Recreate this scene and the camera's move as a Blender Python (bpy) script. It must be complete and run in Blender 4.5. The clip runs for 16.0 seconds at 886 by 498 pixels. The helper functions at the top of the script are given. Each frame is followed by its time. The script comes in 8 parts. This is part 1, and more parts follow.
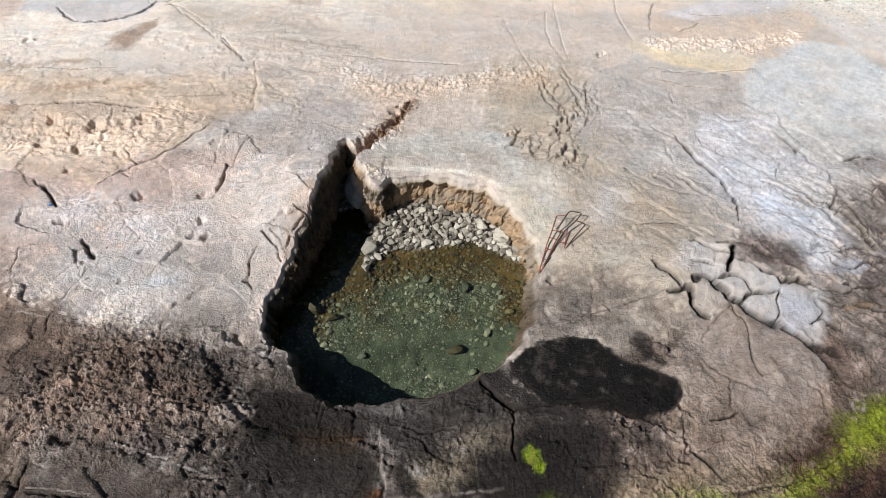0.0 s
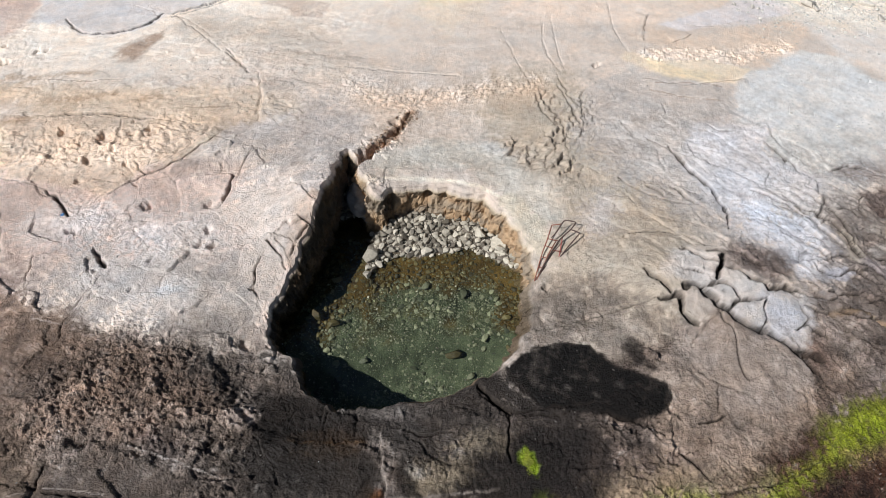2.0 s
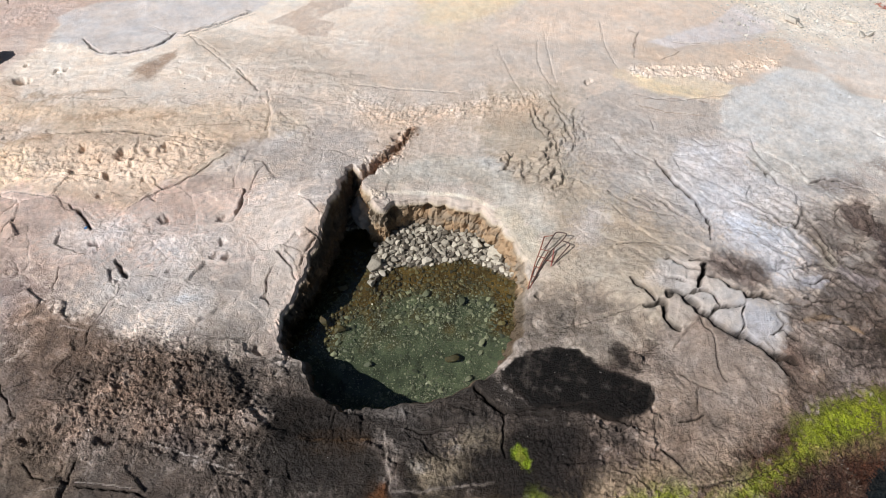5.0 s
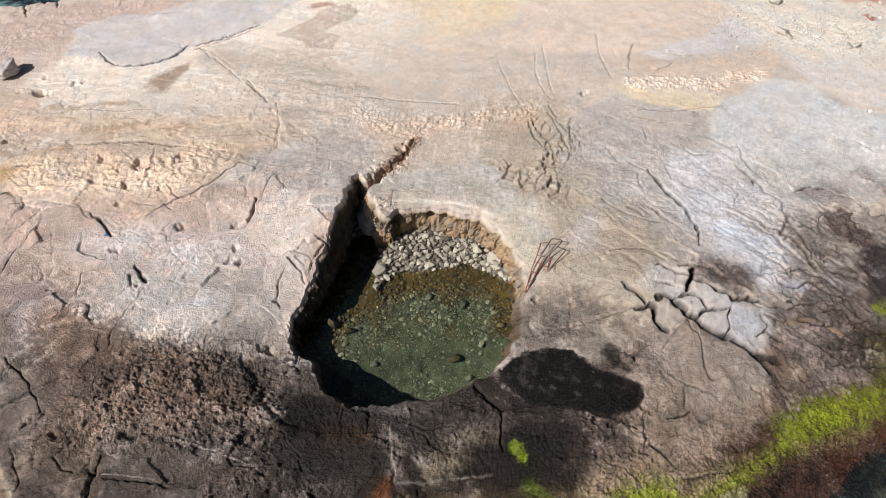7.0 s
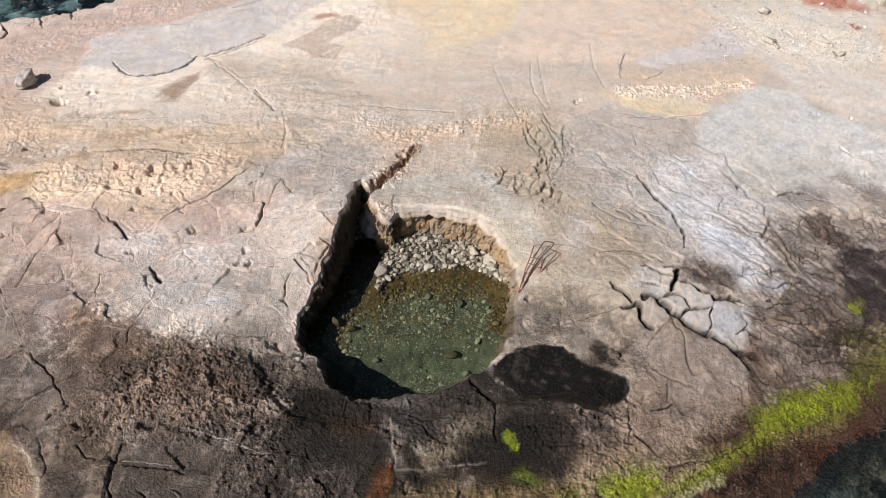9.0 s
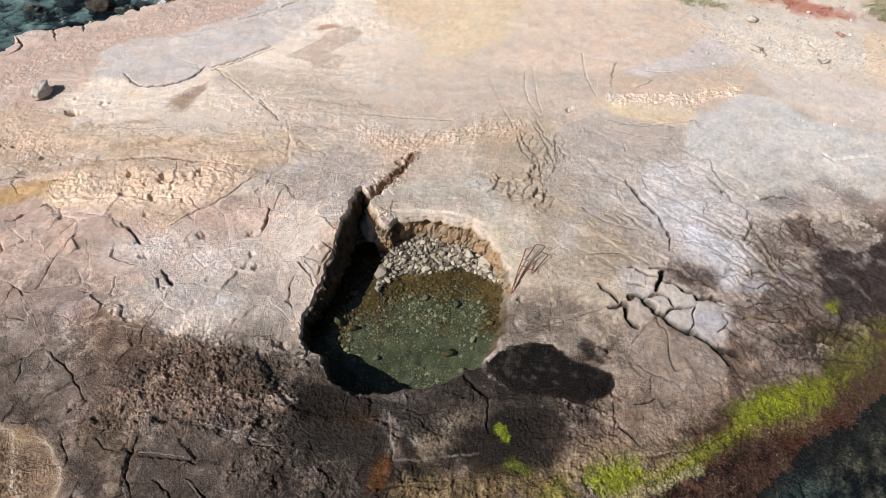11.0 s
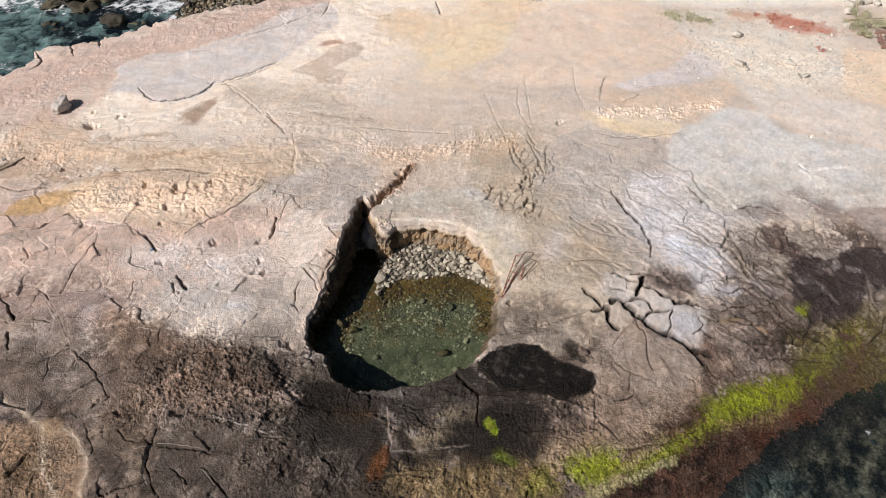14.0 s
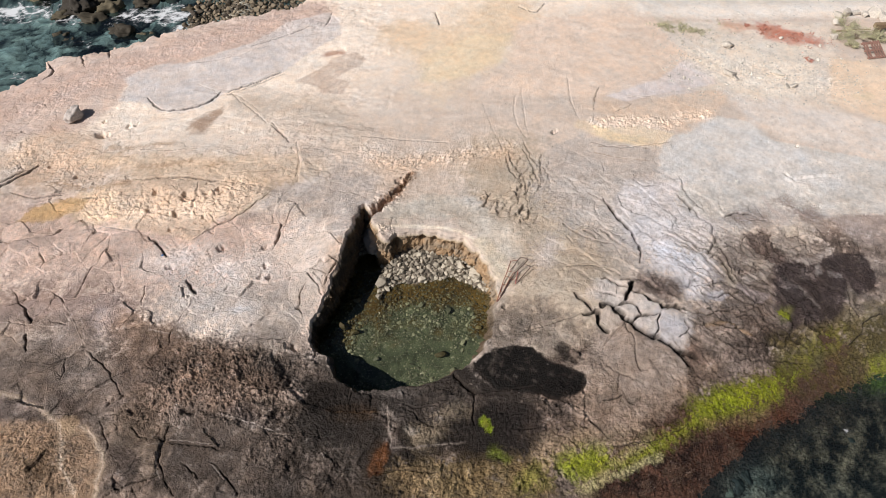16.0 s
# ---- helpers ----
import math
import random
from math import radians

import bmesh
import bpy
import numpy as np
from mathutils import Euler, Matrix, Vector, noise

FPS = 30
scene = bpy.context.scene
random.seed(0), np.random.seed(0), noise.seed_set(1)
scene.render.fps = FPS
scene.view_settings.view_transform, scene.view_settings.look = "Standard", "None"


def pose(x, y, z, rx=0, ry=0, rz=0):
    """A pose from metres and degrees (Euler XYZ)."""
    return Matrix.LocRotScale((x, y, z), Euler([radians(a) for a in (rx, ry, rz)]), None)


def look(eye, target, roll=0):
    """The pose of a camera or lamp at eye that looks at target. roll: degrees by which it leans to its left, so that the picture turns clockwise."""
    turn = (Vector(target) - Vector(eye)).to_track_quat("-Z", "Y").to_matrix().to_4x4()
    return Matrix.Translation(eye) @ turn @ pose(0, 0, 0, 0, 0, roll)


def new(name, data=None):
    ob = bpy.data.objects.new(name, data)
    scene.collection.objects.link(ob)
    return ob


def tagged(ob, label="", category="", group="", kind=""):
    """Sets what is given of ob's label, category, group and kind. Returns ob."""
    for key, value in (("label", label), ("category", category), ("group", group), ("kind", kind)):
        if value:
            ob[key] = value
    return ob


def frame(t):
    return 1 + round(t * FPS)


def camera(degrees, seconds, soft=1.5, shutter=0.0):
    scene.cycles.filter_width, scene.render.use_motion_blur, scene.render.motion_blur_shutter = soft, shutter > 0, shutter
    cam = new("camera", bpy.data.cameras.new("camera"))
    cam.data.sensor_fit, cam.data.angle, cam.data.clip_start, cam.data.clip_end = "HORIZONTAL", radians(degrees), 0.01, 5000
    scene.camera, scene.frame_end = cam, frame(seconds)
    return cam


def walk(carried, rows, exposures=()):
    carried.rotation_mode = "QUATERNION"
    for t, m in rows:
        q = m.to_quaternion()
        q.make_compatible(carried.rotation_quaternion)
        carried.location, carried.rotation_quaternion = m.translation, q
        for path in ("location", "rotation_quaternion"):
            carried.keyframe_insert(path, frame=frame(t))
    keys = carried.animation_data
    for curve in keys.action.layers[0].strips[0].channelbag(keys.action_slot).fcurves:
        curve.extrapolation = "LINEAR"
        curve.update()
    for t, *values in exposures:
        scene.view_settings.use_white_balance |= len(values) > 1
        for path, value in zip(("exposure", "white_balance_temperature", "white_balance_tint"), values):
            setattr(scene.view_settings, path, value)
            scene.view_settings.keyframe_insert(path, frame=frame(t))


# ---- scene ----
cam = camera(73.0, 16.0, soft=0.7)
PATH = [
    (0, (0.11, 0.161, 13.208), (0.106, 1.417, 11.652), 1.7),
    (0.5, (0.121, 0.135, 13.334), (0.116, 1.391, 11.778), 1.6),
    (1, (0.141, 0.095, 13.471), (0.134, 1.351, 11.915), 1.5),
    (1.5, (0.146, 0.05, 13.609), (0.14, 1.307, 12.054), 1.5),
    (2, (0.166, -0.001, 13.753), (0.158, 1.256, 12.197), 1.5),
    (2.5, (0.181, -0.049, 13.911), (0.173, 1.209, 12.356), 1.4),
    (3, (0.213, -0.138, 14.036), (0.203, 1.123, 12.485), 1.4),
    (3.5, (0.225, -0.199, 14.217), (0.215, 1.061, 12.664), 1.4),
    (4, (0.231, -0.28, 14.399), (0.22, 0.98, 12.846), 1.3),
    (6.5, (0.221, -0.831, 15.362), (0.204, 0.432, 13.811), 1.0),
    (7, (0.242, -0.942, 15.593), (0.222, 0.319, 14.041), 0.9),
    (7.5, (0.26, -1.085, 15.793), (0.238, 0.176, 14.242), 0.9),
    (8, (0.287, -1.253, 15.993), (0.264, 0.011, 14.443), 0.8),
    (8.5, (0.361, -1.401, 16.199), (0.333, -0.137, 14.649), 0.6),
    (9, (0.386, -1.549, 16.422), (0.358, -0.286, 14.871), 0.6),
    (11.5, (0.698, -2.252, 17.453), (0.656, -0.987, 15.905), -0.1),
    (12, (0.744, -2.385, 17.649), (0.7, -1.118, 16.102), -0.1),
    (12.5, (0.831, -2.492, 17.878), (0.782, -1.227, 16.33), -0.3),
    (13, (0.877, -2.617, 18.089), (0.827, -1.351, 16.542), -0.4),
    (13.5, (0.914, -2.742, 18.293), (0.865, -1.476, 16.746), -0.3),
    (14, (0.966, -2.839, 18.528), (0.914, -1.574, 16.98), -0.4),
    (14.5, (1.03, -2.946, 18.743), (0.976, -1.681, 17.195), -0.5),
    (15, (1.076, -3.06, 18.954), (1.019, -1.794, 17.407), -0.6),
    (15.5, (1.096, -3.179, 19.169), (1.039, -1.912, 17.622), -0.6),
    (16, (1.104, -3.294, 19.382), (1.048, -2.026, 17.835), -0.5),
]
walk(cam, [(t, look(eye, target, roll)) for t, eye, target, roll in PATH], exposures=[(0, 0.12, 6200, 7), (4, 0.08, 6330, 8), (8, 0.03, 6600, 10), (16, -0.02, 6830, 12)])

# ---- light: clear midday sky, sun from behind the camera's left ----
SUN_AZ, SUN_EL = radians(238), radians(43.5)
world = bpy.data.worlds.new("sky")
scene.world = world
world.use_nodes = True
wn = world.node_tree
sky = wn.nodes.new("ShaderNodeTexSky")
sky.sky_type, sky.sun_disc = "NISHITA", False
sky.sun_elevation, sky.sun_rotation = SUN_EL, SUN_AZ
wn.links.new(sky.outputs[0], wn.nodes["Background"].inputs[0])
wn.nodes["Background"].inputs[1].default_value = 0.033
sun = new("sun", bpy.data.lights.new("sun", "SUN"))
sun.data.energy, sun.data.angle, sun.data.color = 4.7, radians(0.53), (1.0, 0.975, 0.975)
SUN_FROM = Vector((math.sin(SUN_AZ) * math.cos(SUN_EL), math.cos(SUN_AZ) * math.cos(SUN_EL), math.sin(SUN_EL)))
sun.matrix_world = look(SUN_FROM * 60, (0, 0, 0))


# ---- noise on arrays ----
def cell_hash(i, j, seed):
    with np.errstate(over="ignore"):
        h = i.astype(np.int64).astype(np.uint32) * np.uint32(374761393) + j.astype(np.int64).astype(np.uint32) * np.uint32(668265263) + np.uint32(seed * 2246822519 % 4294967296)
        h = (h ^ (h >> np.uint32(13))) * np.uint32(1274126177)
        return h ^ (h >> np.uint32(16))


COS = np.cos(np.arange(256) * math.tau / 256)
SIN = np.sin(np.arange(256) * math.tau / 256)


def perlin(x, y, seed=0):
    xi, yi = np.floor(x), np.floor(y)
    fx, fy = x - xi, y - yi
    u, v = fx * fx * fx * (fx * (fx * 6 - 15) + 10), fy * fy * fy * (fy * (fy * 6 - 15) + 10)
    out = []
    for dx, dy in ((0, 0), (1, 0), (0, 1), (1, 1)):
        a = (cell_hash(xi + dx, yi + dy, seed) & np.uint32(255)).astype(np.int64)
        out.append(COS[a] * (fx - dx) + SIN[a] * (fy - dy))
    low, high = out[0] + u * (out[1] - out[0]), out[2] + u * (out[3] - out[2])
    return 1.45 * (low + v * (high - low))


def fbm(x, y, octaves=4, seed=0, gain=0.5):
    total, amp = 0, 1.0
    for k in range(octaves):
        c, n = 2.03 ** k * math.cos(0.6 + 1.1 * k), 2.03 ** k * math.sin(0.6 + 1.1 * k)
        total = total + amp * perlin(x * c - y * n, x * n + y * c, seed + 17 * k)
        amp *= gain
    return total


def worley(x, y, seed=0, whole=False):
    """Distances to the nearest and second nearest of one random site a cell, and the nearest site's random value."""
    xi, yi = np.floor(x), np.floor(y)
    d1, d2, who = np.full(x.shape, 9.0), np.full(x.shape, 9.0), np.zeros(x.shape)
    ox, oy = np.zeros(x.shape), np.zeros(x.shape)
    for dx in (-1, 0, 1):
        for dy in (-1, 0, 1):
            h = cell_hash(xi + dx, yi + dy, seed)
            sx = xi + dx + (h & np.uint32(1023)) / 1023.0
            sy = yi + dy + ((h >> np.uint32(10)) & np.uint32(1023)) / 1023.0
            d = np.hypot(x - sx, y - sy)
            near = d < d1
            d2 = np.where(near, d1, np.minimum(d2, d))
            who = np.where(near, (h >> np.uint32(20)) / 4095.0, who)
            d1 = np.where(near, d, d1)
            ox, oy = np.where(near, x - sx, ox), np.where(near, y - sy, oy)
    return (d1, d2, who, ox, oy) if whole else (d1, d2, who)


def smooth(a, b, v):
    k = np.clip((v - a) / (b - a), 0, 1)
    return k * k * (3 - 2 * k)


def bell(x, y, cx, cy, rx, ry):
    return np.exp(-0.5 * (((x - cx) / rx) ** 2 + ((y - cy) / ry) ** 2))


def along(x, y, pts):
    """Distance to a line of points, signed side (left of its way is positive) and share of its length."""
    best, side, share = np.full(x.shape, 1e9), np.zeros(x.shape), np.zeros(x.shape)
    n = max(1, len(pts) - 1)
    for k in range(n):
        (ax, ay), (bx, by) = pts[k], pts[min(k + 1, len(pts) - 1)]
        ex, ey = bx - ax, by - ay
        t = np.clip(((x - ax) * ex + (y - ay) * ey) / max(ex * ex + ey * ey, 1e-9), 0, 1)
        d = np.hypot(x - ax - t * ex, y - ay - t * ey)
        near = d < best
        best = np.where(near, d, best)
        side = np.where(near, np.sign(ex * (y - ay) - ey * (x - ax)), side)
        share = np.where(near, (k + t) / n, share)
    return best, side, share


# ---- the lie of the rock: metres above the water ----
CLIFF = [(-60, -6), (-34, 8), (-22.52, 21.45), (-21.98, 22.19), (-21.55, 22.85), (-21.24, 23.47), (-21.54, 24.25), (-20.66, 24.65), (-19.54, 25.01), (-18.17, 25.6), (-17.25, 26.19), (-16.08, 27.09), (-14.99, 27.84), (-14.14, 28.29), (-9.6, 29.9), (-8, 31.5), (-6, 60)]


def shore(x, y):
    """Metres beyond the weedy line towards the near sea."""
    return (x - 5) * 0.48 - (y - 3.2) * 0.88 + 0.5 * np.sin(x * 0.55 + 0.6) * bell(x, y, 8, 4, 5, 4)


def lay(x, y):
    h = 1.25 + 0.78 * bell(x, y, -3.4, 11.3, 1.1, 1.2) - 0.42 * bell(x, y, -4.1, 7.3, 1.0, 1.2) + 0.2 * bell(x, y, 0.2, 12.7, 2.2, 0.7) + 0.05 * bell(x, y, 0, 5.2, 2, 0.8) - 0.22 * bell(x, y, -3.2, 6.2, 1.4, 1.2)
    h = h - 0.15 * bell(x, y, 1.2, 8.5, 3.0, 4.0) + 0.25 * bell(x, y, -7.5, 15, 4, 3) + 0.3 * bell(x, y, 6.7, 9.6, 1.6, 1.5) + 0.2 * bell(x, y, 5.7, 9.0, 0.9, 0.9)
    h = h - 0.2 * smooth(9, 15, x) * smooth(7, 12, y) + 0.2 * bell(x, y, 2, 22, 6, 4)
    s = shore(x, y)
    drop = np.interp(s, [-6, -3.5, -2, -0.6, 0.6, 1.7, 4, 10, 40], [0, -0.05, -0.15, -0.45, -0.8, -1.25, -2.0, -3.5, -5.5])
    return h + drop


def tone(r, g, b):
    """Base colour of rock from its sunlit look."""
    lit = np.array([(((c / 255) + 0.055) / 1.055) ** 2.4 for c in (r, g, b)])
    return lit * (lit @ (0.3, 0.6, 0.1)) ** 0.2 * 0.98


STAINS, CRACKS, LEDGES, ROUGH, PITS, SPLITS = [], [], [], [], [], []


def stain(pts, width, soft, colour, strength=1.0, mottle=0.0, wet=0.0):
    STAINS.append((pts, width, soft, tone(*colour), strength, mottle, wet))


def area(pts, soft, colour, strength=1.0, mottle=0.0, wet=0.0):
    """A bed or patch of its own colour inside an outline, its edge broken by the grain."""
    STAINS.append((pts + pts[:1], -1.0, soft, tone(*colour), strength, mottle, wet))


def crack(pts, width=0.045, depth=0.09):
    CRACKS.append((pts, width, depth))


def ledge(pts, height=0.1, reach=0.8):
    """A low scarp: the rock is raised on the left of the line's way and falls away over reach."""
    LEDGES.append((pts, height, reach))


def rough(pts, width, soft, size, height, seed):
    ROUGH.append((pts, width, soft, size, height, seed))


def pit(at, radius, depth):
    PITS.append((at, radius, depth))

# broad tones of the rock, far to near
stain([(7.47, 35.10), (-14.07, 23.16)], 6, 6, (242, 227, 211), 1.0)
stain([(-17.06, 11.55), (-10.16, 11.13), (-4.20, 9.96)], 2.2, 1.6, (205, 181, 167), 1.0, 0.2)
stain([(3.14, 16.08), (5.22, 12.28), (4.46, 8.57)], 2.0, 1.4, (196, 180, 161), 1.0, 0.15)
stain([(6.71, 15.18), (9.65, 12.16)], 2.2, 1.4, (206, 196, 188), 0.95, 0.2)
stain([(-6.48, 14.83), (-3.57, 14.62), (-4.43, 11.48)], 1.2, 1.0, (203, 191, 182), 0.9, 0.15)
stain([(-16.42, 7.87), (-13.38, 8.33), (-11.21, 8.04)], 1.0, 1.0, (168, 146, 136), 0.9, 0.2)
stain([(-7.44, 9.12), (-5.81, 8.23), (-8.82, 8.84)], 0.9, 0.9, (196, 188, 182), 0.9, 0.3)
# near ground darkened by spray and film
stain([(-15.90, 4.86), (-11.61, 5.20), (-8.12, 4.72), (-4.73, 4.11)], 1.7, 0.7, (148, 132, 121), 1.0, 0.25)
stain([(-13.48, 0.70), (-9.81, 2.20), (-5.69, 2.34), (-2.94, 1.82)], 2.2, 0.8, (138, 122, 110), 1.0, 0.3)
stain([(-9.81, 6.94), (-7.69, 6.36), (-4.85, 6.20)], 0.75, 0.6, (112, 96, 85), 0.95, 0.25)
stain([(-3.33, 4.17), (-1.50, 3.69), (0.91, 5.07), (2.71, 4.42)], 1.2, 0.7, (62, 55, 50), 1.0, 0.1)
stain([(-3.04, 2.44), (-0.67, 1.93), (2.67, 2.46)], 1.3, 0.7, (70, 60, 49), 0.9, 0.2)
stain([(-5.20, 6.24), (-4.14, 6.41), (-2.75, 5.39), (-0.75, 5.02), (1.05, 5.60)], 0.75, 0.35, (84, 76, 70), 0.95, 0.2)
stain([(2.44, 7.88), (4.04, 8.24), (4.90, 6.82)], 0.8, 0.7, (142, 128, 117), 0.9, 0.2)
stain([(5.43, 6.43), (7.49, 6.30), (4.54, 4.87)], 1.3, 0.7, (116, 100, 90), 0.95, 0.2)
stain([(7.08, 7.49), (8.17, 6.94)], 0.7, 0.5, (152, 132, 117), 0.8, 0.2)
stain([(9.80, 7.10), (11.66, 8.95), (13.79, 9.62)], 1.5, 0.9, (132, 115, 105), 0.9, 0.4)
stain([(12.54, 11.26), (15.62, 11.22), (18.96, 12.81)], 1.2, 0.9, (136, 122, 112), 0.9, 0.5)
stain([(8.52, 7.79), (9.18, 7.03)], 0.5, 0.5, (138, 112, 98), 0.7, 0.4)
stain([(-13.95, 6.15), (-12.07, 5.38), (-13.39, 6.60)], 0.7, 0.5, (134, 122, 113), 0.7, 0.5)
stain([(-9.11, 3.94), (-7.94, 3.09), (-9.02, 4.70)], 0.5, 0.4, (132, 116, 103), 0.7, 0.4)
stain([(-5.44, 4.84), (-4.11, 4.53)], 0.4, 0.5, (120, 104, 90), 0.6, 0.7)
stain([(-5.30, 6.56), (-4.18, 6.53)], 0.4, 0.4, (94, 84, 77), 0.7, 0.6)
stain([(-4.40, 2.55), (-3.12, 2.93)], 0.6, 0.5, (74, 66, 61), 0.7, 0.6)
stain([(-10.72, 7.82), (-8.91, 7.19), (-9.89, 7.16)], 0.4, 0.4, (140, 118, 102), 0.7, 0.6)
stain([(-1.85, 3.68), (-0.75, 3.04), (0.30, 2.30)], 0.5, 0.4, (66, 58, 50), 0.7, 0.7)
# pale lime film
stain([(8.58, 12.39), (9.39, 11.01), (9.87, 10.25)], 0.75, 0.8, (220, 216, 218), 0.65, 0.7)
stain([(8.52, 14.58), (10.09, 15.32)], 0.5, 0.6, (222, 214, 212), 0.8, 0.4)
stain([(8.45, 8.54), (8.80, 8.25)], 0.28, 0.3, (205, 205, 216), 0.9, 0.3)
stain([(6.80, 9.82), (7.58, 9.50)], 0.35, 0.4, (220, 206, 194), 0.85, 0.2)
stain([(4.75, 11.98), (4.25, 11.13)], 0.35, 0.5, (216, 206, 200), 0.7, 0.5)
stain([(-6.96, 8.41), (-6.48, 8.54)], 0.12, 0.3, (206, 212, 218), 0.8, 0.3)
stain([(-12.81, 7.07), (-11.64, 7.10), (-11.81, 8.02)], 0.25, 0.5, (168, 158, 156), 0.7, 0.5)
stain([(-4.57, 9.55), (-4.83, 8.33), (-5.50, 7.62)], 0.45, 0.5, (196, 184, 172), 0.8, 0.3)
# warm beds along the shore and the far flat
stain([(-21.98, 19.61), (-19.25, 21.53), (-15.50, 23.89), (-11.38, 26.47), (-8.07, 28.98)], 1.5, 0.9, (210, 184, 168), 0.85, 0.3)
stain([(-18.05, 17.66), (-15.19, 15.82), (-17.52, 15.41)], 1.0, 0.8, (206, 178, 154), 0.8, 0.4)
stain([(-16.51, 12.77), (-14.82, 13.76)], 0.3, 0.3, (202, 164, 122), 0.85, 0.4)
stain([(-14.19, 13.36), (-11.12, 13.39), (-9.04, 13.78), (-7.97, 14.19)], 0.95, 0.4, (222, 198, 172), 0.9, 0.2)
stain([(-15.29, 16.10), (-11.73, 16.13), (-8.24, 15.70)], 0.4, 0.5, (222, 198, 172), 0.7, 0.4)
stain([(-12.79, 15.47), (-8.65, 15.82), (-5.17, 15.59)], 0.5, 0.6, (224, 203, 180), 0.8, 0.4)
stain([(-15.41, 21.19), (-12.75, 21.73), (-11.31, 22.74), (-8.66, 25.42)], 0.8, 0.25, (212, 206, 202), 0.9, 0.1)
stain([(-9.29, 20.40), (-5.91, 20.01), (-4.01, 17.94)], 0.8, 0.9, (208, 192, 176), 0.8, 0.3)
stain([(-6.24, 24.65), (-5.51, 24.82)], 0.16, 0.3, (186, 138, 116), 0.8, 0.3)
stain([(-2.04, 26.69), (0.47, 25.59), (2.31, 26.82), (3.65, 29.37)], 1.5, 1.0, (232, 206, 176), 0.85, 0.4)
stain([(0.24, 22.91), (2.27, 24.54)], 0.4, 0.5, (234, 208, 170), 0.8, 0.5)
stain([(6.67, 27.03), (10.14, 25.55)], 1.5, 1.4, (224, 204, 186), 0.8, 0.3)
stain([(-1.69, 14.81), (-0.80, 15.90), (-2.30, 16.15), (3.17, 17.14)], 0.5, 0.7, (210, 184, 160), 0.7, 0.5)
stain([(6.68, 19.20), (8.39, 18.30), (10.53, 18.64)], 0.32, 0.25, (232, 212, 184), 0.7, 0.3)
stain([(7.67, 20.72), (10.00, 20.01), (12.62, 20.73)], 0.4, 0.5, (224, 198, 174), 0.8, 0.5)
stain([(5.39, 16.51), (7.58, 16.24), (9.00, 15.94)], 0.6, 0.5, (192, 178, 166), 0.85, 0.3)
stain([(-0.20, 13.56), (1.42, 14.01)], 0.45, 0.3, (212, 206, 198), 0.9, 0.2)
stain([(-1.55, 13.26), (0.27, 13.89), (1.94, 13.06), (2.85, 11.84)], 0.6, 0.4, (214, 204, 190), 0.85, 0.2)
stain([(12.14, 22.25), (9.89, 22.46)], 0.6, 0.5, (218, 206, 200), 0.8, 0.3)
# grey gravel sheet and the track at the back
stain([(11.42, 16.83), (13.91, 16.68), (20.11, 15.57)], 1.3, 0.5, (216, 211, 206), 0.95, 0.05)
stain([(11.49, 14.11), (20.27, 15.91)], 1.0, 0.5, (204, 197, 192), 0.9, 0.05)
stain([(11.27, 17.86), (12.20, 16.90), (14.02, 17.06), (16.12, 15.90), (19.30, 15.37)], 0.95, 0.15, (216, 208, 200), 0.9, 0.0)
stain([(5.65, 16.69), (7.63, 16.59), (9.31, 16.31)], 0.5, 0.3, (206, 194, 186), 0.85, 0.2)
stain([(16.32, 18.69), (21.24, 18.10)], 1.3, 0.9, (220, 204, 190), 0.8, 0.4)
stain([(13.21, 24.34), (15.63, 23.51), (19.25, 23.17), (18.85, 26.23)], 2.0, 0.8, (226, 213, 198), 0.9, 0.3)
stain([(12.27, 31.91), (27.65, 32.32)], 1.6, 0.8, (220, 213, 204), 0.95, 0.05)
stain([(12.58, 28.44), (15.05, 28.07)], 0.4, 0.8, (176, 166, 122), 0.8, 0.6)
stain([(21.77, 23.75), (22.74, 21.45)], 1.5, 0.7, (232, 208, 180), 0.9, 0.2)
stain([(20.80, 22.06), (21.17, 22.30)], 0.2, 0.4, (206, 200, 130), 0.7, 0.4)
stain([(6.28, 9.52), (6.88, 9.40), (7.32, 9.69)], 0.22, 0.2, (214, 198, 186), 0.85, 0.2)
stain([(8.36, 8.17), (8.90, 8.30), (8.52, 8.49)], 0.3, 0.25, (204, 206, 216), 0.9, 0.3)
stain([(8.01, 10.24), (8.72, 10.05)], 0.3, 0.35, (128, 110, 98), 0.8, 0.6)
stain([(8.95, 12.73), (9.18, 11.41), (10.17, 11.09)], 0.55, 0.6, (226, 226, 232), 0.8, 0.6)
stain([(7.04, 7.57), (8.06, 7.35), (6.75, 6.87)], 0.5, 0.4, (158, 142, 130), 0.8, 0.2)
stain([(-10.87, 10.55), (-8.76, 10.61), (-6.68, 10.29)], 0.6, 0.6, (212, 202, 196), 0.7, 0.5)
stain([(-5.46, 11.63), (-4.26, 9.75), (-4.91, 9.18)], 0.45, 0.5, (210, 196, 186), 0.7, 0.4)
stain([(-3.72, 10.04), (-3.66, 10.69)], 0.22, 0.2, (190, 158, 130), 0.7, 0.4)


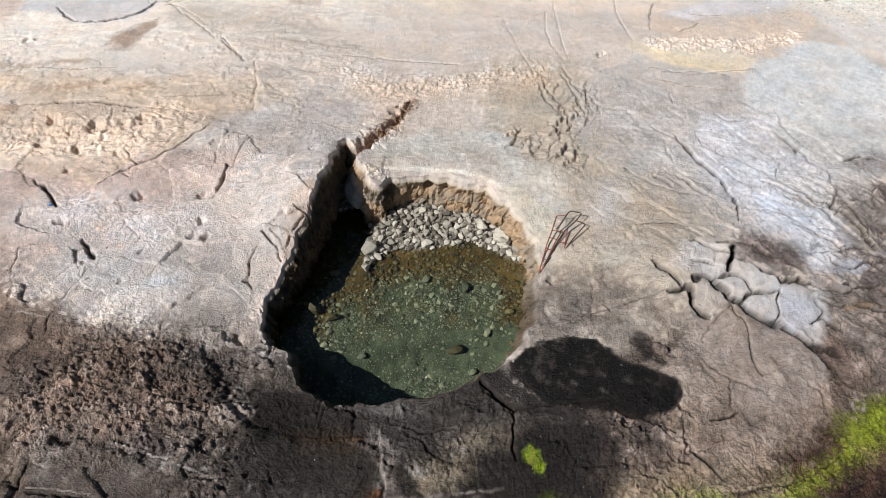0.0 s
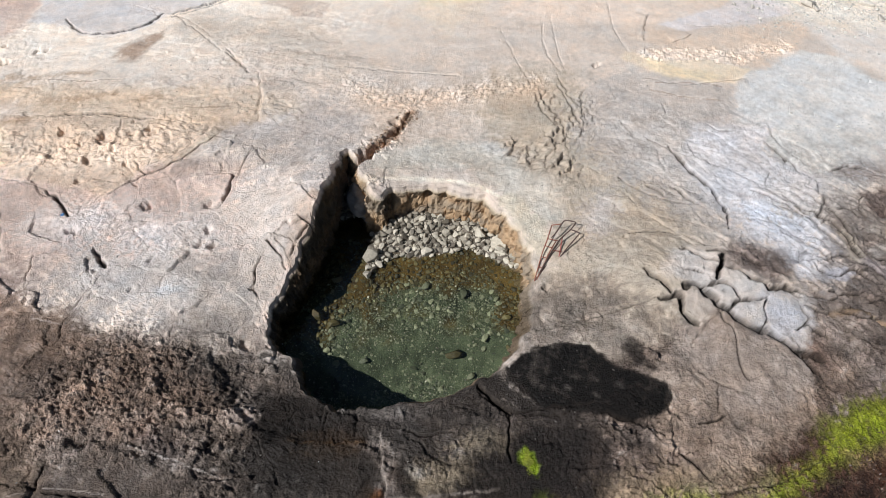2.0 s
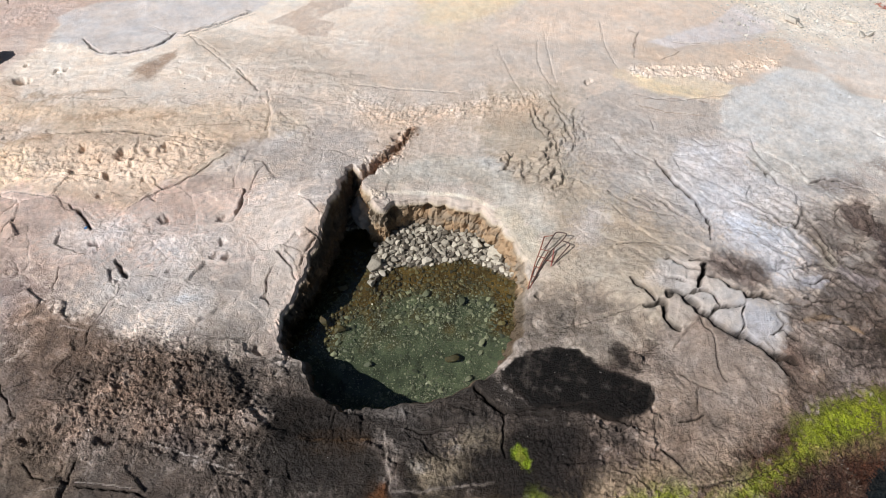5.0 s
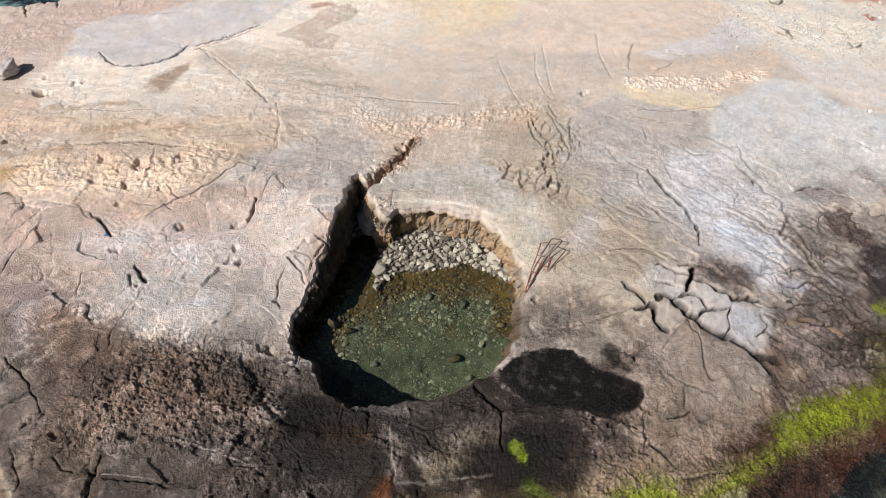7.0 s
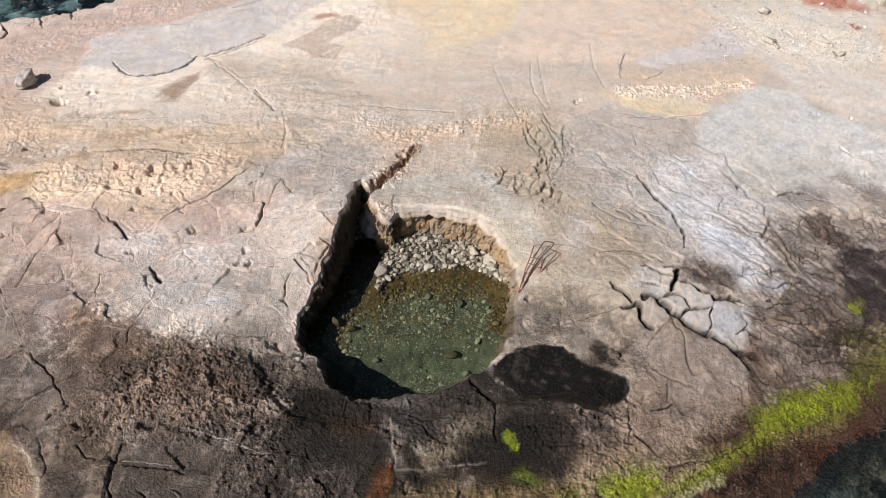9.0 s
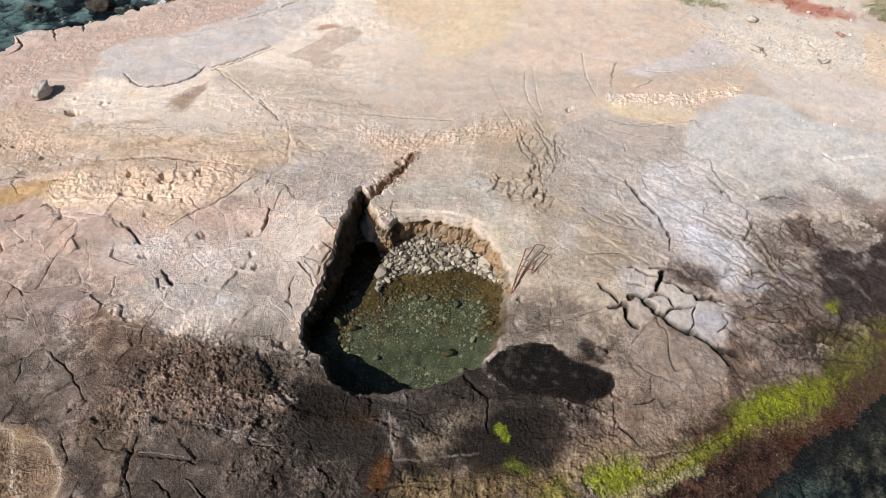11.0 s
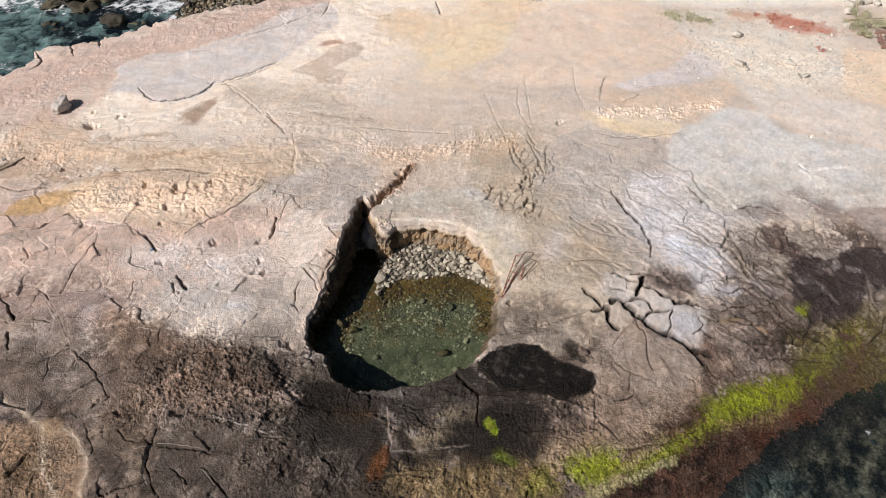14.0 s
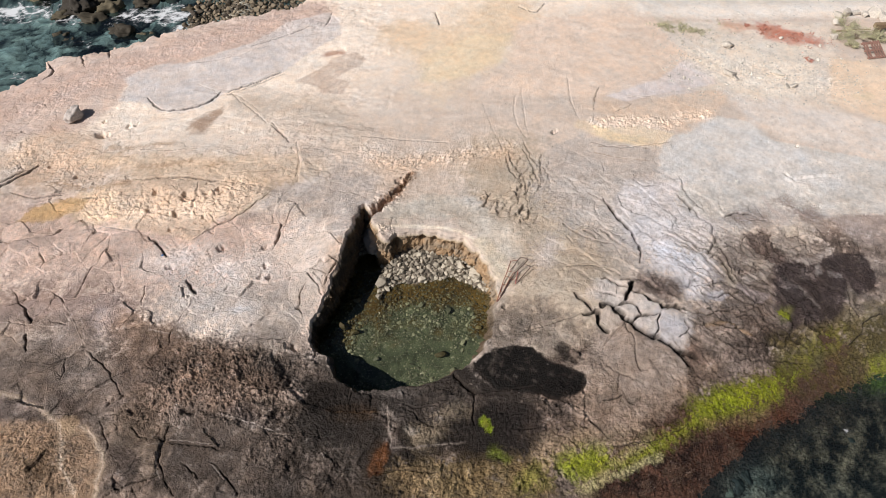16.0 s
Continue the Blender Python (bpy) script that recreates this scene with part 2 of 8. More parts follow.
stain([(6.33, 8.42), (6.58, 8.65)], 0.16, 0.12, (206, 190, 178), 0.85, 0.1)
stain([(7.49, 8.94), (7.81, 9.05)], 0.14, 0.12, (220, 212, 208), 0.9, 0.1)
stain([(7.48, 8.32), (7.85, 8.42)], 0.14, 0.12, (206, 202, 204), 0.9, 0.1)
stain([(6.25, 9.38), (6.84, 9.22)], 0.16, 0.12, (226, 212, 202), 0.85, 0.1)
stain([(6.82, 7.84), (6.47, 7.41)], 0.3, 0.2, (172, 154, 140), 0.8, 0.2)
# dark wet hollows
stain([(4.55, 7.24), (4.90, 6.82)], 0.14, 0.12, (72, 62, 56), 0.9, 0.1, 0.3)
stain([(3.35, 8.36)], 0.1, 0.1, (80, 72, 66), 0.9, 0.1, 0.2)
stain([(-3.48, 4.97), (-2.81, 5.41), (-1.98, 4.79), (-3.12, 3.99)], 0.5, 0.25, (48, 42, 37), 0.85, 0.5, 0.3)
stain([(-2.54, 3.65), (-3.49, 3.09), (-2.05, 2.49)], 0.7, 0.5, (60, 53, 48), 0.7, 0.8, 0.2)
stain([(14.12, 14.96), (14.34, 13.40)], 0.2, 0.2, (206, 196, 190), 0.8, 0.3)
stain([(13.79, 9.62), (13.02, 8.44), (11.67, 8.10)], 0.4, 0.4, (78, 68, 60), 0.8, 0.5)
stain([(-1.33, 3.69), (-1.23, 3.02)], 0.17, 0.12, (104, 76, 50), 0.75, 0.5)
stain([(-2.93, 4.48), (-1.60, 4.60)], 0.12, 0.15, (88, 68, 48), 0.6, 0.7)
stain([(-2.01, 4.99), (-1.06, 4.62), (-0.79, 3.55)], 0.16, 0.2, (112, 100, 92), 0.8, 0.4)
area([(-3.08, 4.98), (-2.44, 5.05), (-1.72, 5.02), (-1.42, 4.93), (-1.45, 4.72), (-2.38, 4.7), (-3.1, 4.77)], 0.08, (94, 68, 38), 0.85, 0.5, 0.4)
# pale worn patches on the dark rock
area([(-0.37, 4.02), (-0.22, 4.3), (0.18, 4.46), (0.69, 4.46), (0.81, 4.32), (0.55, 3.96), (0.36, 3.69), (-0.29, 3.66)], 0.25, (160, 143, 120), 0.7, 0.9)
area([(0.4, 4.72), (0.69, 4.95), (1.22, 5.14), (1.61, 5.11), (1.57, 4.84), (0.98, 4.73)], 0.25, (160, 143, 120), 0.7, 0.9)
stain([(-2.49, 5.32), (-1.52, 5.45), (-0.06, 5.62)], 0.14, 0.15, (112, 104, 98), 0.8, 0.4)
stain([(-4.82, 6.61), (-3.85, 6.28)], 0.3, 0.3, (110, 100, 94), 0.7, 0.6)
stain([(3.09, 6.35), (3.74, 6.44), (3.97, 6.25)], 0.1, 0.2, (96, 90, 84), 0.6, 0.6)
stain([(-1.23, 5.01), (-0.83, 4.53), (-1.11, 3.85)], 0.12, 0.12, (120, 110, 102), 0.7, 0.6)
stain([(-0.46, 4.20), (-0.22, 4.16)], 0.1, 0.1, (140, 132, 122), 0.7, 0.5)
stain([(3.77, 3.97), (5.59, 4.39), (7.50, 5.02)], 0.3, 0.3, (166, 144, 122), 0.75, 0.7)
stain([(-0.39, 2.72), (1.99, 2.72), (3.38, 3.13)], 0.5, 0.4, (142, 122, 92), 0.8, 0.6)
stain([(8.44, 6.19), (10.22, 7.14)], 0.3, 0.4, (150, 128, 110), 0.7, 0.6)
stain([(-6.14, 4.80), (-5.52, 4.44)], 0.2, 0.3, (134, 112, 104), 0.7, 0.5)
stain([(-8.29, 3.61), (-9.24, 4.31)], 0.5, 0.4, (122, 106, 92), 0.7, 0.3)
stain([(1.82, 5.50), (3.48, 5.38), (4.75, 5.24)], 0.35, 0.3, (96, 85, 77), 0.85, 0.4)
stain([(13.82, 11.10), (15.93, 10.77), (18.05, 10.97)], 0.8, 0.6, (112, 100, 93), 0.75, 0.8)
stain([(11.01, 8.88), (12.16, 8.36), (10.56, 7.78)], 0.5, 0.5, (94, 80, 72), 0.8, 0.6)
stain([(15.53, 12.86), (17.88, 12.44)], 0.35, 0.4, (120, 108, 102), 0.7, 0.8)
stain([(18.34, 13.61), (17.15, 14.14)], 0.4, 0.3, (182, 170, 164), 0.8, 0.4)
stain([(4.60, 5.61), (5.66, 5.10)], 0.4, 0.4, (112, 97, 88), 0.8, 0.5)
stain([(6.42, 5.31), (8.38, 5.81), (9.69, 6.50)], 0.4, 0.4, (118, 100, 88), 0.7, 0.6)
stain([(6.58, 7.27), (8.21, 6.94), (6.59, 6.20), (5.53, 6.56)], 0.6, 0.5, (160, 144, 131), 1.0, 0.3)
stain([(5.56, 5.41), (6.89, 5.24), (8.18, 5.80)], 0.6, 0.5, (160, 140, 124), 0.95, 0.5)
stain([(4.12, 7.38), (5.13, 7.98)], 0.4, 0.5, (166, 152, 138), 0.8, 0.4)
stain([(1.31, 6.36), (1.98, 5.83), (3.01, 5.56)], 0.22, 0.2, (72, 64, 59), 0.9, 0.3)
stain([(2.59, 8.22), (3.09, 7.67)], 0.3, 0.3, (150, 138, 128), 0.7, 0.5)
# worn light crests along joints
for line in ([(5.92, 4.07), (7.4, 4.36), (8.79, 4.99)], [(5.1, 2.81), (6.19, 3.24), (7.42, 3.75)], [(6.81, 6.87), (8.13, 6.73)]):
    stain(line, 0.012, 0.03, (196, 178, 158), 0.65, 0.5)
# beds and patches with outlines of their own
area([(-24.0, 18.5), (-23.0, 22.0), (-21.9, 24.9), (-18.0, 26.3), (-14.5, 28.9), (-10.0, 30.6), (-7.15, 30.4), (-6.94, 28.58), (-10.43, 25.70), (-13.29, 24.17), (-16.13, 22.54), (-15.82, 20.18), (-16.82, 18.14), (-19.16, 17.80), (-19.82, 16.98)], 0.3, (206, 182, 170), 0.7, 0.2)
area([(-16.36, 22.36), (-15.13, 20.35), (-14.06, 20.22), (-13.67, 19.64), (-12.27, 19.60), (-11.51, 20.13), (-10.98, 20.91), (-10.54, 21.39), (-9.06, 22.39), (-8.23, 23.08), (-7.33, 24.67), (-5.78, 26.58), (-6.05, 28.40), (-6.79, 29.01), (-8.82, 28.11), (-10.63, 25.70), (-13.59, 23.80), (-15.12, 23.58)], 0.12, (217, 208, 203), 0.85)
area([(-13.88, 14.80), (-11.57, 15.09), (-9.05, 14.81), (-7.12, 14.69), (-7.25, 13.90), (-7.94, 13.14), (-8.85, 12.50), (-9.56, 11.46), (-10.47, 11.87), (-12.56, 12.13)], 0.15, (214, 190, 168), 0.9, 0.15)
area([(-14.43, 16.60), (-10.47, 16.08), (-6.21, 16.67), (-5.73, 14.98), (-7.08, 14.47), (-13.10, 14.89)], 0.3, (216, 192, 168), 0.7, 0.2)
area([(-16.77, 12.85), (-16.34, 13.29), (-14.62, 13.75), (-14.51, 13.11), (-15.96, 12.45)], 0.12, (208, 172, 128), 0.85, 0.2)
area([(-10.43, 19.90), (-11.10, 19.68), (-12.02, 18.79), (-11.56, 18.50), (-11.66, 17.94), (-10.87, 18.00), (-10.66, 18.80)], 0.07, (186, 163, 145), 0.6, 0.9)
area([(-4.06, 24.35), (-4.73, 24.89), (-5.86, 24.33), (-6.15, 23.62), (-7.48, 22.25), (-6.24, 21.78), (-5.97, 21.31), (-4.82, 21.17), (-4.66, 22.12), (-5.38, 22.44), (-4.37, 23.64)], 0.08, (190, 166, 150), 0.6, 0.9)
area([(-0.09, 27.94), (-1.60, 26.67), (-2.17, 25.87), (-1.08, 21.38), (0.14, 20.50), (1.23, 22.38), (3.61, 24.54), (3.92, 26.86), (3.88, 30.69), (-0.17, 30.54)], 0.9, (236, 214, 186), 0.55, 0.5)
area([(1.41, 26.75), (3.72, 27.05), (3.00, 24.15), (1.23, 22.71), (-1.05, 22.17), (-1.18, 24.39)], 0.25, (236, 216, 184), 0.6, 0.3)
area([(3.98, 28.09), (10.29, 30.11), (12.01, 28.64), (13.07, 25.68), (13.88, 24.00), (10.88, 22.98), (8.15, 21.48), (5.71, 21.33), (3.84, 21.23), (1.80, 21.76), (3.61, 24.54)], 0.35, (232, 211, 193), 0.9, 0.1)
area([(10.88, 22.98), (12.99, 25.31), (14.09, 24.02), (13.92, 23.01), (11.47, 22.10), (9.02, 21.08), (8.15, 21.48)], 0.1, (224, 214, 210), 0.9, 0.1)
area([(11.93, 28.23), (13.85, 29.07), (21.91, 29.20), (18.99, 21.37), (17.13, 21.91), (15.16, 22.93), (14.07, 23.19), (13.97, 24.36), (12.60, 26.36)], 0.2, (226, 214, 201), 0.9, 0.2)
area([(7.65, 19.16), (7.36, 19.69), (8.90, 20.34), (11.41, 21.77), (13.89, 22.53), (14.55, 22.11), (12.91, 20.17), (11.52, 18.91), (9.44, 19.26)], 0.15, (224, 202, 182), 0.9, 0.3)
area([(7.09, 19.00), (9.44, 19.26), (10.97, 18.85), (10.06, 17.85), (8.84, 17.77)], 0.07, (234, 214, 188), 0.8, 0.1)
area([(13.89, 22.53), (17.08, 21.76), (22.54, 19.49), (21.46, 17.14), (16.08, 18.71), (14.79, 20.32)], 0.25, (226, 215, 205), 0.9, 0.3)
area([(20.57, 25.34), (25.02, 24.81), (22.41, 19.22), (19.10, 21.68)], 0.3, (236, 213, 189), 0.85, 0.2)
area([(4.76, 17.22), (5.95, 18.15), (7.71, 18.36), (9.81, 17.45), (9.78, 16.46), (8.16, 15.68), (6.55, 15.86), (5.08, 16.04)], 0.1, (199, 187, 177), 0.9, 0.1)
area([(8.16, 15.68), (11.04, 16.09), (10.71, 15.36), (10.07, 14.64), (10.36, 13.79), (11.53, 13.46), (10.91, 12.22), (8.16, 12.03), (7.22, 13.66)], 0.2, (222, 217, 217), 0.65, 0.6)
area([(9.78, 16.46), (10.12, 17.73), (11.52, 18.91), (13.33, 20.35), (14.70, 20.03), (15.55, 18.69), (21.41, 17.02), (20.14, 14.19), (16.18, 14.19), (13.40, 14.47), (11.56, 13.57), (10.54, 13.91), (10.28, 14.88), (11.13, 16.09)], 0.08, (217, 210, 202), 0.95, 0.05)
area([(16.26, 13.98), (20.23, 14.40), (19.49, 12.58), (17.31, 12.65), (16.34, 13.37)], 0.15, (188, 172, 164), 0.9, 0.2)
area([(-11.33, 8.47), (-10.45, 8.33), (-9.11, 7.58), (-7.35, 7.03), (-6.42, 7.53), (-5.52, 6.90), (-5.07, 5.93), (-5.10, 5.06), (-6.68, 4.57), (-8.32, 4.39), (-9.49, 4.61), (-10.31, 5.78), (-11.19, 7.06)], 0.35, (136, 115, 100), 0.7, 0.9)
area([(-8.20, 4.39), (-6.68, 4.57), (-4.87, 5.08), (-3.31, 4.62), (-1.52, 3.91), (-1.58, 2.31), (-5.03, 1.75), (-7.20, 1.67), (-7.84, 2.96)], 0.5, (112, 101, 93), 0.7, 0.8)
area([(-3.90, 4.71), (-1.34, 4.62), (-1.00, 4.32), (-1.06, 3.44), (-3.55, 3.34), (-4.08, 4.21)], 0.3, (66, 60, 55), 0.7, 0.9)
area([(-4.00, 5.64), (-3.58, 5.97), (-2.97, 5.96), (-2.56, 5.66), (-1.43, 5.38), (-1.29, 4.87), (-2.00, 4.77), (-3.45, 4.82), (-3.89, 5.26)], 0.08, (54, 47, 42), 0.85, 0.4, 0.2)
area([(3.72, 4.25), (5.37, 4.62), (6.28, 4.36), (7.18, 4.71), (9.00, 5.00), (8.69, 4.53), (7.04, 4.12), (5.22, 3.75), (3.66, 3.68)], 0.25, (150, 131, 108), 0.75, 0.8)
area([(1.78, 4.91), (2.29, 5.35), (3.35, 5.31), (3.38, 4.82), (3.28, 4.23), (3.50, 3.67), (2.11, 3.59), (1.75, 4.14), (1.61, 4.59)], 0.06, (56, 49, 45), 0.9, 0.4, 0.2)
area([(5.59, 9.32), (6.22, 10.10), (6.88, 10.05), (7.48, 9.78), (7.92, 9.47), (8.49, 9.13), (9.53, 9.14), (9.39, 8.16), (8.87, 7.30), (8.71, 7.50), (7.91, 7.99), (7.07, 8.41), (6.62, 8.92), (6.35, 8.97)], 0.16, (212, 202, 194), 0.85, 0.3)
area([(7.84, 9.88), (8.35, 10.21), (9.72, 10.24), (9.38, 9.58), (8.66, 9.26), (8.34, 9.52)], 0.12, (136, 120, 108), 0.8, 0.6)
area([(9.74, 9.16), (11.60, 9.68), (10.57, 6.88), (9.62, 7.04), (9.39, 8.16)], 0.6, (150, 136, 126), 0.65, 0.9)
area([(5.76, 8.71), (6.14, 8.81), (6.62, 8.92), (7.07, 8.41), (6.43, 7.94), (6.22, 8.29)], 0.08, (196, 180, 166), 0.8, 0.1)
area([(8.36, 8.61), (8.92, 8.76), (9.19, 8.47), (9.13, 8.09), (8.72, 7.68), (8.34, 7.79), (8.14, 8.0)], 0.35, (204, 204, 212), 0.6, 0.9)
area([(7.61, 10.26), (8.47, 10.57), (9.49, 10.4), (9.37, 9.64), (8.78, 9.23), (8.52, 9.37), (7.99, 9.56), (7.46, 9.77)], 0.18, (128, 112, 104), 0.85, 0.6)
stain([(9.76, 11.12), (9.82, 10.43), (9.76, 9.68)], 0.2, 0.3, (214, 210, 212), 0.8, 0.6)
area([(5.79, 7.84), (6.32, 7.84), (7.13, 8.27), (7.67, 7.81), (8.67, 7.40), (8.85, 7.05), (8.87, 6.44), (7.80, 5.85), (6.61, 5.93), (6.23, 6.54), (5.94, 7.26)], 0.2, (170, 153, 140), 0.8, 0.2)
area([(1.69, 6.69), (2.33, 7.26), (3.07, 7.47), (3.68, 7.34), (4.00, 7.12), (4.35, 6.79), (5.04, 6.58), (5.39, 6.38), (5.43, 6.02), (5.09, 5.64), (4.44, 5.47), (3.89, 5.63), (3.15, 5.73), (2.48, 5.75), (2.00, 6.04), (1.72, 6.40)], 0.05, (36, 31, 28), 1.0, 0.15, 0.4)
for spot in ([(3.19, 6.56), (3.34, 6.53)], [(3.65, 6.54), (3.76, 6.47)], [(3.66, 6.15), (3.78, 6.09)], [(4.25, 6.39), (4.34, 6.34)], [(3.04, 6.26), (3.10, 6.24)]):
    stain(spot, 0.03, 0.06, (108, 101, 94), 0.5, 0.8)
area([(4.49, 7.45), (4.77, 7.57), (5.01, 7.40), (5.00, 7.10), (5.25, 6.78), (5.15, 6.67), (4.83, 6.87), (4.57, 7.10)], 0.07, (60, 52, 47), 0.9, 0.3, 0.2)
area([(-6.38, 7.63), (-5.46, 8.23), (-4.71, 8.04), (-4.20, 7.64), (-3.85, 7.19), (-3.32, 6.38), (-3.86, 6.06), (-4.99, 6.23), (-5.68, 6.41), (-6.25, 6.93)], 0.3, (122, 110, 100), 0.75, 0.6)
area([(10.55, 10.80), (13.32, 12.13), (19.92, 13.68), (18.30, 9.30), (14.38, 8.87), (12.60, 8.70), (10.95, 8.98)], 0.7, (142, 128, 119), 0.75, 0.9)
area([(14.62, 9.65), (17.28, 10.22), (18.68, 10.38), (17.82, 7.87), (15.53, 7.75), (14.81, 7.17), (13.75, 6.94), (14.03, 7.59)], 0.2, (116, 104, 74), 0.8, 0.5)
area([(-8.32, 9.48), (-4.41, 9.85), (-4.08, 8.89), (-4.29, 8.26), (-5.46, 8.23), (-6.62, 7.82), (-7.85, 8.21)], 0.3, (192, 181, 172), 0.5, 0.4)
area([(0.73, 6.36), (1.69, 6.79), (1.93, 6.36), (2.48, 5.75), (2.14, 5.60), (1.32, 5.82)], 0.12, (72, 64, 58), 0.8, 0.4)
area([(-3.95, 10.12), (-3.42, 10.54), (-3.41, 10.14), (-3.69, 9.61), (-3.86, 9.21), (-4.05, 9.60)], 0.08, (190, 162, 140), 0.8, 0.3)
area([(-3.70, 10.96), (-3.45, 11.46), (-3.31, 11.28), (-3.36, 10.86)], 0.06, (176, 146, 122), 0.7, 0.3)
area([(1.57, 8.46), (2.66, 9.30), (4.00, 9.28), (4.59, 8.16), (3.96, 7.44), (3.08, 7.64), (2.34, 7.36), (1.97, 7.19)], 0.3, (146, 134, 122), 0.75, 0.4)
area([(-7.08, 11.69), (-4.04, 11.95), (-3.28, 11.09), (-3.66, 9.61), (-4.16, 7.85), (-5.93, 7.60), (-7.02, 9.90)], 0.5, (188, 176, 166), 0.6, 0.3)
# pale veins over the left hump and near rock
# beds, holes and joints of the far left flat
area([(-11.87, 18.23), (-11.66, 18.87), (-11.06, 19.40), (-10.55, 20.12), (-10.53, 19.58), (-10.80, 18.70), (-11.06, 18.14), (-11.57, 18.40)], 0.10, (178, 152, 132), 0.8, 0.5)
area([(-17.08, 12.45), (-16.66, 13.15), (-15.27, 13.84), (-14.77, 13.71), (-15.35, 12.93), (-16.33, 12.47)], 0.12, (208, 172, 128), 0.8, 0.4)
stain([(-13.02, 15.72), (-11.76, 15.78), (-10.87, 16.03)], 0.12, 0.25, (190, 160, 132), 0.75, 0.8)
stain([(-9.86, 15.80), (-9.39, 15.95)], 0.12, 0.25, (190, 160, 132), 0.75, 0.8)
stain([(-14.81, 17.00), (-13.49, 17.01), (-12.29, 17.32)], 0.12, 0.25, (190, 160, 132), 0.75, 0.8)
stain([(-14.99, 14.34), (-14.03, 14.42), (-13.14, 14.69)], 0.12, 0.25, (190, 160, 132), 0.75, 0.8)
stain([(-16.38, 14.66), (-15.31, 14.51)], 0.12, 0.25, (190, 160, 132), 0.75, 0.8)
area([(-19.88, 16.58), (-18.47, 16.93), (-16.95, 15.90), (-17.79, 15.52), (-19.31, 15.48)], 0.3, (204, 176, 150), 0.6, 0.8)
for line in ([(-12.73, 14.93), (-11.76, 15.03), (-10.49, 14.98), (-9.14, 14.78)],
             [(-14.66, 13.84), (-14.26, 13.78), (-13.74, 13.82)],
             [(-18.82, 14.53), (-18.41, 14.96), (-18.07, 15.40)],
             [(-7.84, 18.85), (-7.33, 18.13), (-6.77, 17.48)],
             [(-10.63, 21.33), (-9.76, 21.87), (-9.03, 22.46), (-8.28, 23.07)],
             [(-18.10, 14.11), (-16.94, 13.74), (-15.81, 13.96)]):
    crack(line, 0.02, 0.12)
    ledge(line, 0.05, 0.6)
for line in ([(-6.60, 17.04), (-6.13, 16.36), (-5.92, 15.64), (-5.93, 14.94)],
             [(-10.60, 21.23), (-9.95, 20.91), (-9.22, 20.27), (-8.79, 19.78)],
             [(-19.40, 20.34), (-19.46, 19.45), (-19.51, 18.51)],
             [(-19.54, 22.22), (-19.58, 21.16), (-19.58, 20.11)],
             [(-9.06, 15.23), (-8.09, 15.31), (-6.90, 15.48)],
             [(-12.38, 21.92), (-11.35, 21.36), (-11.10, 20.99)],
             [(-13.98, 16.89), (-12.36, 16.77), (-10.86, 17.00)],
             [(8.41, 20.29), (9.00, 20.62), (9.26, 20.90)],
             [(9.09, 21.52), (9.69, 21.47), (10.26, 21.57)],
             [(7.33, 20.32), (7.50, 21.20), (7.83, 22.14)],
             [(7.27, 17.65), (8.32, 17.84), (9.55, 17.60)],
             [(6.98, 17.34), (7.95, 17.01), (9.43, 16.89)]):
    stain(line, 0.006, 0.03, (140, 118, 100), 0.7, 0.4)
    ledge(line, 0.025, 0.6)
crack([(-10.10, 14.67), (-10.00, 13.85), (-9.99, 13.04)], 0.05, 0.05)
for at, radius in (((-15.75, 17.86), 0.20), ((-15.92, 18.82), 0.10), ((-11.81, 14.11), 0.12), ((-8.95, 14.08), 0.10), ((-9.51, 14.01), 0.09), ((-15.66, 15.03), 0.12), ((-17.17, 15.71), 0.10), ((-18.39, 15.57), 0.08), ((-19.44, 17.98), 0.08), ((-14.69, 18.63), 0.10), ((-10.57, 12.91), 0.10), ((-11.20, 13.98), 0.06), ((-14.64, 14.69), 0.08), ((-13.36, 14.94), 0.07), ((-10.57, 12.16), 0.07), ((-10.55, 14.01), 0.06), ((-16.49, 17.85), 0.05), ((-17.41, 15.53), 0.05), ((-12.51, 14.69), 0.06), ((-9.35, 12.77), 0.08), ((9.06, 19.29), 0.08), ((9.79, 19.21), 0.07), ((7.72, 19.10), 0.06), ((16.44, 18.39), 0.09), ((15.24, 18.51), 0.07)):
    pit(at, radius, 1.4 * radius)
# pale rubble ground, gravel and red plants at the back
area([(12.47, 25.33), (14.95, 27.78), (16.84, 26.98), (20.10, 26.69), (18.90, 22.44), (15.42, 22.00), (14.04, 22.96)], 0.5, (232, 221, 206), 0.75, 0.6)
area([(10.92, 30.59), (25.92, 31.29), (25.37, 30.00), (16.57, 29.38), (11.07, 29.52)], 0.5, (240, 232, 222), 0.8, 0.1)
area([(17.63, 29.17), (19.16, 28.49), (20.28, 27.03), (18.91, 26.77), (17.74, 27.41)], 0.25, (214, 142, 120), 0.75, 0.6)
area([(15.47, 28.86), (17.66, 28.75), (17.33, 28.14), (15.32, 28.26)], 0.3, (232, 208, 188), 0.6, 0.7)
area([(7.20, 19.20), (8.19, 18.73), (9.69, 18.37), (9.35, 17.89), (7.84, 18.05), (7.12, 18.48)], 0.15, (238, 216, 180), 0.7, 0.4)
area([(10.07, 17.67), (12.72, 20.12), (14.87, 20.08), (15.30, 18.87), (16.13, 18.23), (18.29, 17.24), (17.76, 15.82), (9.45, 15.65)], 0.3, (224, 220, 216), 0.7, 0.3)
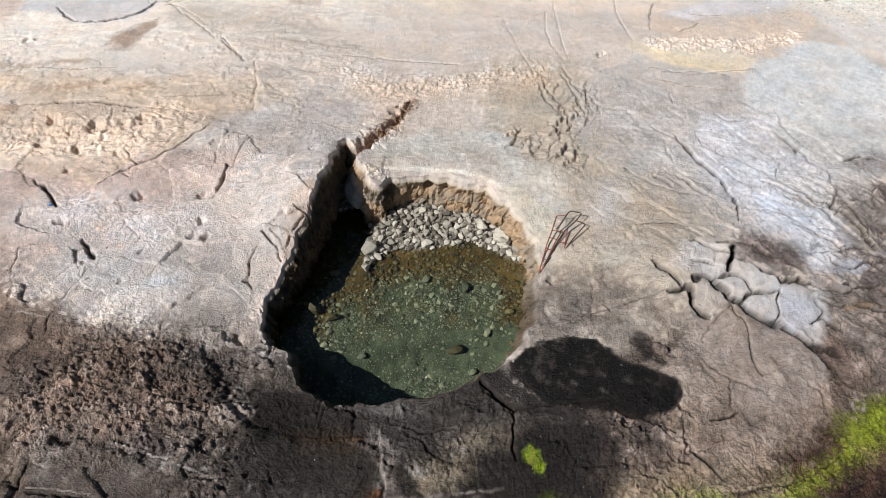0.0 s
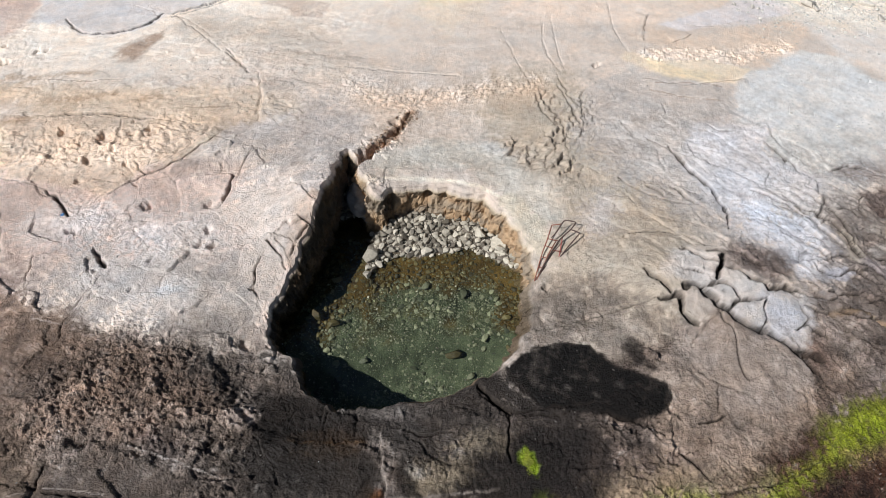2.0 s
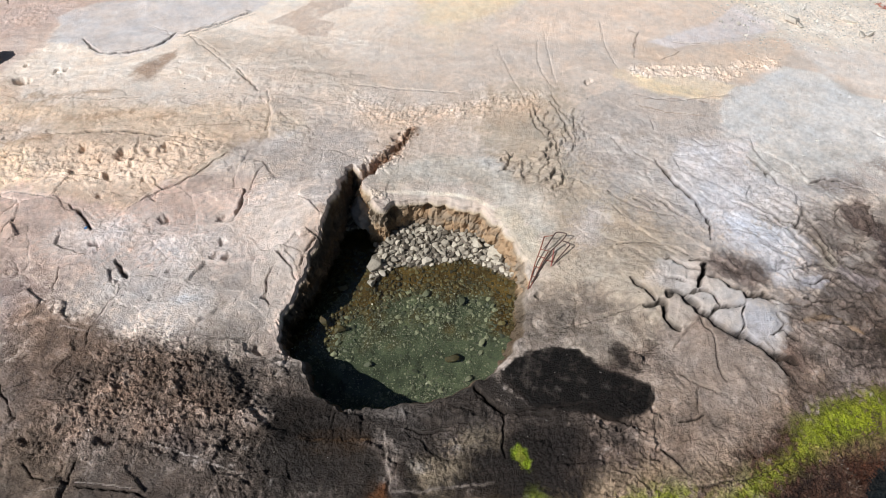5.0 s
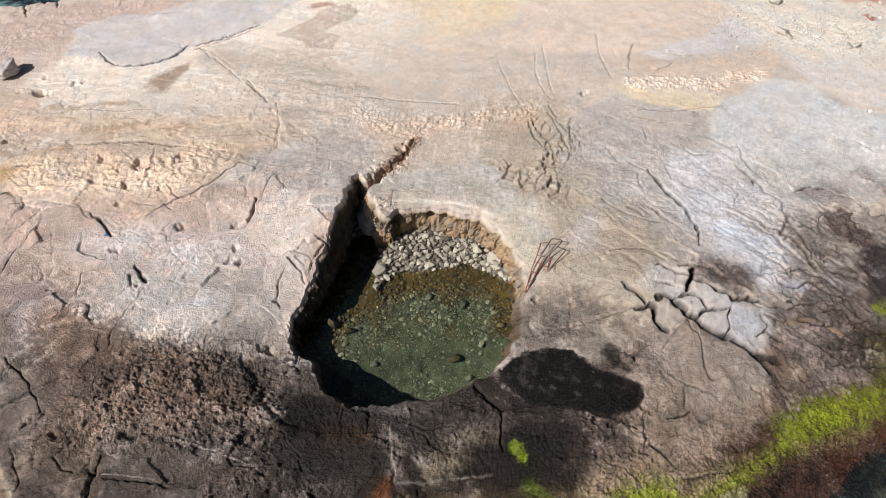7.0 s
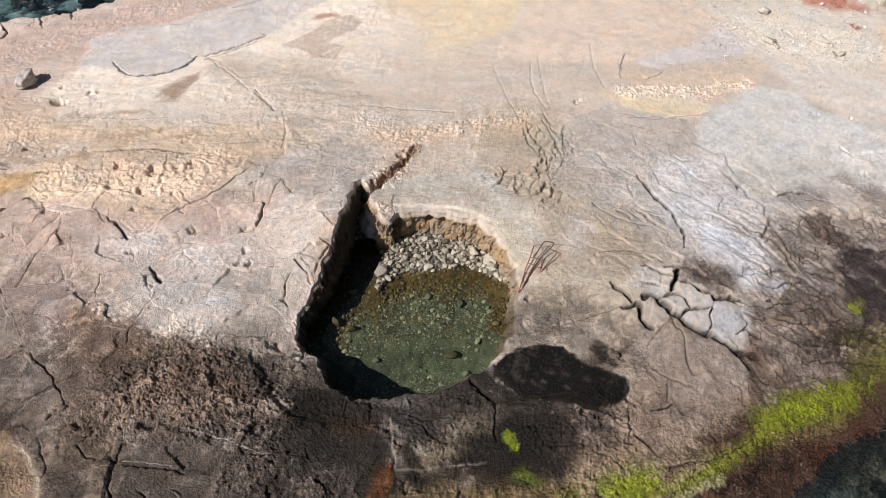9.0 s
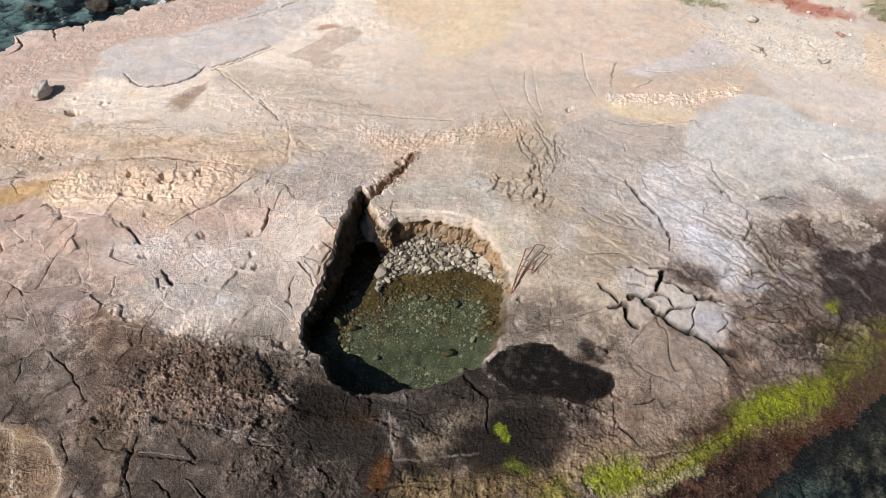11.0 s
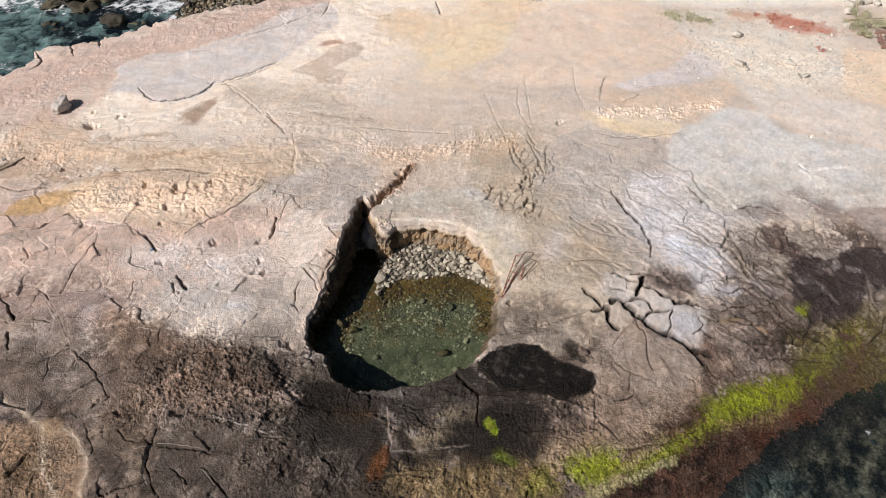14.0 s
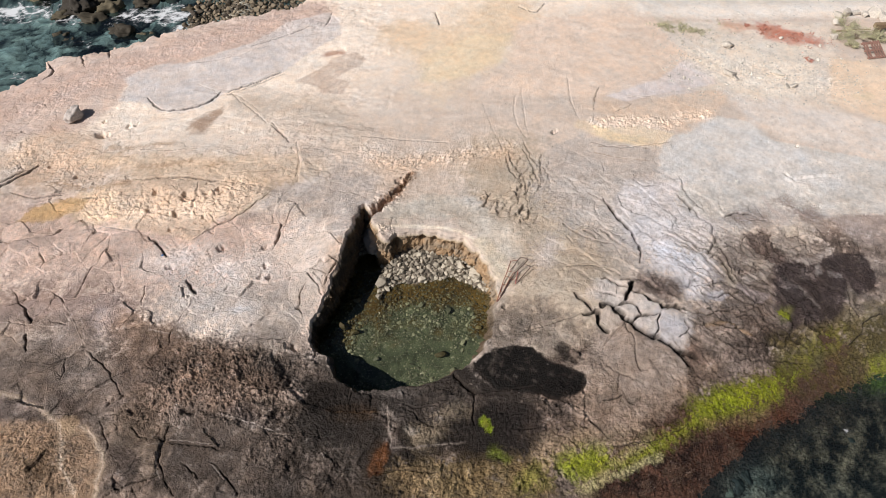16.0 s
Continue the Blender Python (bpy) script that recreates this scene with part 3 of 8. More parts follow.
# plates of the near left corner
area([(-16.62, 7.87), (-12.32, 8.01), (-10.60, 6.25), (-9.93, 5.03), (-10.88, 4.60), (-12.67, 4.83), (-15.06, 5.05)], 0.25, (150, 134, 122), 0.7, 0.3)
area([(-15.06, 5.05), (-13.26, 4.87), (-12.33, 4.51), (-11.57, 4.08), (-14.32, 3.72)], 0.12, (120, 106, 98), 0.8, 0.6)
area([(-12.10, 5.15), (-11.84, 5.16), (-11.20, 4.69), (-10.71, 4.18), (-10.13, 3.77), (-10.55, 3.82), (-11.34, 4.16), (-11.84, 4.66)], 0.10, (98, 84, 76), 0.75, 0.4)
area([(-14.78, 3.89), (-11.58, 4.10), (-10.63, 4.00), (-9.83, 3.16), (-9.47, 2.48), (-9.33, 1.52), (-13.35, 1.37)], 0.15, (178, 150, 124), 0.9, 0.7)
area([(-12.53, 3.06), (-11.96, 3.35), (-11.22, 3.11), (-10.83, 2.43), (-10.36, 1.96), (-11.61, 1.91)], 0.25, (122, 100, 78), 0.8, 0.9)
area([(-11.61, 4.15), (-11.21, 4.30), (-10.86, 4.12), (-10.76, 3.88), (-11.07, 3.56), (-11.36, 3.73)], 0.12, (206, 178, 146), 0.8, 0.5)
area([(-9.91, 4.02), (-7.94, 4.09), (-7.88, 3.40), (-7.74, 2.55), (-8.24, 2.43), (-8.70, 3.20), (-9.46, 3.35)], 0.15, (146, 129, 114), 0.7, 0.4)
area([(-9.43, 3.17), (-8.71, 3.23), (-8.28, 2.53), (-8.98, 2.33)], 0.15, (104, 90, 82), 0.75, 0.6)
# scales, bare plates and dark crust of the slope
area([(12.12, 13.93), (13.20, 14.28), (13.79, 14.01), (13.69, 13.39), (12.68, 13.25), (12.17, 13.51)], 0.2, (152, 135, 124), 0.75, 0.8)
area([(12.52, 12.85), (13.38, 13.27), (13.60, 12.78), (13.61, 12.21), (13.91, 11.89), (13.85, 11.40), (13.17, 11.35), (12.84, 11.81), (12.48, 12.35)], 0.12, (112, 94, 87), 0.85, 0.4)
area([(14.15, 14.93), (14.96, 15.20), (15.14, 14.46), (15.90, 14.62), (16.17, 13.94), (16.46, 13.46), (16.69, 12.95), (15.67, 12.61), (15.53, 13.54), (15.05, 13.83)], 0.2, (148, 127, 116), 0.75, 0.8)
area([(15.25, 12.73), (16.41, 12.79), (17.34, 12.57), (17.37, 12.04), (15.91, 12.02)], 0.25, (124, 108, 98), 0.75, 0.8)
area([(13.20, 11.29), (13.99, 11.57), (15.11, 11.62), (15.70, 12.06), (16.42, 12.21), (17.11, 12.14), (17.18, 11.40), (17.06, 10.66), (16.23, 10.34), (15.94, 10.79), (15.51, 9.80), (14.61, 8.62), (13.94, 8.51), (13.18, 8.69), (12.82, 9.43), (12.88, 10.40)], 0.10, (84, 72, 71), 0.92, 0.25)
area([(13.58, 12.55), (14.15, 13.15), (14.73, 13.06), (15.06, 12.69), (14.99, 12.13), (14.32, 11.92), (13.79, 12.02)], 0.08, (176, 163, 152), 0.85, 0.3)
area([(14.21, 13.42), (14.73, 13.54), (15.09, 13.10), (14.43, 12.95), (14.16, 13.12)], 0.10, (212, 196, 178), 0.85, 0.3)
area([(14.21, 11.70), (14.98, 11.88), (15.54, 12.11), (15.24, 11.63), (14.63, 11.48)], 0.06, (172, 160, 152), 0.95, 0.2)
area([(11.78, 10.64), (12.50, 11.02), (12.99, 11.06), (12.76, 10.70), (12.00, 10.40)], 0.06, (172, 160, 150), 0.95, 0.2)
area([(11.88, 11.35), (12.47, 11.70), (13.32, 11.41), (12.75, 11.12), (12.11, 11.20)], 0.06, (178, 166, 155), 0.95, 0.2)
area([(11.09, 11.17), (11.38, 11.36), (11.55, 10.67), (11.52, 10.16), (11.20, 10.23)], 0.06, (186, 172, 156), 0.95, 0.2)
area([(13.21, 10.77), (13.67, 10.91), (13.94, 10.61), (13.81, 10.34), (13.16, 10.35)], 0.06, (112, 101, 98), 0.95, 0.2)
area([(14.20, 11.27), (14.58, 11.35), (14.58, 10.97), (14.21, 10.89)], 0.06, (108, 98, 95), 0.95, 0.2)
area([(14.93, 11.47), (15.11, 11.54), (15.02, 11.11), (14.82, 11.04)], 0.06, (156, 148, 144), 0.95, 0.2)
area([(15.30, 11.28), (15.82, 11.12), (15.82, 10.97), (15.26, 11.04)], 0.06, (150, 140, 136), 0.95, 0.2)
area([(15.77, 10.42), (16.19, 10.34), (16.31, 9.77), (16.07, 9.30), (15.80, 9.72)], 0.06, (134, 121, 108), 0.95, 0.2)
area([(10.24, 9.80), (10.81, 9.97), (11.10, 9.83), (10.70, 9.52), (10.29, 9.56)], 0.06, (196, 192, 196), 0.95, 0.2)
area([(11.43, 10.28), (12.23, 10.09), (12.78, 9.76), (12.19, 9.59), (11.56, 9.96)], 0.06, (170, 154, 148), 0.95, 0.2)
area([(11.80, 9.32), (12.70, 9.88), (12.64, 9.08), (12.16, 9.03)], 0.06, (142, 124, 112), 0.95, 0.2)
stain([(13.95, 15.04), (14.05, 14.34), (14.37, 13.92), (14.39, 13.49)], 0.09, 0.08, (212, 200, 192), 0.9, 0.2)
stain([(13.96, 10.48), (14.22, 10.10), (14.53, 9.67)], 0.03, 0.05, (150, 140, 134), 0.7, 0.3)
stain([(9.94, 8.48), (10.80, 8.66), (11.57, 8.32)], 0.05, 0.08, (166, 138, 108), 0.7, 0.6)
# pale veins, hairlines and open joints of the hump and the near plates
for line in ([(-12.65, 8.05), (-12.16, 8.62), (-11.83, 9.14), (-11.45, 9.53)],
             [(-12.58, 8.12), (-12.24, 7.66), (-11.94, 7.09)],
             [(-15.27, 7.67), (-14.63, 7.62), (-14.00, 7.60), (-13.65, 7.97), (-13.61, 8.33)],
             [(-13.97, 7.55), (-12.93, 7.52), (-12.75, 8.04)],
             [(-11.36, 9.88), (-10.82, 10.07)],
             [(-9.79, 7.55), (-9.03, 7.41)],
             [(-11.05, 4.91), (-10.85, 5.20), (-10.41, 5.52)],
             [(-6.40, 4.55), (-5.46, 4.27), (-4.31, 3.95)],
             [(-11.96, 5.78), (-11.36, 5.73), (-10.76, 5.67)],
             [(-7.77, 3.60), (-7.24, 3.59), (-6.51, 3.52)],
             [(-8.05, 3.22), (-7.94, 2.79), (-7.68, 2.38)],
             [(-12.77, 8.00), (-12.63, 7.29), (-12.88, 6.94)],
             [(-11.94, 7.09), (-11.99, 6.75), (-12.26, 6.36)],
             [(-6.30, 2.91), (-5.73, 2.46)],
             [(-8.50, 3.38), (-8.08, 3.47)],
             [(-14.92, 6.99), (-14.54, 7.05), (-14.23, 7.24)]):
    stain(line, 0.003, 0.02, (206, 192, 180), 0.7, 0.8)
for line in ([(-13.86, 4.95), (-13.13, 4.82), (-12.44, 4.54), (-11.81, 4.18), (-11.45, 4.01)],
             [(-10.81, 3.99), (-10.38, 3.77), (-10.02, 3.42), (-9.69, 3.07), (-9.53, 2.73), (-9.54, 2.31), (-9.39, 1.80)],
             [(-11.42, 4.01), (-11.06, 3.29), (-10.88, 2.77), (-10.41, 2.28), (-9.99, 1.78)]):
    stain(line, 0.06, 0.12, (214, 192, 168), 0.85, 0.9)
    stain(line, 0.012, 0.03, (220, 200, 180), 0.7, 0.5)
for line in ([(-12.21, 10.86), (-11.89, 10.31), (-11.55, 9.53), (-11.51, 9.02)],
             [(-14.25, 11.24), (-13.99, 10.54)],
             [(-16.01, 11.34), (-15.43, 11.06), (-15.23, 10.78)],
             [(-13.58, 11.54), (-13.59, 12.13)],
             [(-15.58, 8.27), (-14.93, 8.66), (-14.43, 9.19), (-13.89, 8.95)],
             [(-14.16, 7.95), (-13.76, 8.21), (-13.89, 8.95)],
             [(-13.60, 7.85), (-13.13, 7.28)],
             [(-13.99, 11.97), (-13.27, 12.22), (-11.88, 11.94), (-11.32, 11.78)],
             [(-13.25, 8.47), (-12.89, 8.11), (-12.23, 7.31), (-11.90, 6.86)],
             [(-13.60, 6.14), (-12.68, 6.07), (-12.38, 6.27), (-11.85, 6.64)],
             [(-13.78, 6.53), (-13.60, 6.14)],
             [(-11.64, 3.63), (-11.83, 3.09), (-12.10, 2.56)],
             [(-11.54, 4.00), (-11.35, 3.46), (-11.05, 2.85)],
             [(-8.45, 3.00), (-7.93, 3.01)],
             [(-13.94, 5.09), (-13.51, 5.00)],
             [(-6.45, 4.60), (-5.47, 4.32), (-4.33, 4.01), (-3.41, 3.86)],
             [(-11.09, 5.09), (-10.53, 5.57), (-9.83, 6.02)],
             [(-13.13, 7.05), (-12.83, 6.50)],
             [(-8.65, 8.13), (-8.45, 8.50)],
             [(-8.12, 12.50), (-7.67, 12.08)],
             [(-9.06, 2.33), (-8.73, 2.59), (-8.61, 3.20)]):
    stain(line, 0.006, 0.022, (92, 80, 72), 0.75, 0.3)
    ledge(line, 0.02, 0.5)
for line in ([(-13.89, 8.95), (-13.63, 8.83), (-13.31, 8.54)],
             [(-12.72, 11.13), (-12.84, 10.56), (-13.00, 9.88), (-12.96, 9.36), (-13.00, 8.85)],
             [(-10.63, 9.43), (-10.54, 9.05), (-10.49, 8.68)],
             [(-8.52, 8.86), (-8.72, 8.37), (-8.86, 8.00), (-8.99, 7.48), (-8.93, 6.96)],
             [(-4.61, 9.64), (-4.74, 9.19), (-4.71, 8.75), (-4.62, 8.55)],
             [(-5.65, 13.70), (-5.83, 13.16), (-5.94, 12.55)],
             [(-9.11, 12.92), (-8.83, 12.57), (-8.54, 12.34)],
             [(-15.52, 9.08), (-15.14, 8.66), (-14.97, 8.54)],
             [(-15.23, 10.78), (-14.95, 10.48), (-14.91, 10.15)],
             [(-11.92, 6.82), (-11.35, 6.39), (-10.80, 6.03), (-10.41, 5.66), (-10.01, 5.22), (-9.90, 5.03)],
             [(-12.32, 6.36), (-12.16, 5.87), (-12.13, 5.52)],
             [(-12.58, 6.07), (-12.95, 5.83), (-13.39, 5.73)],
             [(-10.21, 4.09), (-9.92, 3.73), (-9.67, 3.43), (-9.62, 3.11)],
             [(-9.16, 3.98), (-8.80, 3.73), (-8.40, 3.60), (-7.96, 3.62)],
             [(-7.95, 4.13), (-7.95, 3.80), (-7.97, 3.54)],
             [(-8.02, 3.58), (-7.94, 3.05), (-7.71, 2.63), (-7.30, 2.15), (-7.02, 1.89)],
             [(-6.27, 2.98), (-5.72, 2.54), (-5.26, 2.07)],
             [(-9.21, 1.84), (-8.74, 2.15), (-8.22, 2.36), (-7.68, 2.52)],
             [(-8.50, 2.19), (-8.33, 2.00), (-8.17, 1.85)],
             [(-6.12, 3.38), (-6.66, 3.45), (-7.21, 3.50), (-7.75, 3.52)],
             [(-17.18, 11.36), (-16.51, 11.41), (-15.70, 11.64), (-15.08, 11.80), (-14.77, 12.17), (-14.24, 12.57)],
             [(-7.21, 2.94), (-6.89, 2.75), (-6.56, 2.49)]):
    crack(line, 0.014, 0.11)
    ledge(line, 0.03, 0.6)
for line in ([(-9.14, 9.73), (-8.80, 9.30), (-8.55, 9.06)],
             [(-11.32, 11.78), (-10.92, 11.50), (-10.47, 11.03), (-10.21, 10.76)],
             [(-14.97, 8.54), (-14.59, 8.18), (-14.15, 7.71)],
             [(-6.10, 12.55), (-6.10, 11.97), (-6.09, 11.49)],
             [(-14.11, 7.20), (-13.98, 6.88), (-13.80, 6.53)]):
    crack(line, 0.045, 0.24)
crack([(-6.98, 14.06), (-7.42, 13.51), (-7.88, 12.95), (-8.25, 12.58), (-8.65, 12.34), (-9.13, 11.98), (-9.37, 11.61)], 0.02, 0.2)
crack([(-17.18, 11.36), (-16.51, 11.41), (-15.70, 11.64), (-15.08, 11.80), (-14.77, 12.17), (-14.24, 12.57)], 0.022, 0.2)
# fractures between the scales of the slope
for line in ([(10.65, 11.97), (11.22, 11.60), (11.30, 11.05), (11.46, 10.41)],
             [(10.43, 12.97), (11.06, 12.29), (11.33, 12.03), (11.51, 11.43), (11.43, 10.71)],
             [(9.13, 12.75), (9.72, 12.34), (10.31, 11.95), (10.77, 11.29), (11.09, 10.63)],
             [(10.46, 10.30), (11.13, 10.38), (11.49, 10.11), (12.09, 9.58)],
             [(11.67, 10.38), (12.49, 10.24), (12.89, 10.02)],
             [(10.04, 9.85), (10.54, 9.70), (11.11, 9.88), (11.82, 9.39)],
             [(11.07, 8.91), (11.75, 9.09), (11.89, 8.78), (12.38, 8.19), (12.71, 7.82)],
             [(12.04, 8.69), (12.48, 8.45), (13.02, 8.25), (13.58, 7.94)],
             [(11.68, 11.22), (12.03, 10.93), (12.34, 10.48)],
             [(11.22, 11.32), (11.35, 10.66), (11.52, 10.21)],
             [(10.29, 14.70), (10.49, 14.32), (10.59, 14.01)],
             [(10.10, 9.18), (10.60, 9.11), (11.16, 9.25)],
             [(10.05, 10.82), (10.39, 10.45), (10.55, 10.03)],
             [(10.05, 12.50), (10.55, 12.02), (10.98, 11.77)],
             [(14.29, 12.89), (14.84, 12.83), (14.89, 12.29)],
             [(15.13, 8.21), (15.83, 8.74), (16.10, 9.24), (17.09, 9.70)],
             [(15.90, 10.67), (15.77, 9.94), (15.93, 9.40)],
             [(11.61, 9.55), (12.13, 9.36), (12.21, 8.81)],
             [(10.07, 8.60), (10.76, 8.44), (11.42, 8.56)],
             [(11.87, 13.70), (12.41, 13.96), (13.11, 13.96)],
             [(12.57, 12.85), (12.13, 12.09), (12.47, 11.70)]):
    crack(line, 0.017, 0.12)
    ledge(line, 0.055, 0.35)
pit((-9.88, 10.23), 0.12, 0.14)
pit((-6.03, 9.93), 0.13, 0.16)
pit((-8.20, 11.22), 0.12, 0.14)
pit((-6.30, 10.47), 0.10, 0.12)
pit((-7.48, 9.37), 0.07, 0.08)
pit((-11.98, 9.13), 0.06, 0.07)
pit((-12.09, 10.37), 0.05, 0.06)
pit((14.47, 12.23), 0.09, 0.11)
pit((14.28, 12.97), 0.07, 0.08)
pit((11.81, 10.90), 0.07, 0.08)
pit((-10.16, 4.80), 0.10, 0.12)
pit((-9.30, 4.44), 0.08, 0.10)
pit((-9.82, 4.99), 0.05, 0.06)
pit((-7.40, 4.59), 0.16, 0.19)
pit((-9.65, 6.07), 0.06, 0.07)
# joints and worn edges beside the pool
for line in ([(0.87, 6.31), (1.31, 5.92), (1.79, 5.59)],
             [(1.79, 5.59), (2.49, 5.57), (3.18, 5.70)],
             [(3.18, 5.70), (3.86, 5.68), (4.41, 5.53), (5.06, 5.37)],
             [(-1.62, 2.79), (-1.12, 2.92), (-0.49, 3.00), (0.13, 2.98), (0.75, 2.98)]):
    crack(line, 0.012, 0.09)
    ledge(line, 0.04, 0.4)
for line in ([(-1.12, 4.99), (-1.00, 4.31), (-0.88, 3.66)],
             [(-0.88, 3.66), (-0.13, 3.70), (0.42, 3.79), (0.83, 3.86)],
             [(0.92, 3.88), (1.42, 3.94)],
             [(2.06, 2.98), (2.42, 2.91), (2.78, 2.78)]):
    stain(line, 0.01, 0.03, (150, 138, 128), 0.75, 0.5)
    ledge(line, 0.04, 0.35)
area([(2.62, 4.74), (3.35, 5.40), (3.82, 5.14), (3.90, 4.47), (3.53, 3.88), (2.85, 3.76), (2.52, 3.98)], 0.12, (58, 51, 47), 0.8, 0.4)
area([(-1.40, 2.80), (-1.48, 3.11), (-1.32, 3.61), (-1.06, 3.87), (-0.91, 3.63), (-0.96, 3.17), (-1.13, 2.88)], 0.10, (132, 84, 50), 0.85, 0.6)
crack([(7.47, 10.15), (7.43, 9.64), (7.74, 9.44), (8.11, 9.25), (8.46, 9.18)], 0.065, 0.24)
ledge([(8.46, 9.18), (8.11, 9.25), (7.74, 9.44), (7.43, 9.64), (7.47, 10.15)], 0.10, 0.4)
for line in ([(8.46, 9.18), (8.78, 9.07), (9.28, 8.91)],
             [(9.22, 8.62), (9.28, 8.24), (8.88, 7.93)],
             [(9.36, 8.63), (9.57, 8.52), (9.77, 8.37)],
             [(9.17, 8.10), (9.33, 7.95), (9.54, 7.84)],
             [(6.24, 9.44), (6.53, 9.39), (6.77, 9.30)],
             [(6.79, 12.81), (7.14, 12.32), (7.39, 12.03)],
             [(6.05, 12.77), (6.33, 12.59), (6.51, 12.36)],
             [(8.09, 10.20), (8.34, 9.90), (8.65, 9.81)]):
    crack(line, 0.02, 0.14)
    ledge(line, 0.06, 0.3)
# green and brown weed down to the sea
stain([(6.64, 2.38), (9.08, 4.15), (12.45, 5.74), (15.45, 5.34)], 1.4, 0.4, (98, 70, 57), 1.0, 0.35, 0.3)
for line in ([(5.55, 2.73), (6.09, 3.24), (6.78, 3.35)], [(7.33, 3.62), (8.24, 3.84), (8.87, 4.38)], [(7.98, 3.22), (8.73, 3.44)], [(9.62, 4.31), (10.68, 4.84)], [(11.71, 5.04), (12.58, 5.46)], [(6.40, 2.95), (7.26, 3.08)]):
    stain(line, 0.16, 0.25, (44, 31, 28), 0.9, 0.9, 0.4)
stain([(10.19, 4.78), (12.20, 5.54)], 0.3, 0.3, (104, 66, 48), 0.8, 0.5, 0.3)
area([(12.19, 8.23), (14.42, 9.02), (16.00, 9.33), (18.50, 9.90), (17.06, 6.12), (15.24, 6.58), (13.46, 6.19), (12.12, 6.65)], 0.25, (98, 88, 50), 0.85, 0.8)
area([(4.33, 3.69), (5.07, 3.95), (5.91, 3.93), (6.11, 3.51), (5.36, 3.15), (4.76, 3.01), (4.31, 3.31)], 0.3, (150, 160, 36), 0.9, 0.85)
area([(8.91, 5.67), (9.80, 6.14), (10.84, 6.51), (12.32, 6.92), (12.20, 6.30), (11.39, 5.73), (10.19, 5.33), (9.33, 5.00), (8.64, 4.81), (7.92, 4.29), (6.34, 3.41), (6.24, 3.62), (7.41, 4.25), (8.53, 4.92)], 0.3, (150, 160, 36), 0.9, 0.85)
area([(12.61, 7.60), (13.63, 8.24), (15.34, 9.11), (14.92, 8.22), (13.88, 7.58), (13.48, 7.04), (12.66, 6.47), (12.29, 6.79)], 0.25, (118, 114, 52), 0.8, 0.9)
area([(15.68, 7.77), (16.60, 8.13), (17.97, 8.30), (17.26, 6.55), (15.71, 6.75)], 0.2, (132, 136, 56), 0.85, 0.9)
area([(12.80, 9.47), (13.41, 9.53), (13.33, 9.00), (12.79, 8.87)], 0.12, (118, 120, 60), 0.7, 0.7)
area([(0.67, 3.30), (3.02, 3.63), (4.22, 3.74), (4.15, 2.46), (0.71, 2.04)], 0.3, (138, 118, 84), 0.75, 0.9)
stain([(14.51, 7.57), (14.52, 6.65)], 0.3, 0.3, (112, 92, 62), 0.8, 0.5)
area([(4.55, 2.68), (5.24, 3.04), (6.14, 3.67), (6.88, 4.21), (7.37, 4.56), (7.42, 4.33), (6.67, 3.85), (5.74, 3.07), (5.21, 2.72)], 0.2, (170, 158, 116), 0.8, 0.9)
area([(9.02, 5.29), (9.76, 5.21), (10.80, 5.50), (11.88, 5.97), (11.82, 5.63), (10.74, 5.17), (9.52, 4.90)], 0.2, (150, 126, 92), 0.75, 0.9)
stain([(2.00, 4.66), (2.21, 4.39)], 0.12, 0.1, (150, 172, 40), 0.95, 0.5)
stain([(2.34, 3.72), (2.69, 3.49)], 0.1, 0.2, (118, 132, 44), 0.8, 0.6)
stain([(3.73, 3.15), (3.19, 2.80)], 0.3, 0.3, (120, 120, 52), 0.7, 0.7)
stain([(5.11, 2.90), (6.20, 3.27), (7.52, 3.84)], 0.1, 0.12, (176, 168, 128), 0.7, 0.5)
# red succulents
stain([(17.93, 28.18), (19.38, 27.82), (20.38, 27.12)], 0.35, 0.5, (206, 128, 104), 0.7, 0.7)
stain([(19.54, 25.35)], 0.16, 0.15, (170, 70, 72), 0.9, 0.3)
stain([(16.17, 28.71), (18.02, 28.48)], 0.3, 0.6, (204, 150, 124), 0.6, 0.5)

# pitted and scalloped ground
rough([(-10.12, 6.71), (-8.00, 6.14), (-5.68, 5.85)], 1.3, 0.7, 0.16, 0.087, 1)
rough([(-7.35, 4.00), (-4.73, 4.11), (-10.07, 5.05)], 1.2, 0.8, 0.12, 0.051, 2)
rough([(-5.73, 2.50), (-3.07, 2.60)], 1.4, 0.8, 0.14, 0.041, 3)
rough([(-12.6, 3.0), (-11.0, 2.5)], 1.1, 0.6, 0.18, 0.06, 4)
rough([(-13.85, 13.36), (-11.12, 13.39), (-9.34, 13.65), (-8.31, 14.18)], 0.8, 0.5, 0.42, 0.06, 5)
rough([(-18.54, 16.48), (-15.54, 15.45)], 0.9, 0.8, 0.3, 0.035, 6)
rough([(-3.41, 17.19), (-1.80, 16.18), (-0.34, 16.63), (3.19, 17.51)], 0.45, 0.5, 0.24, 0.047, 7)
rough([(7.50, 19.44), (10.74, 19.67), (12.57, 20.51)], 0.4, 0.3, 0.24, 0.056, 10)
rough([(13.65, 24.91), (16.07, 24.03), (19.14, 23.65)], 1.3, 0.7, 0.20, 0.02, 11)
rough([(-19.6, 19.6), (-18.6, 21.6), (-15.9, 23.9), (-12.0, 26.3), (-9.4, 28.3)], 0.7, 0.9, 0.34, 0.03, 12)
rough([(6.13, 2.50), (10.06, 3.95), (13.20, 4.87), (16.18, 6.60)], 2.0, 1.0, 0.19, 0.06, 13)
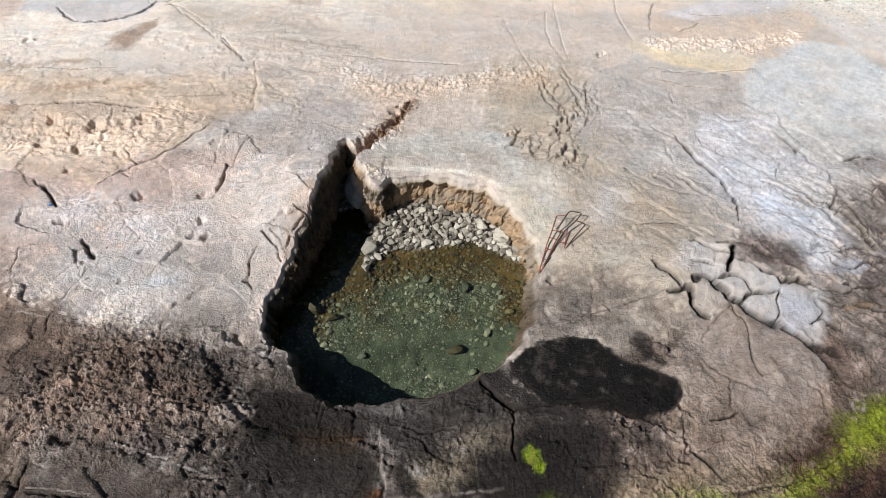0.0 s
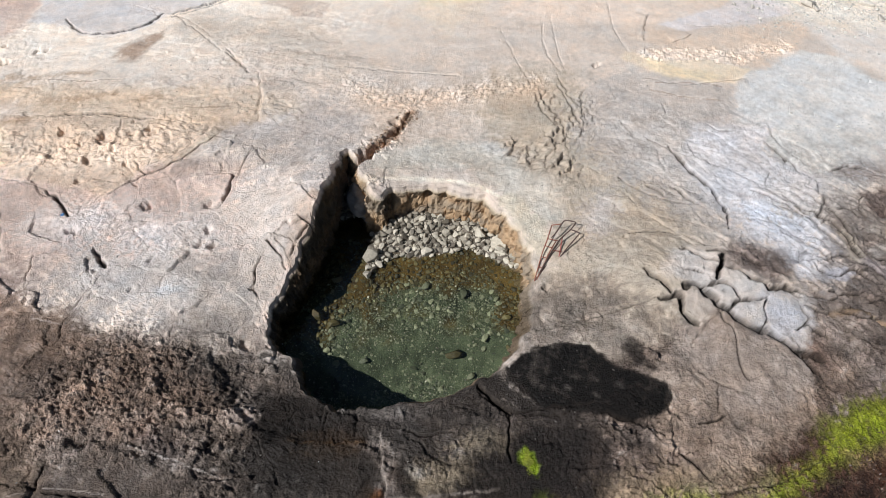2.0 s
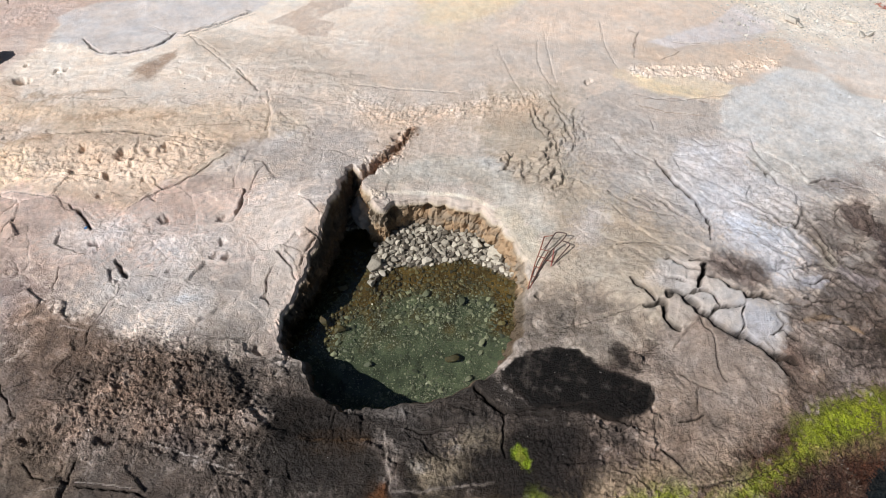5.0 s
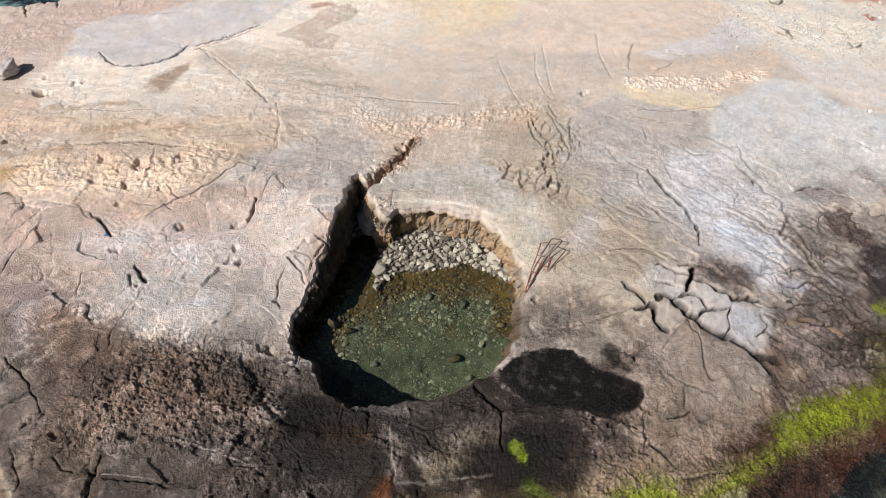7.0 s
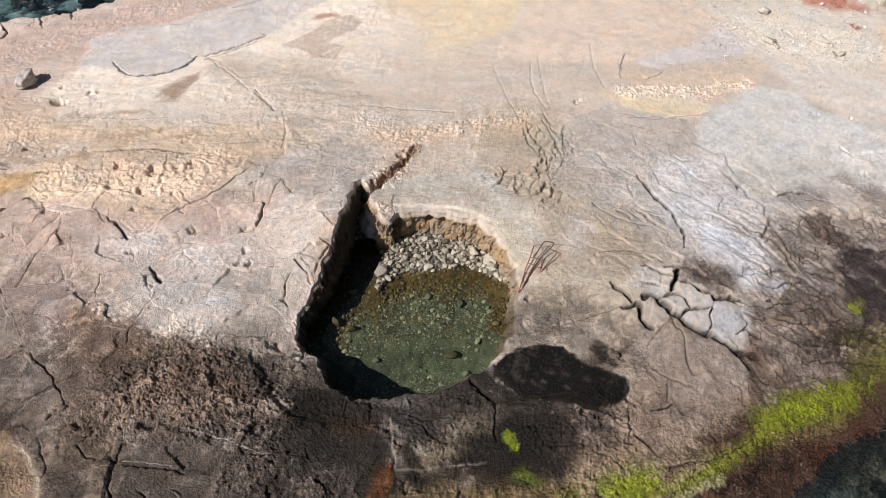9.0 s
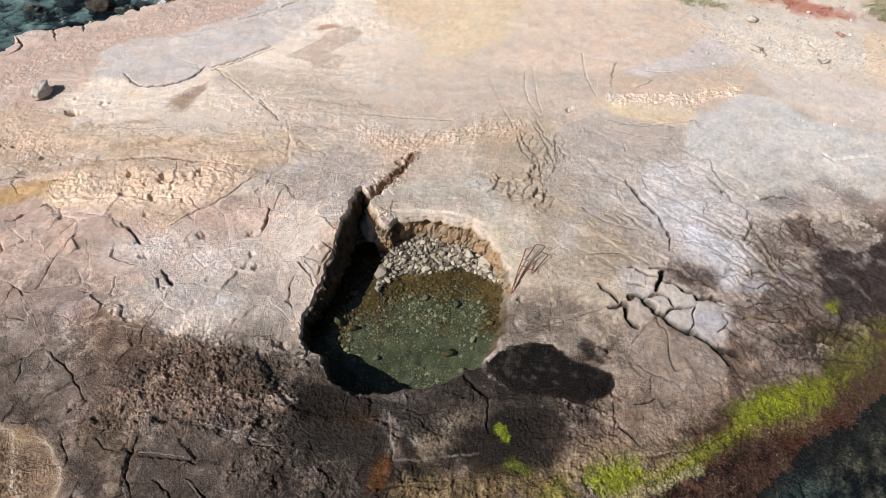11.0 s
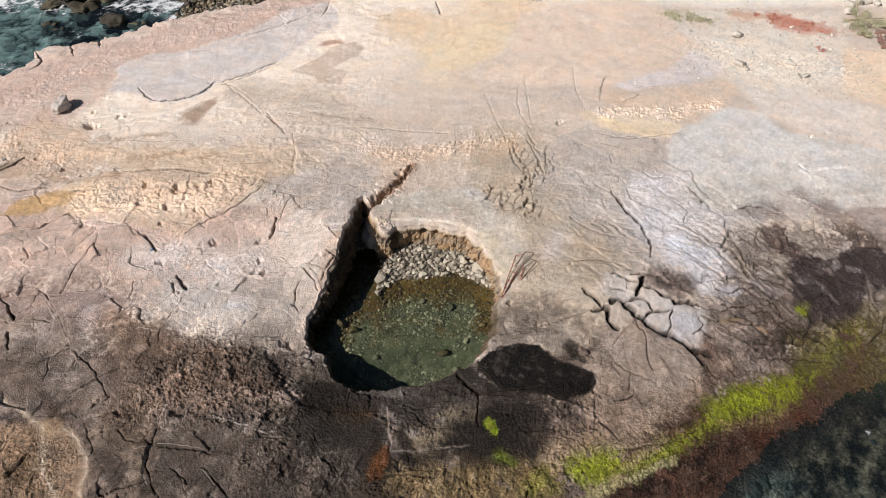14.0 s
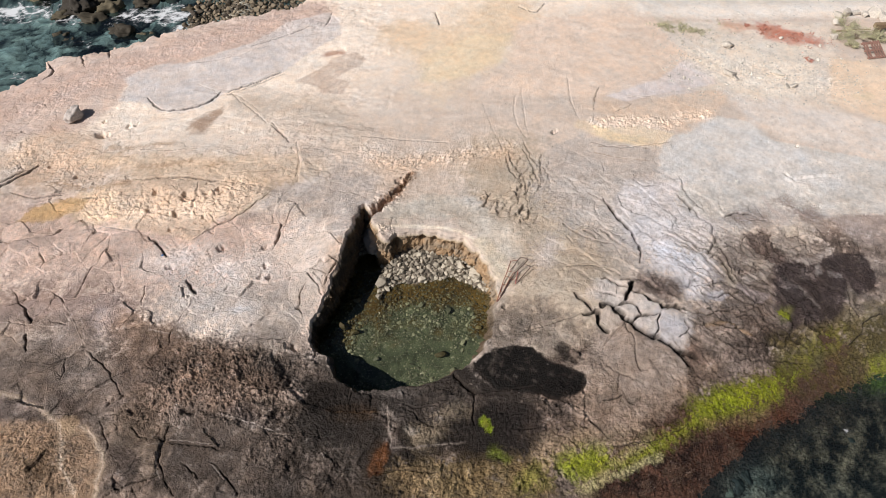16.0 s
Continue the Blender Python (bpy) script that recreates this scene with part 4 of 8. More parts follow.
rough([(-0.72, 2.55), (2.67, 2.77), (5.36, 3.87)], 0.8, 0.6, 0.20, 0.051, 14)
rough([(13.46, 8.48), (15.62, 8.48)], 1.0, 0.8, 0.30, 0.061, 15)
rough([(-10.07, 10.86), (-8.19, 10.38), (-6.41, 10.15)], 0.6, 0.6, 0.25, 0.02, 16)

rough([(-4.25, 5.48), (-2.43, 4.99), (-0.74, 4.90), (1.04, 5.09)], 0.9, 0.5, 0.22, 0.045, 17)
rough([(2.82, 4.82), (4.07, 5.23), (5.01, 5.03)], 0.7, 0.5, 0.22, 0.05, 18)
crack([(-10.98, 21.30), (-11.27, 20.55), (-12.17, 19.86), (-13.52, 19.79), (-14.55, 20.75)], 0.04, 0.14)
crack([(-7.63, 14.62), (-10.59, 14.83), (-14.08, 14.94)], 0.03, 0.08)
crack([(-7.21, 27.77), (-8.89, 26.55), (-10.51, 25.49)], 0.04, 0.1)
crack([(-10.58, 21.07), (-9.63, 21.80), (-8.15, 22.91)], 0.035, 0.08)
crack([(-10.47, 21.22), (-9.18, 19.95), (-8.11, 18.85)], 0.025, 0.05)
crack([(7.10, 14.53), (7.52, 13.42), (7.96, 12.66), (8.12, 11.76)], 0.05, 0.14)
crack([(10.23, 14.82), (10.65, 14.04), (10.89, 13.59)], 0.035, 0.08)
crack([(3.82, 17.46), (4.26, 16.29), (4.42, 15.10)], 0.04, 0.07)
crack([(3.04, 16.95), (3.26, 16.08), (3.60, 15.41)], 0.035, 0.06)
# gouges and scallops of the bank behind the pool
SCALLOPS = [([(2.05, 14.25), (2.6, 14.05), (3.1, 13.75), (3.7, 13.45)], 0.42, 0.36, 0.17), ([(3.35, 16.7), (3.85, 16.0), (3.8, 15.1), (3.5, 14.5)], 0.40, 0.30, 0.12), ([(4.6, 16.9), (4.7, 15.9), (4.5, 15.0)], 0.3, 0.3, 0.08), ([(-1.6, 16.3), (-0.4, 16.7), (1.4, 17.1), (3.0, 17.6)], 0.4, 0.26, 0.045)]
for line in ([(3.23, 17.39), (3.25, 16.69), (3.78, 15.67), (3.87, 14.68), (3.93, 13.57)], [(4.10, 17.03), (4.71, 16.28), (4.92, 15.53)], [(3.92, 17.85), (4.17, 17.14)], [(4.57, 16.76), (4.52, 15.70)]):
    crack(line, 0.024, 0.06)
# big joints of the split slab; the plate on the left of each line's way stands proud
for line, width, rise, reach in (
    ([(5.81, 8.74), (5.76, 8.93), (5.62, 9.06), (5.45, 9.2), (5.33, 9.4)], 0.060, 0.13, 0.5),
    ([(6.31, 7.92), (6.19, 8.02), (6.09, 8.25), (6.07, 8.49), (6, 8.67), (5.81, 8.6), (5.54, 8.52)], 0.055, 0.12, 0.5),
    ([(9.03, 6.89), (8.9, 7.04), (8.78, 7.18), (8.7, 7.33), (8.59, 7.5), (8.45, 7.63), (8.29, 7.73), (8.05, 7.86), (7.83, 7.88), (7.51, 8.07), (7.31, 8.22), (7.13, 8.39), (7.02, 8.4), (6.96, 8.57), (6.84, 8.72), (6.68, 8.83), (6.57, 8.97), (6.41, 8.98), (6.23, 8.9)], 0.075, 0.16, 0.8),
    ([(7.63, 8.73), (7.57, 8.85), (7.47, 9.02), (7.32, 9.12), (7.13, 9.07), (6.9, 8.99), (6.61, 8.95)], 0.040, 0.10, 0.35),
    ([(9.32, 9.07), (9.11, 9.12), (8.89, 9.14), (8.61, 9.09), (8.42, 9.05), (8.41, 9.23), (8.16, 9.26), (8.0, 9.34), (7.88, 9.46), (7.7, 9.58), (7.45, 9.62), (7.31, 9.66)], 0.070, 0.20, 0.5),
    ([(7.31, 9.66), (7.16, 9.74), (6.93, 9.87), (6.74, 10.02), (6.58, 10.17), (6.4, 10.14)], 0.035, 0.10, 0.5),
    ([(7.13, 9.22), (7.18, 9.39), (7.34, 9.67), (7.44, 9.86), (7.51, 10.13), (7.34, 10.14), (7.1, 10.08)], 0.055, 0.14, 0.4),
    ([(8.34, 8.78), (8.05, 8.69), (7.88, 8.69), (7.65, 8.64), (7.45, 8.56), (7.27, 8.39)], 0.030, 0.08, 0.35),
    ([(8.06, 7.92), (8.19, 8.22), (8.23, 8.52), (8.34, 8.78)], 0.014, 0.05, 0.3),
    ([(9.38, 7.22), (9.18, 7.3), (8.95, 7.34), (8.72, 7.4)], 0.060, 0.10, 0.4),
    ([(10.42, 8.97), (9.78, 8.96), (9.32, 9.07)], 0.03, 0.07, 0.4),
):
    crack(line, 1.6 * width, 0.24)
    ledge(line, 0.3 * rise, reach)
    SPLITS.append((line, rise))
crack([(6.93, 8.24), (7.05, 8.01), (7.18, 7.82), (7.23, 7.64), (7.22, 7.44), (7.23, 7.09), (7.24, 6.83), (7.36, 6.56)], 0.024, 0.08)
crack([(7.09, 8.34), (6.76, 8.05), (6.51, 7.82), (6.26, 7.56), (6.13, 7.32)], 0.018, 0.04)
crack([(8.80, 7.55), (8.91, 7.21), (9.16, 6.84), (9.47, 6.48)], 0.03, 0.08)
crack([(7.16, 14.23), (7.69, 13.26), (7.87, 12.86), (8.07, 12.21), (8.16, 11.71), (7.95, 11.02)], 0.03, 0.12)
crack([(5.25, 13.04), (6.10, 12.35), (7.14, 12.03)], 0.034, 0.10)
crack([(5.18, 10.78), (6.22, 10.85), (7.13, 10.35)], 0.034, 0.10)
ledge([(7.95, 11.02), (8.16, 11.71), (8.07, 12.21), (7.68, 13.21), (7.15, 14.18)], -0.030, 1.08)
# fine joints of the bleached slope and the near slabs
for line in ([(10.36, 14.74), (10.52, 14.32), (10.56, 13.89)], [(6.11, 12.84), (6.38, 12.81), (6.64, 12.5)], [(9.53, 12.84), (10.17, 12.43), (10.53, 11.88)], [(8.67, 11.49), (9.48, 11.36), (9.94, 10.85)], [(6.39, 14.97), (7.0, 14.46), (7.34, 13.88)], [(8.47, 15.71), (8.87, 15.36), (9.37, 15.42)], [(7.31, 16.61), (7.32, 16.03)], [(7.05, 12.63), (7.65, 12.42)], [(9.68, 8.71), (10.02, 8.32), (10.35, 8.4)], [(8.32, 6.48), (8.63, 6.25), (8.64, 5.84)], [(6.19, 6.72), (6.57, 6.5), (7.35, 6.16)], [(6.56, 6.46), (6.44, 5.76)]):
    crack(line, 0.02, 0.055)
# joints of the far flat
crack([(1.98, 20.88), (2.28, 19.44), (2.72, 18.07), (2.92, 17.64)], 0.018, 0.028)
crack([(3.96, 21.80), (4.01, 19.54), (4.16, 18.38)], 0.018, 0.028)
crack([(3.20, 17.23), (3.31, 16.65), (3.85, 15.68), (3.82, 14.80)], 0.02, 0.05)
crack([(3.88, 18.04), (4.16, 16.98), (4.55, 16.27), (4.64, 15.44)], 0.02, 0.05)
crack([(6.34, 22.94), (6.32, 20.85), (6.64, 19.52)], 0.018, 0.032)
crack([(3.60, 21.24), (3.53, 19.65), (3.99, 18.21)], 0.018, 0.03)
crack([(-0.65, 29.21), (-0.34, 27.83)], 0.033, 0.12)
crack([(5.75, 30.50), (5.12, 29.43), (4.17, 30.04)], 0.033, 0.10)
crack([(-6.61, 29.03), (-6.78, 27.48)], 0.033, 0.10)
crack([(-3.50, 17.97), (-1.42, 17.84), (0.38, 17.77)], 0.026, 0.06)
crack([(-7.84, 18.65), (-7.37, 18.15), (-6.88, 17.67)], 0.033, 0.13)
crack([(-6.45, 17.48), (-6.09, 16.26), (-6.02, 15.14)], 0.026, 0.06)
crack([(-15.87, 28.71), (-11.21, 25.80), (-10.29, 25.60)], 0.013, 0.02)
# hollows and joints of the hump
crack([(-3.80, 10.60), (-3.40, 10.41)], 0.014, 0.15)
crack([(-4.58, 10.02), (-4.17, 9.60), (-3.94, 9.25)], 0.013, 0.11)
crack([(-3.47, 10.37), (-3.72, 10.04), (-3.87, 9.53)], 0.013, 0.13)
# scarps and joints of the near rock
crack([(0.97, 6.1), (1.14, 5.95), (1.3, 5.86), (1.46, 5.73), (1.6, 5.61), (1.69, 5.46)], 0.022, 0.1)
ledge([(-0.31, 5.47), (-0.21, 5.37), (-0.09, 5.28), (0.27, 5.29), (0.63, 5.34), (0.99, 5.35), (1.35, 5.39)], 0.09, 0.4)
ledge([(-3.09, 4.75), (-2.5, 4.72), (-2.03, 4.69), (-1.56, 4.68)], -0.05, 0.5)
ledge([(-4.66, 6.05), (-4.81, 6.32), (-5.09, 6.49), (-5.3, 6.75), (-5.32, 7.04)], 0.06, 0.6)
ledge([(-3.5, 4.99), (-3.88, 5.08), (-4.15, 5.23), (-4.42, 5.52), (-4.66, 5.75)], 0.05, 0.6)
crack([(-2.44, 5.72), (-2.46, 5.47), (-2.46, 5.18)], 0.018, 0.05)
ledge([(-1.45, 4.90), (-2.04, 4.84), (-2.89, 4.88), (-3.51, 4.99), (-4.06, 5.24), (-4.65, 5.80), (-5.22, 6.41), (-5.43, 6.93)], 0.045, 0.5)
ledge([(-5.17, 3.93), (-6.09, 4.32), (-7.00, 4.58), (-7.62, 4.68)], 0.05, 0.5)
ledge([(-7.13, 14.61), (-7.41, 14.06), (-8.03, 13.25), (-8.92, 12.54), (-9.29, 11.87), (-9.67, 11.39)], 0.06, 1.2)
ledge([(-14.52, 20.66), (-13.49, 19.70), (-12.14, 19.77), (-11.25, 20.46), (-10.95, 21.21)], 0.05, 1.0)
ledge([(-7.63, 14.62), (-10.59, 14.83), (-14.08, 14.94)], 0.08, 0.8)
ledge([(-14.36, 12.66), (-15.18, 11.89), (-16.92, 11.26)], 0.12, 1.2)
ledge([(-6.38, 16.83), (-5.96, 15.91), (-5.89, 14.79)], 0.06, 0.5)
ledge([(11.21, 13.93), (10.59, 14.85), (10.58, 15.87)], 0.06, 0.5)
ledge([(10.71, 18.26), (8.29, 17.65), (6.80, 18.03)], 0.06, 0.5)
ledge([(-7.21, 27.77), (-10.89, 24.55), (-13.35, 23.70)], 0.08, 0.8)
ledge([(16.31, 15.74), (15.46, 16.12), (17.56, 16.48)], 0.08, 0.4)
crack([(0.80, 6.48), (1.30, 5.90), (1.72, 5.56)], 0.033, 0.27)
crack([(1.72, 5.56), (2.41, 5.71), (3.67, 5.92)], 0.022, 0.14)
crack([(1.72, 5.52), (1.67, 5.00), (1.68, 4.53)], 0.019, 0.17)
crack([(-2.38, 5.05), (-2.37, 5.49)], 0.014, 0.09)
crack([(-0.88, 5.20), (-0.27, 5.03), (0.44, 5.08)], 0.019, 0.10)
crack([(3.89, 5.66), (4.82, 5.37), (5.16, 5.21)], 0.022, 0.14)
crack([(5.95, 5.54), (6.61, 5.70)], 0.019, 0.12)
crack([(5.41, 4.88), (5.77, 4.56), (6.02, 4.30)], 0.022, 0.14)
crack([(2.36, 7.73), (3.95, 8.15), (5.49, 8.59)], 0.011, 0.05)
crack([(3.79, 9.14), (3.68, 7.53)], 0.010, 0.04)
crack([(10.87, 7.31), (12.79, 7.45), (13.61, 7.39)], 0.017, 0.10)
crack([(6.10, 4.08), (7.40, 4.32), (8.72, 4.95)], 0.014, 0.09)
crack([(-21.25, 24.0), (-20.5, 23.1), (-20.6, 22.3)], 0.05, 0.24)
crack([(-19.7, 24.7), (-18.9, 23.4)], 0.04, 0.17)
crack([(-18.4, 25.2), (-17.9, 24.3)], 0.04, 0.17)
crack([(-18.72, 14.33), (-18.09, 15.04), (-17.69, 15.77)], 0.066, 0.24)
for at, radius, depth in (
    ((-10.37, 13.89), 0.28, 0.2), ((-9.13, 14.29), 0.1, 0.15), ((5.32, 18.68), 0.13, 0.16), ((-6.37, 10.00), 0.11, 0.12), ((-6.48, 11.32), 0.12, 0.12),
    ((5.05, 10.74), 0.05, 0.1), ((-15.59, 17.81), 0.22, 0.3), ((-4.71, 7.23), 0.1, 0.16), ((-8.79, 8.94), 0.06, 0.1), ((-10.03, 10.28), 0.08, 0.1),
    ((-8.20, 11.23), 0.09, 0.1), ((-7.63, 4.61), 0.16, 0.14), ((-10.08, 4.85), 0.07, 0.08), ((-9.36, 4.53), 0.06, 0.08), ((-4.71, 8.66), 0.07, 0.14),
    ((2.80, 9.06), 0.09, 0.16), ((5.31, 12.92), 0.05, 0.06), ((17.86, 14.18), 0.06, 0.06), ((-8.79, 12.06), 0.08, 0.1), ((-1.54, 15.21), 0.16, 0.2),
):
    pit(at, radius, depth)
for at, radius in (((-10.20, 13.75), 0.1), ((-9.89, 13.39), 0.08), ((-9.95, 14.01), 0.07), ((-9.69, 14.09), 0.08), ((-9.70, 14.62), 0.07), ((-9.12, 14.24), 0.07), ((-11.94, 14.26), 0.07), ((-10.39, 12.78), 0.06), ((-10.98, 13.66), 0.06), ((-10.85, 12.93), 0.07), ((-12.34, 14.08), 0.06), ((-10.10, 13.18), 0.09), ((-8.29, 11.30), 0.09), ((-9.97, 10.26), 0.07), ((-9.31, 12.87), 0.05), ((-14.30, 18.60), 0.09), ((-14.61, 18.40), 0.08)):
    pit(at, radius, 1.3 * radius)

# the gully that runs from the pool's back corner
GULLY = [(-2.75, 12.35), (-2.56, 13.23), (-2.11, 13.88), (-1.66, 14.51), (-1.32, 15.15), (-1.12, 15.66)]
rough(GULLY[1:], 0.3, 0.2, 0.2, 0.05, 19)
rough([(-3.17, 12.79), (-3.37, 11.69), (-3.47, 10.88), (-3.60, 10.28), (-3.88, 9.60), (-4.13, 8.77), (-4.34, 7.70)], 0.16, 0.12, 0.2, 0.012, 21)
rough([(-2.10, 12.35), (-1.73, 12.07)], 0.2, 0.15, 0.2, 0.05, 20)
RIM = [(-2.98, 13.65), (-3.10, 13.18), (-3.12, 12.50), (-3.19, 11.96), (-3.32, 11.44), (-3.35, 10.98), (-3.43, 10.46), (-3.57, 10.05), (-3.73, 9.60), (-3.86, 9.22), (-3.99, 8.78), (-4.21, 8.25), (-4.27, 7.71), (-4.08, 7.34), (-3.60, 6.96), (-3.19, 6.27), (-2.63, 5.76), (-2.02, 5.52), (-1.29, 5.61), (-0.31, 5.79), (0.68, 6.13), (1.44, 6.56), (1.82, 6.96), (2.17, 7.50), (2.39, 8.05), (2.50, 8.59), (2.46, 9.05), (2.64, 9.50), (2.58, 10.06), (2.32, 10.79), (1.97, 11.45), (1.58, 11.83), (1.10, 12.12), (0.30, 12.22), (-0.67, 12.38), (-1.42, 12.16), (-1.74, 11.83), (-1.98, 11.92), (-2.17, 12.28), (-2.38, 12.62), (-2.51, 13.25), (-2.72, 13.68)]
WATERLINE = [(-5.40, 7.95, 0.00), (-4.49, 8.50, 0.00), (-3.76, 8.94, 0.00), (-3.28, 9.45, 0.00), (-2.82, 9.91, 0.00), (-2.16, 10.18, 0.00), (-1.26, 10.78, 0.00), (-0.29, 10.82, -0.00), (0.68, 11.15, 0.00), (1.66, 11.02, 0.00), (2.28, 10.92, 0.00), (2.95, 10.78, 0.00)]
stain([(-1.66, 12.42), (-0.68, 12.60), (0.29, 12.50), (1.10, 12.39), (1.90, 11.95), (2.47, 11.19), (2.73, 10.44)], 0.06, 0.06, (244, 232, 214), 0.9, 0.3)
stain([(1.98, 11.89), (2.57, 11.13), (2.83, 10.44)], 0.28, 0.25, (222, 208, 186), 0.85, 0.2)
stain([(-2.25, 12.30), (-1.94, 12.29)], 0.15, 0.2, (214, 198, 180), 0.8, 0.2)
stain(GULLY[1:], 0.16, 0.2, (158, 116, 84), 0.85, 0.3)


BEVEL = [(-1.61, 12.10), (-0.67, 12.36), (0.30, 12.21), (1.10, 12.10), (1.58, 11.81), (1.96, 11.41), (2.35, 10.75), (2.58, 10.06)]


def rounded(pts, steps, closed):
    """Points on a smooth curve through pts."""
    n, out = len(pts), []
    for k in range(n if closed else n - 1):
        p = [np.array(pts[(k + d) % n if closed else min(max(k + d, 0), n - 1)][:2]) for d in (-1, 0, 1, 2)]
        for s in range(steps):
            t = s / steps
            out.append(0.5 * (2 * p[1] + (p[2] - p[0]) * t + (2 * p[0] - 5 * p[1] + 4 * p[2] - p[3]) * t * t + (3 * p[1] - p[0] - 3 * p[2] + p[3]) * t ** 3))
    return out if closed else out + [np.array(pts[-1][:2])]


CRACKS = [(rounded(p, 3, False) if len(p) > 2 else p, w, z) for p, w, z in CRACKS]
LEDGES = [(rounded(p, 3, False) if len(p) > 2 else p, w, z) for p, w, z in LEDGES]
RIM_LINE = np.array(rounded(RIM, 14, True))
_way = np.roll(RIM_LINE, -1, axis=0) - np.roll(RIM_LINE, 1, axis=0)
_out = np.column_stack([_way[:, 1], -_way[:, 0]]) / np.linalg.norm(_way, axis=1)[:, None]
RIM_LINE = RIM_LINE + _out * (0.10 * perlin(RIM_LINE[:, 0] * 2.1, RIM_LINE[:, 1] * 2.1, 11) + 0.045 * perlin(RIM_LINE[:, 0] * 6, RIM_LINE[:, 1] * 6, 12))[:, None]
WATER_EDGE = [p[:2] for p in WATERLINE]


def within(px, py, ring):
    odd = np.zeros(px.shape, bool)
    for (ax, ay), (bx, by) in zip(ring, ring[1:]):
        cross = (ay > py) != (by > py)
        odd ^= cross & (px < ax + (py - ay) * (bx - ax) / (by - ay if by != ay else 1e-9))
    return odd


def inside_rim(x, y):
    """Metres inside the pool's rim (outside: minus)."""
    out = np.full(x.shape, -9.0)
    near = (x > -6.5) & (x < 5) & (y > 3) & (y < 16)
    px, py = x[near], y[near]
    d, _, _ = along(px, py, [tuple(p) for p in RIM_LINE] + [tuple(RIM_LINE[0])])
    odd = np.zeros(px.shape, bool)
    for k in range(len(RIM_LINE)):
        (ax, ay), (bx, by) = RIM_LINE[k - 1], RIM_LINE[k]
        cross = (ay > py) != (by > py)
        odd ^= cross & (px < ax + (py - ay) * (bx - ax) / (by - ay if by != ay else 1e-9))
    out[near] = np.where(odd, d, -d)
    return out


def cliff_side(x, y):
    d, side, _ = along(x, y, CLIFF)
    return d * side


def bed(x, y):
    """Height of the pool's floor: a cobble slope at the back, gravel below."""
    d, side, _ = along(x, y, WATER_EDGE)
    s = d * side
    z = np.interp(s, [-5, -3, -1.2, -0.6, 0, 0.8, 2.0, 3.2], [-0.46, -0.46, -0.42, -0.3, 0.0, 0.15, 0.32, 0.45])
    z = z + 0.26 * smooth(1.3, 0.0, inside_rim(x, y)) * smooth(0.4, 1.6, x) * (z < 0)
    z = z - 0.7 * smooth(2.3, 1.1, y - 6.15 - 0.2 * x)
    z = z - 0.42 * smooth(1.5, 0.4, x + 3.3 - 0.25 * (y - 10.5)) * smooth(13.2, 11.8, y) * (z > -0.2)
    return z + 0.04 * fbm(x * 1.4, y * 1.4, 3, 71)


